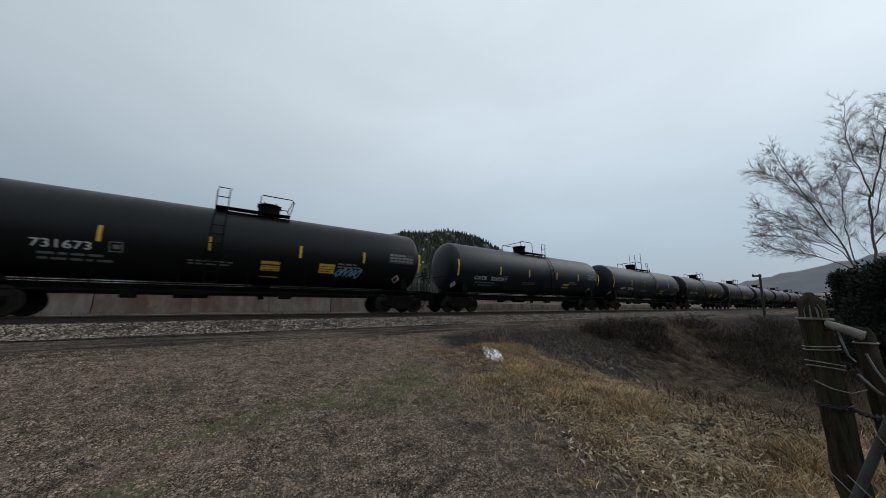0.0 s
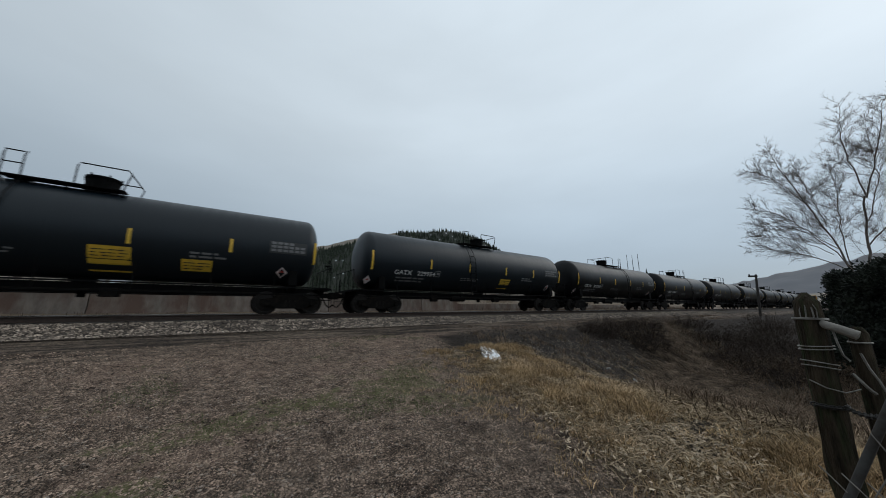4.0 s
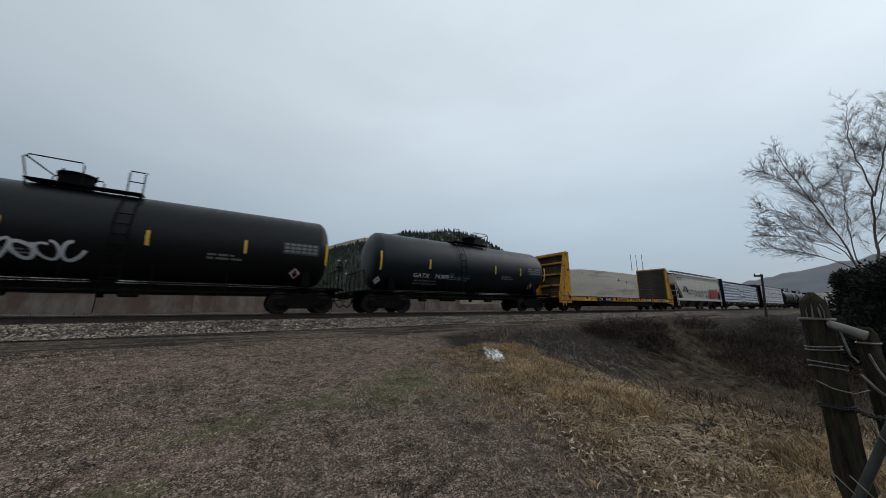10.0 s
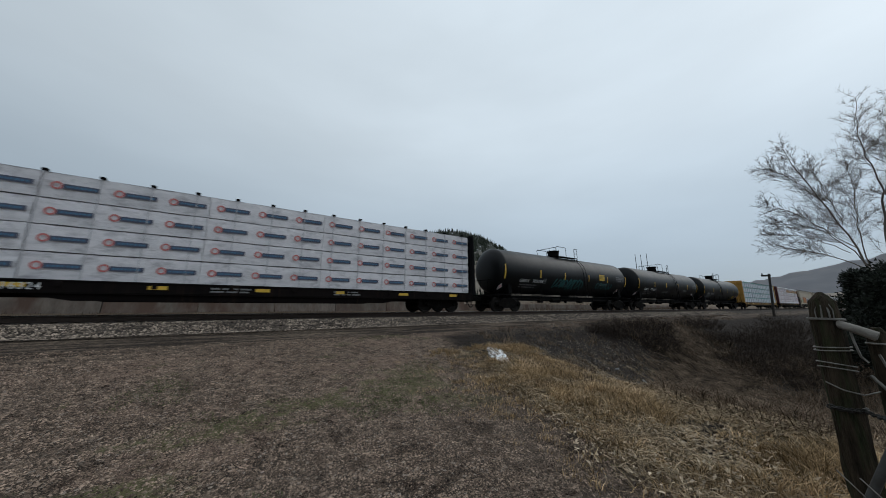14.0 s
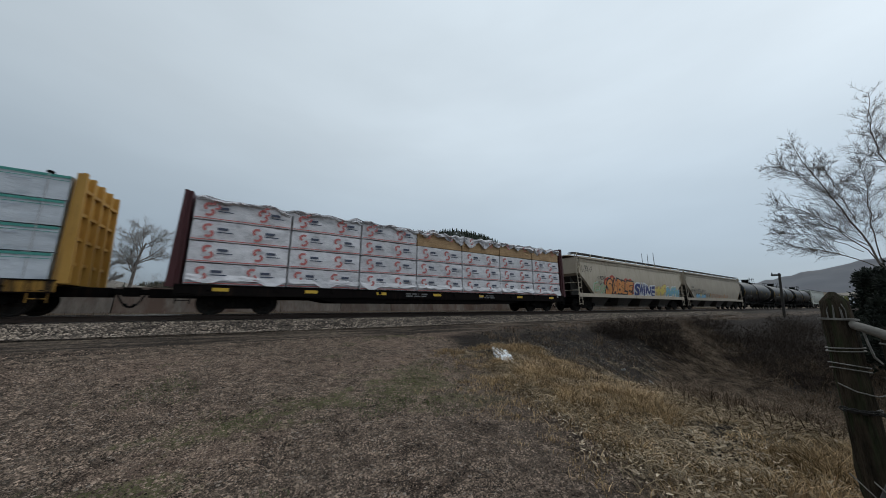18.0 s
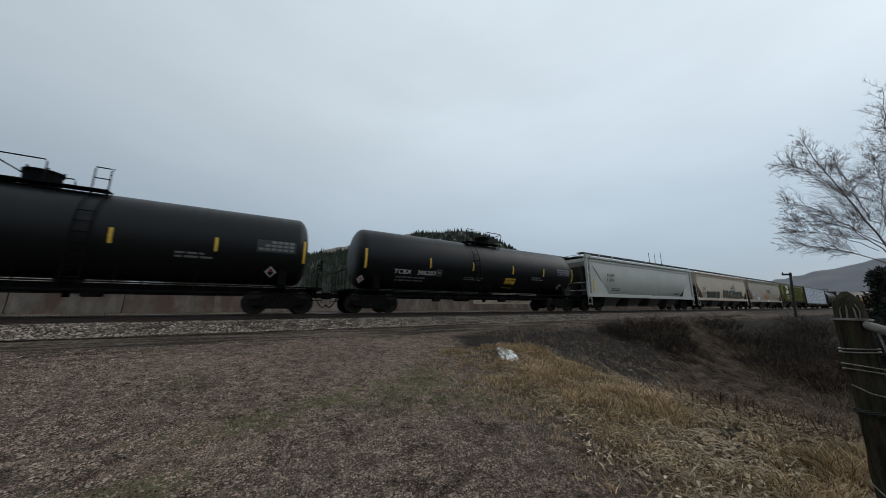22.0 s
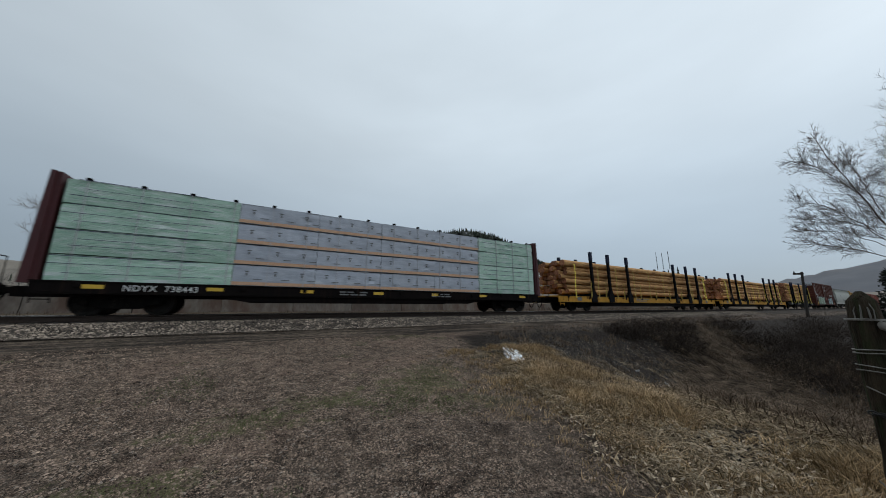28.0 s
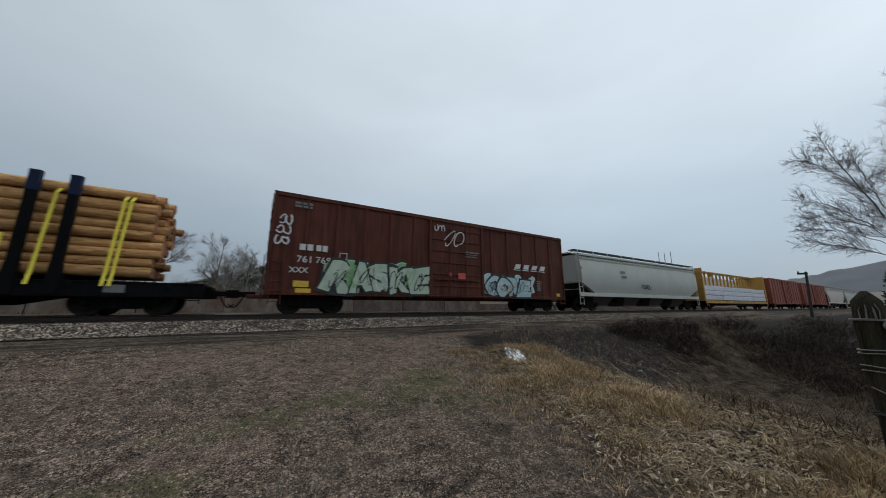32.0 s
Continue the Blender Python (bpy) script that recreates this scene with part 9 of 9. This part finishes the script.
def gate_post():
    ob = base("fence_post", "thick weathered wooden fence post wound with wire", "fence post", "gate posts", pose(3.39, 0.312, -1.75))

    def shaft(bm):
        n, seg = 16, 20
        last = None
        for i in range(n + 1):
            z = 2.04 * i / n
            r = (0.062 if i < 7 else 0.076) - 0.004 * i / n
            r = r if i < n else r * 0.88
            now = [bm.verts.new(((r + 0.010 * noise.noise(Vector((k * 0.9, i * 0.7, 2)))) * math.cos(k * math.tau / seg), (r + 0.010 * noise.noise(Vector((k * 0.9, i * 0.7, 5)))) * math.sin(k * math.tau / seg),
                                 z + (0.03 if i == n else 0))) for k in range(seg)]
            if last:
                for k in range(seg):
                    bm.faces.new((last[k], now[k], now[(k + 1) % seg], last[(k + 1) % seg]))
            last = now
        for k_, dz in ((0.6, 0.028), (0.3, 0.036)):
            now = [bm.verts.new((v.co.x * k_ / 0.9, v.co.y * k_ / 0.9, v.co.z + dz)) for v in last]
            for k in range(seg):
                bm.faces.new((last[k], now[k], now[(k + 1) % seg], last[(k + 1) % seg]))
            last = now
        bm.faces.new(last)
    p = piece("shaft", "gshaft", shaft, POST_WOOD, ob, "dark mossy weathered wood")

    def coil(zs, tilt, r=0.079, w=0.004):
        def build(bm):
            for z in zs:
                tube(bm, [(r * math.cos(a), r * math.sin(a), z + tilt * math.sin(a + z * 9)) for a in [k * math.tau / 20 for k in range(21)]], w, 5)
        return build
    piece("wire_band", "w1", coil((1.945, 1.952), 0.004, 0.085, 0.004), WIRE, ob, "wire ring near the top")
    piece("wire_wrap", "w2", coil((1.745, 1.765), 0.006, 0.083), WIRE, ob, "loose wire wrap")
    piece("wire_wrap", "w3", coil((1.625, 1.655), -0.014, 0.084), WIRE, ob, "loose wire wrap")

    def cap_strip(bm):
        for a, w, q in ((2.75, 0.003, 0.0), (3.05, 0.0045, 0.02), (3.5, 0.005, -0.01), (3.68, 0.003, 0.015)):
            tube(bm, ((0.083 * math.cos(a), 0.083 * math.sin(a), 1.945), (0.083 * math.cos(a + q * 3), 0.083 * math.sin(a + q * 3), 2.01), (0.05 * math.cos(a), 0.05 * math.sin(a), 2.055 + q)), w, 5)
    piece("metal_strap", "strip", cap_strip, WIRE, ob, "bent metal straps over the top")

    # the second post and the brace between
    o2 = base("fence_post", "slim grey fence post behind the thick one", "fence post", "gate posts", pose(3.46, 0.125, -1.75))
    piece("shaft", "g2", lambda bm: tube(bm, ((0, 0, 0), (0, 0, 1.45), (0, 0, 1.86), (0, 0, 1.9)), [0.035, 0.047, 0.045, 0.024], 14), POST_WOOD, o2)
    piece("wire_band", "g2w", lambda bm: tube(bm, [(0.05 * math.cos(a), 0.05 * math.sin(a), 1.80) for a in [k * math.tau / 14 for k in range(15)]], 0.006, 5), WIRE, o2)
    o3 = base("brace_rail", "pale grey brace rail between two posts", "rail", at=pose(3.33, 0.235, 0.15))
    piece("bar", "brace", lambda bm: tube(bm, ((0.03, 0.03, 0.02), (0, -0.02, 0.0), (0.0, -0.115, -0.05), (0.0, -0.12, -0.052)), [0.027, 0.027, 0.03, 0.018], 12), BRACE_PALE, o3, "pale weathered rail end")
    o4 = base("wire_brace", "stiff bent wires tying two posts together", "wire", at=pose(3.33, 0.2, 0.1))

    def ties(bm):
        tube(bm, ((0.0, 0.02, 0.05), (0.0, 0.012, -0.04), (0.0, 0.0, -0.13), (0.0, -0.025, -0.165)), 0.006, 6)
        tube(bm, ((0.0, -0.02, -0.24), (0.0, -0.045, -0.28), (0.0, -0.075, -0.33), (0.02, -0.09, -0.35)), 0.009, 6)
        tube(bm, ((0.02, -0.07, -0.11), (0.01, -0.09, -0.2), (0.01, -0.115, -0.27), (0.02, -0.13, -0.33)), 0.006, 6)
        tube(bm, ((0.0, 0.17, -0.31), (-0.03, 0.10, -0.345), (-0.03, 0.02, -0.36), (0.0, -0.04, -0.33)), 0.004, 6)
    piece("tie_wire", "ties", ties, WIRE, o4, smooth=60)


gate_post()


def chain_links():
    ob = base("gate_chain", "dark steel chain hung from the fence post", "chain", at=pose(3.36, 0.36, -0.36))

    def link(bm):
        pts = [(0.019 * math.cos(a), 0, 0.0 + 0.011 * math.sin(a)) for a in [k * math.tau / 10 for k in range(11)]]
        tube(bm, pts, 0.006, 5)
    for k in range(26):
        u = k / 25
        if u < 0.45:
            a = math.pi * 0.9 + (u / 0.45) * 2.2
            p, yaw_ = (0.03 + 0.098 * math.cos(a), -0.025 + 0.098 * math.sin(a), -0.006 * math.sin(u * 7)), math.degrees(a) + 90
        else:
            v = (u - 0.45) / 0.55
            p, yaw_ = (-0.02 - 0.32 * v, -0.12 - 0.16 * v, 0.0 - 0.02 * math.sin(v * 3.1) + 0.05 * v), 207
        piece("chain_link", "link", link, CHAIN, ob, "", pose(*p, 90 if k % 2 else 0, 0, yaw_), 60)


chain_links()


def gate():
    ob = base("tube_gate", "open grey tubular gate filled with wire mesh", "gate", at=pose(2.5, 0.025, -0.09))

    def rail(bm):
        tube(bm, ((-0.05, 0.34, -0.85), (-0.01, 0.21, -0.52), (0.0, 0.0, 0.0), (0.003, -0.05, 0.13), (-0.03, -0.11, 0.17), (-0.3, -0.6, 0.2)), 0.017, 10)
    piece("gate_frame", "gframe", rail, GATE_TUBE, ob, "bent grey steel tube")

    def mesh(bm):
        for k in range(9):
            o = 0.07 * k
            tube(bm, ((-0.02 - 0.1 * k * 0.3, 0.2 - o, -0.62), (0.0 - 0.03 * k, 0.2 - o - 0.25, -0.1)), 0.003, 4)
            tube(bm, ((-0.02 - 0.03 * k, 0.1 - o, -0.62), (-0.02 - 0.03 * k, 0.28 - o, -0.40)), 0.003, 4)
            tube(bm, ((-0.02 - 0.03 * k, -0.1 - o, -0.62), (-0.02 - 0.03 * k, 0.1 - o, -0.2)), 0.003, 4)
    piece("wire_mesh", "gmesh", mesh, WIRE, ob, "galvanised wire mesh", smooth=0)


gate()


def snow_patch():
    """Streaks of old snow that lie down the bank between the grass."""
    rnd = random.Random(4)
    cx, cy = 6.3, 6.6
    z0 = height(cx, cy)
    ob = base("snow_patch", "streaky patch of old dirty snow on the bank", "snow", at=pose(cx, cy, z0))

    def build(bm):
        for _ in range(34):
            u, w = rnd.uniform(-0.95, 0.8), rnd.gauss(0.0, 0.10)
            turn = math.radians(-122 + rnd.gauss(0, 6))
            ln, wide, tall = rnd.uniform(0.3, 0.85), rnd.uniform(0.025, 0.07), rnd.uniform(0.02, 0.045)
            sx, sy = 0.59 * u + 0.81 * w, 0.81 * u - 0.59 * w
            rows = []
            for k in range(6):
                v = k / 5
                x, y = sx + ln * (v - 0.5) * math.cos(turn), sy + ln * (v - 0.5) * math.sin(turn)
                z = height(cx + x, cy + y) - z0 + 0.035
                q = wide * (0.25 + math.sin(math.pi * (0.08 + 0.84 * v))) * rnd.uniform(0.7, 1.2)
                px_, py_ = math.sin(turn) * q, -math.cos(turn) * q
                rows.append([bm.verts.new(p) for p in ((x - px_, y - py_, z - 0.06), (x - 0.5 * px_, y - 0.5 * py_, z + tall * rnd.uniform(0.6, 1.0)),
                                                       (x + 0.5 * px_, y + 0.5 * py_, z + tall * rnd.uniform(0.6, 1.0)), (x + px_, y + py_, z - 0.06))])
            for a, b in zip(rows, rows[1:]):
                for k in range(3):
                    bm.faces.new((a[k], a[k + 1], b[k + 1], b[k]))
    piece("snow_crust", "snow", build, SNOW, ob, "icy grainy snow", smooth=60)


snow_patch()
for i, (x, y, s) in enumerate(((11.8, 5.3, 0.16), (12.0, 6.3, 0.09))):
    ob = base("litter_scrap", "small white scrap of litter on the bank", "litter", at=pose(x, y, height(x, y) + 0.06, 30, 20, 40 * i + 20))
    piece("scrap", ("scrap", i), lambda bm: box(bm, -s, s, -s * 0.35, s * 0.35, -0.012, 0.012, 0.004), LITTER, ob)
# ---------------------------------------------------------------- movement of the train
def motions():
    for car, x in TRAIN:
        walk(car, [(0.0, pose(x, TRACK_Y, 0)), (32.0, pose(x - SPEED * 32.0, TRACK_Y, 0))])


motions()
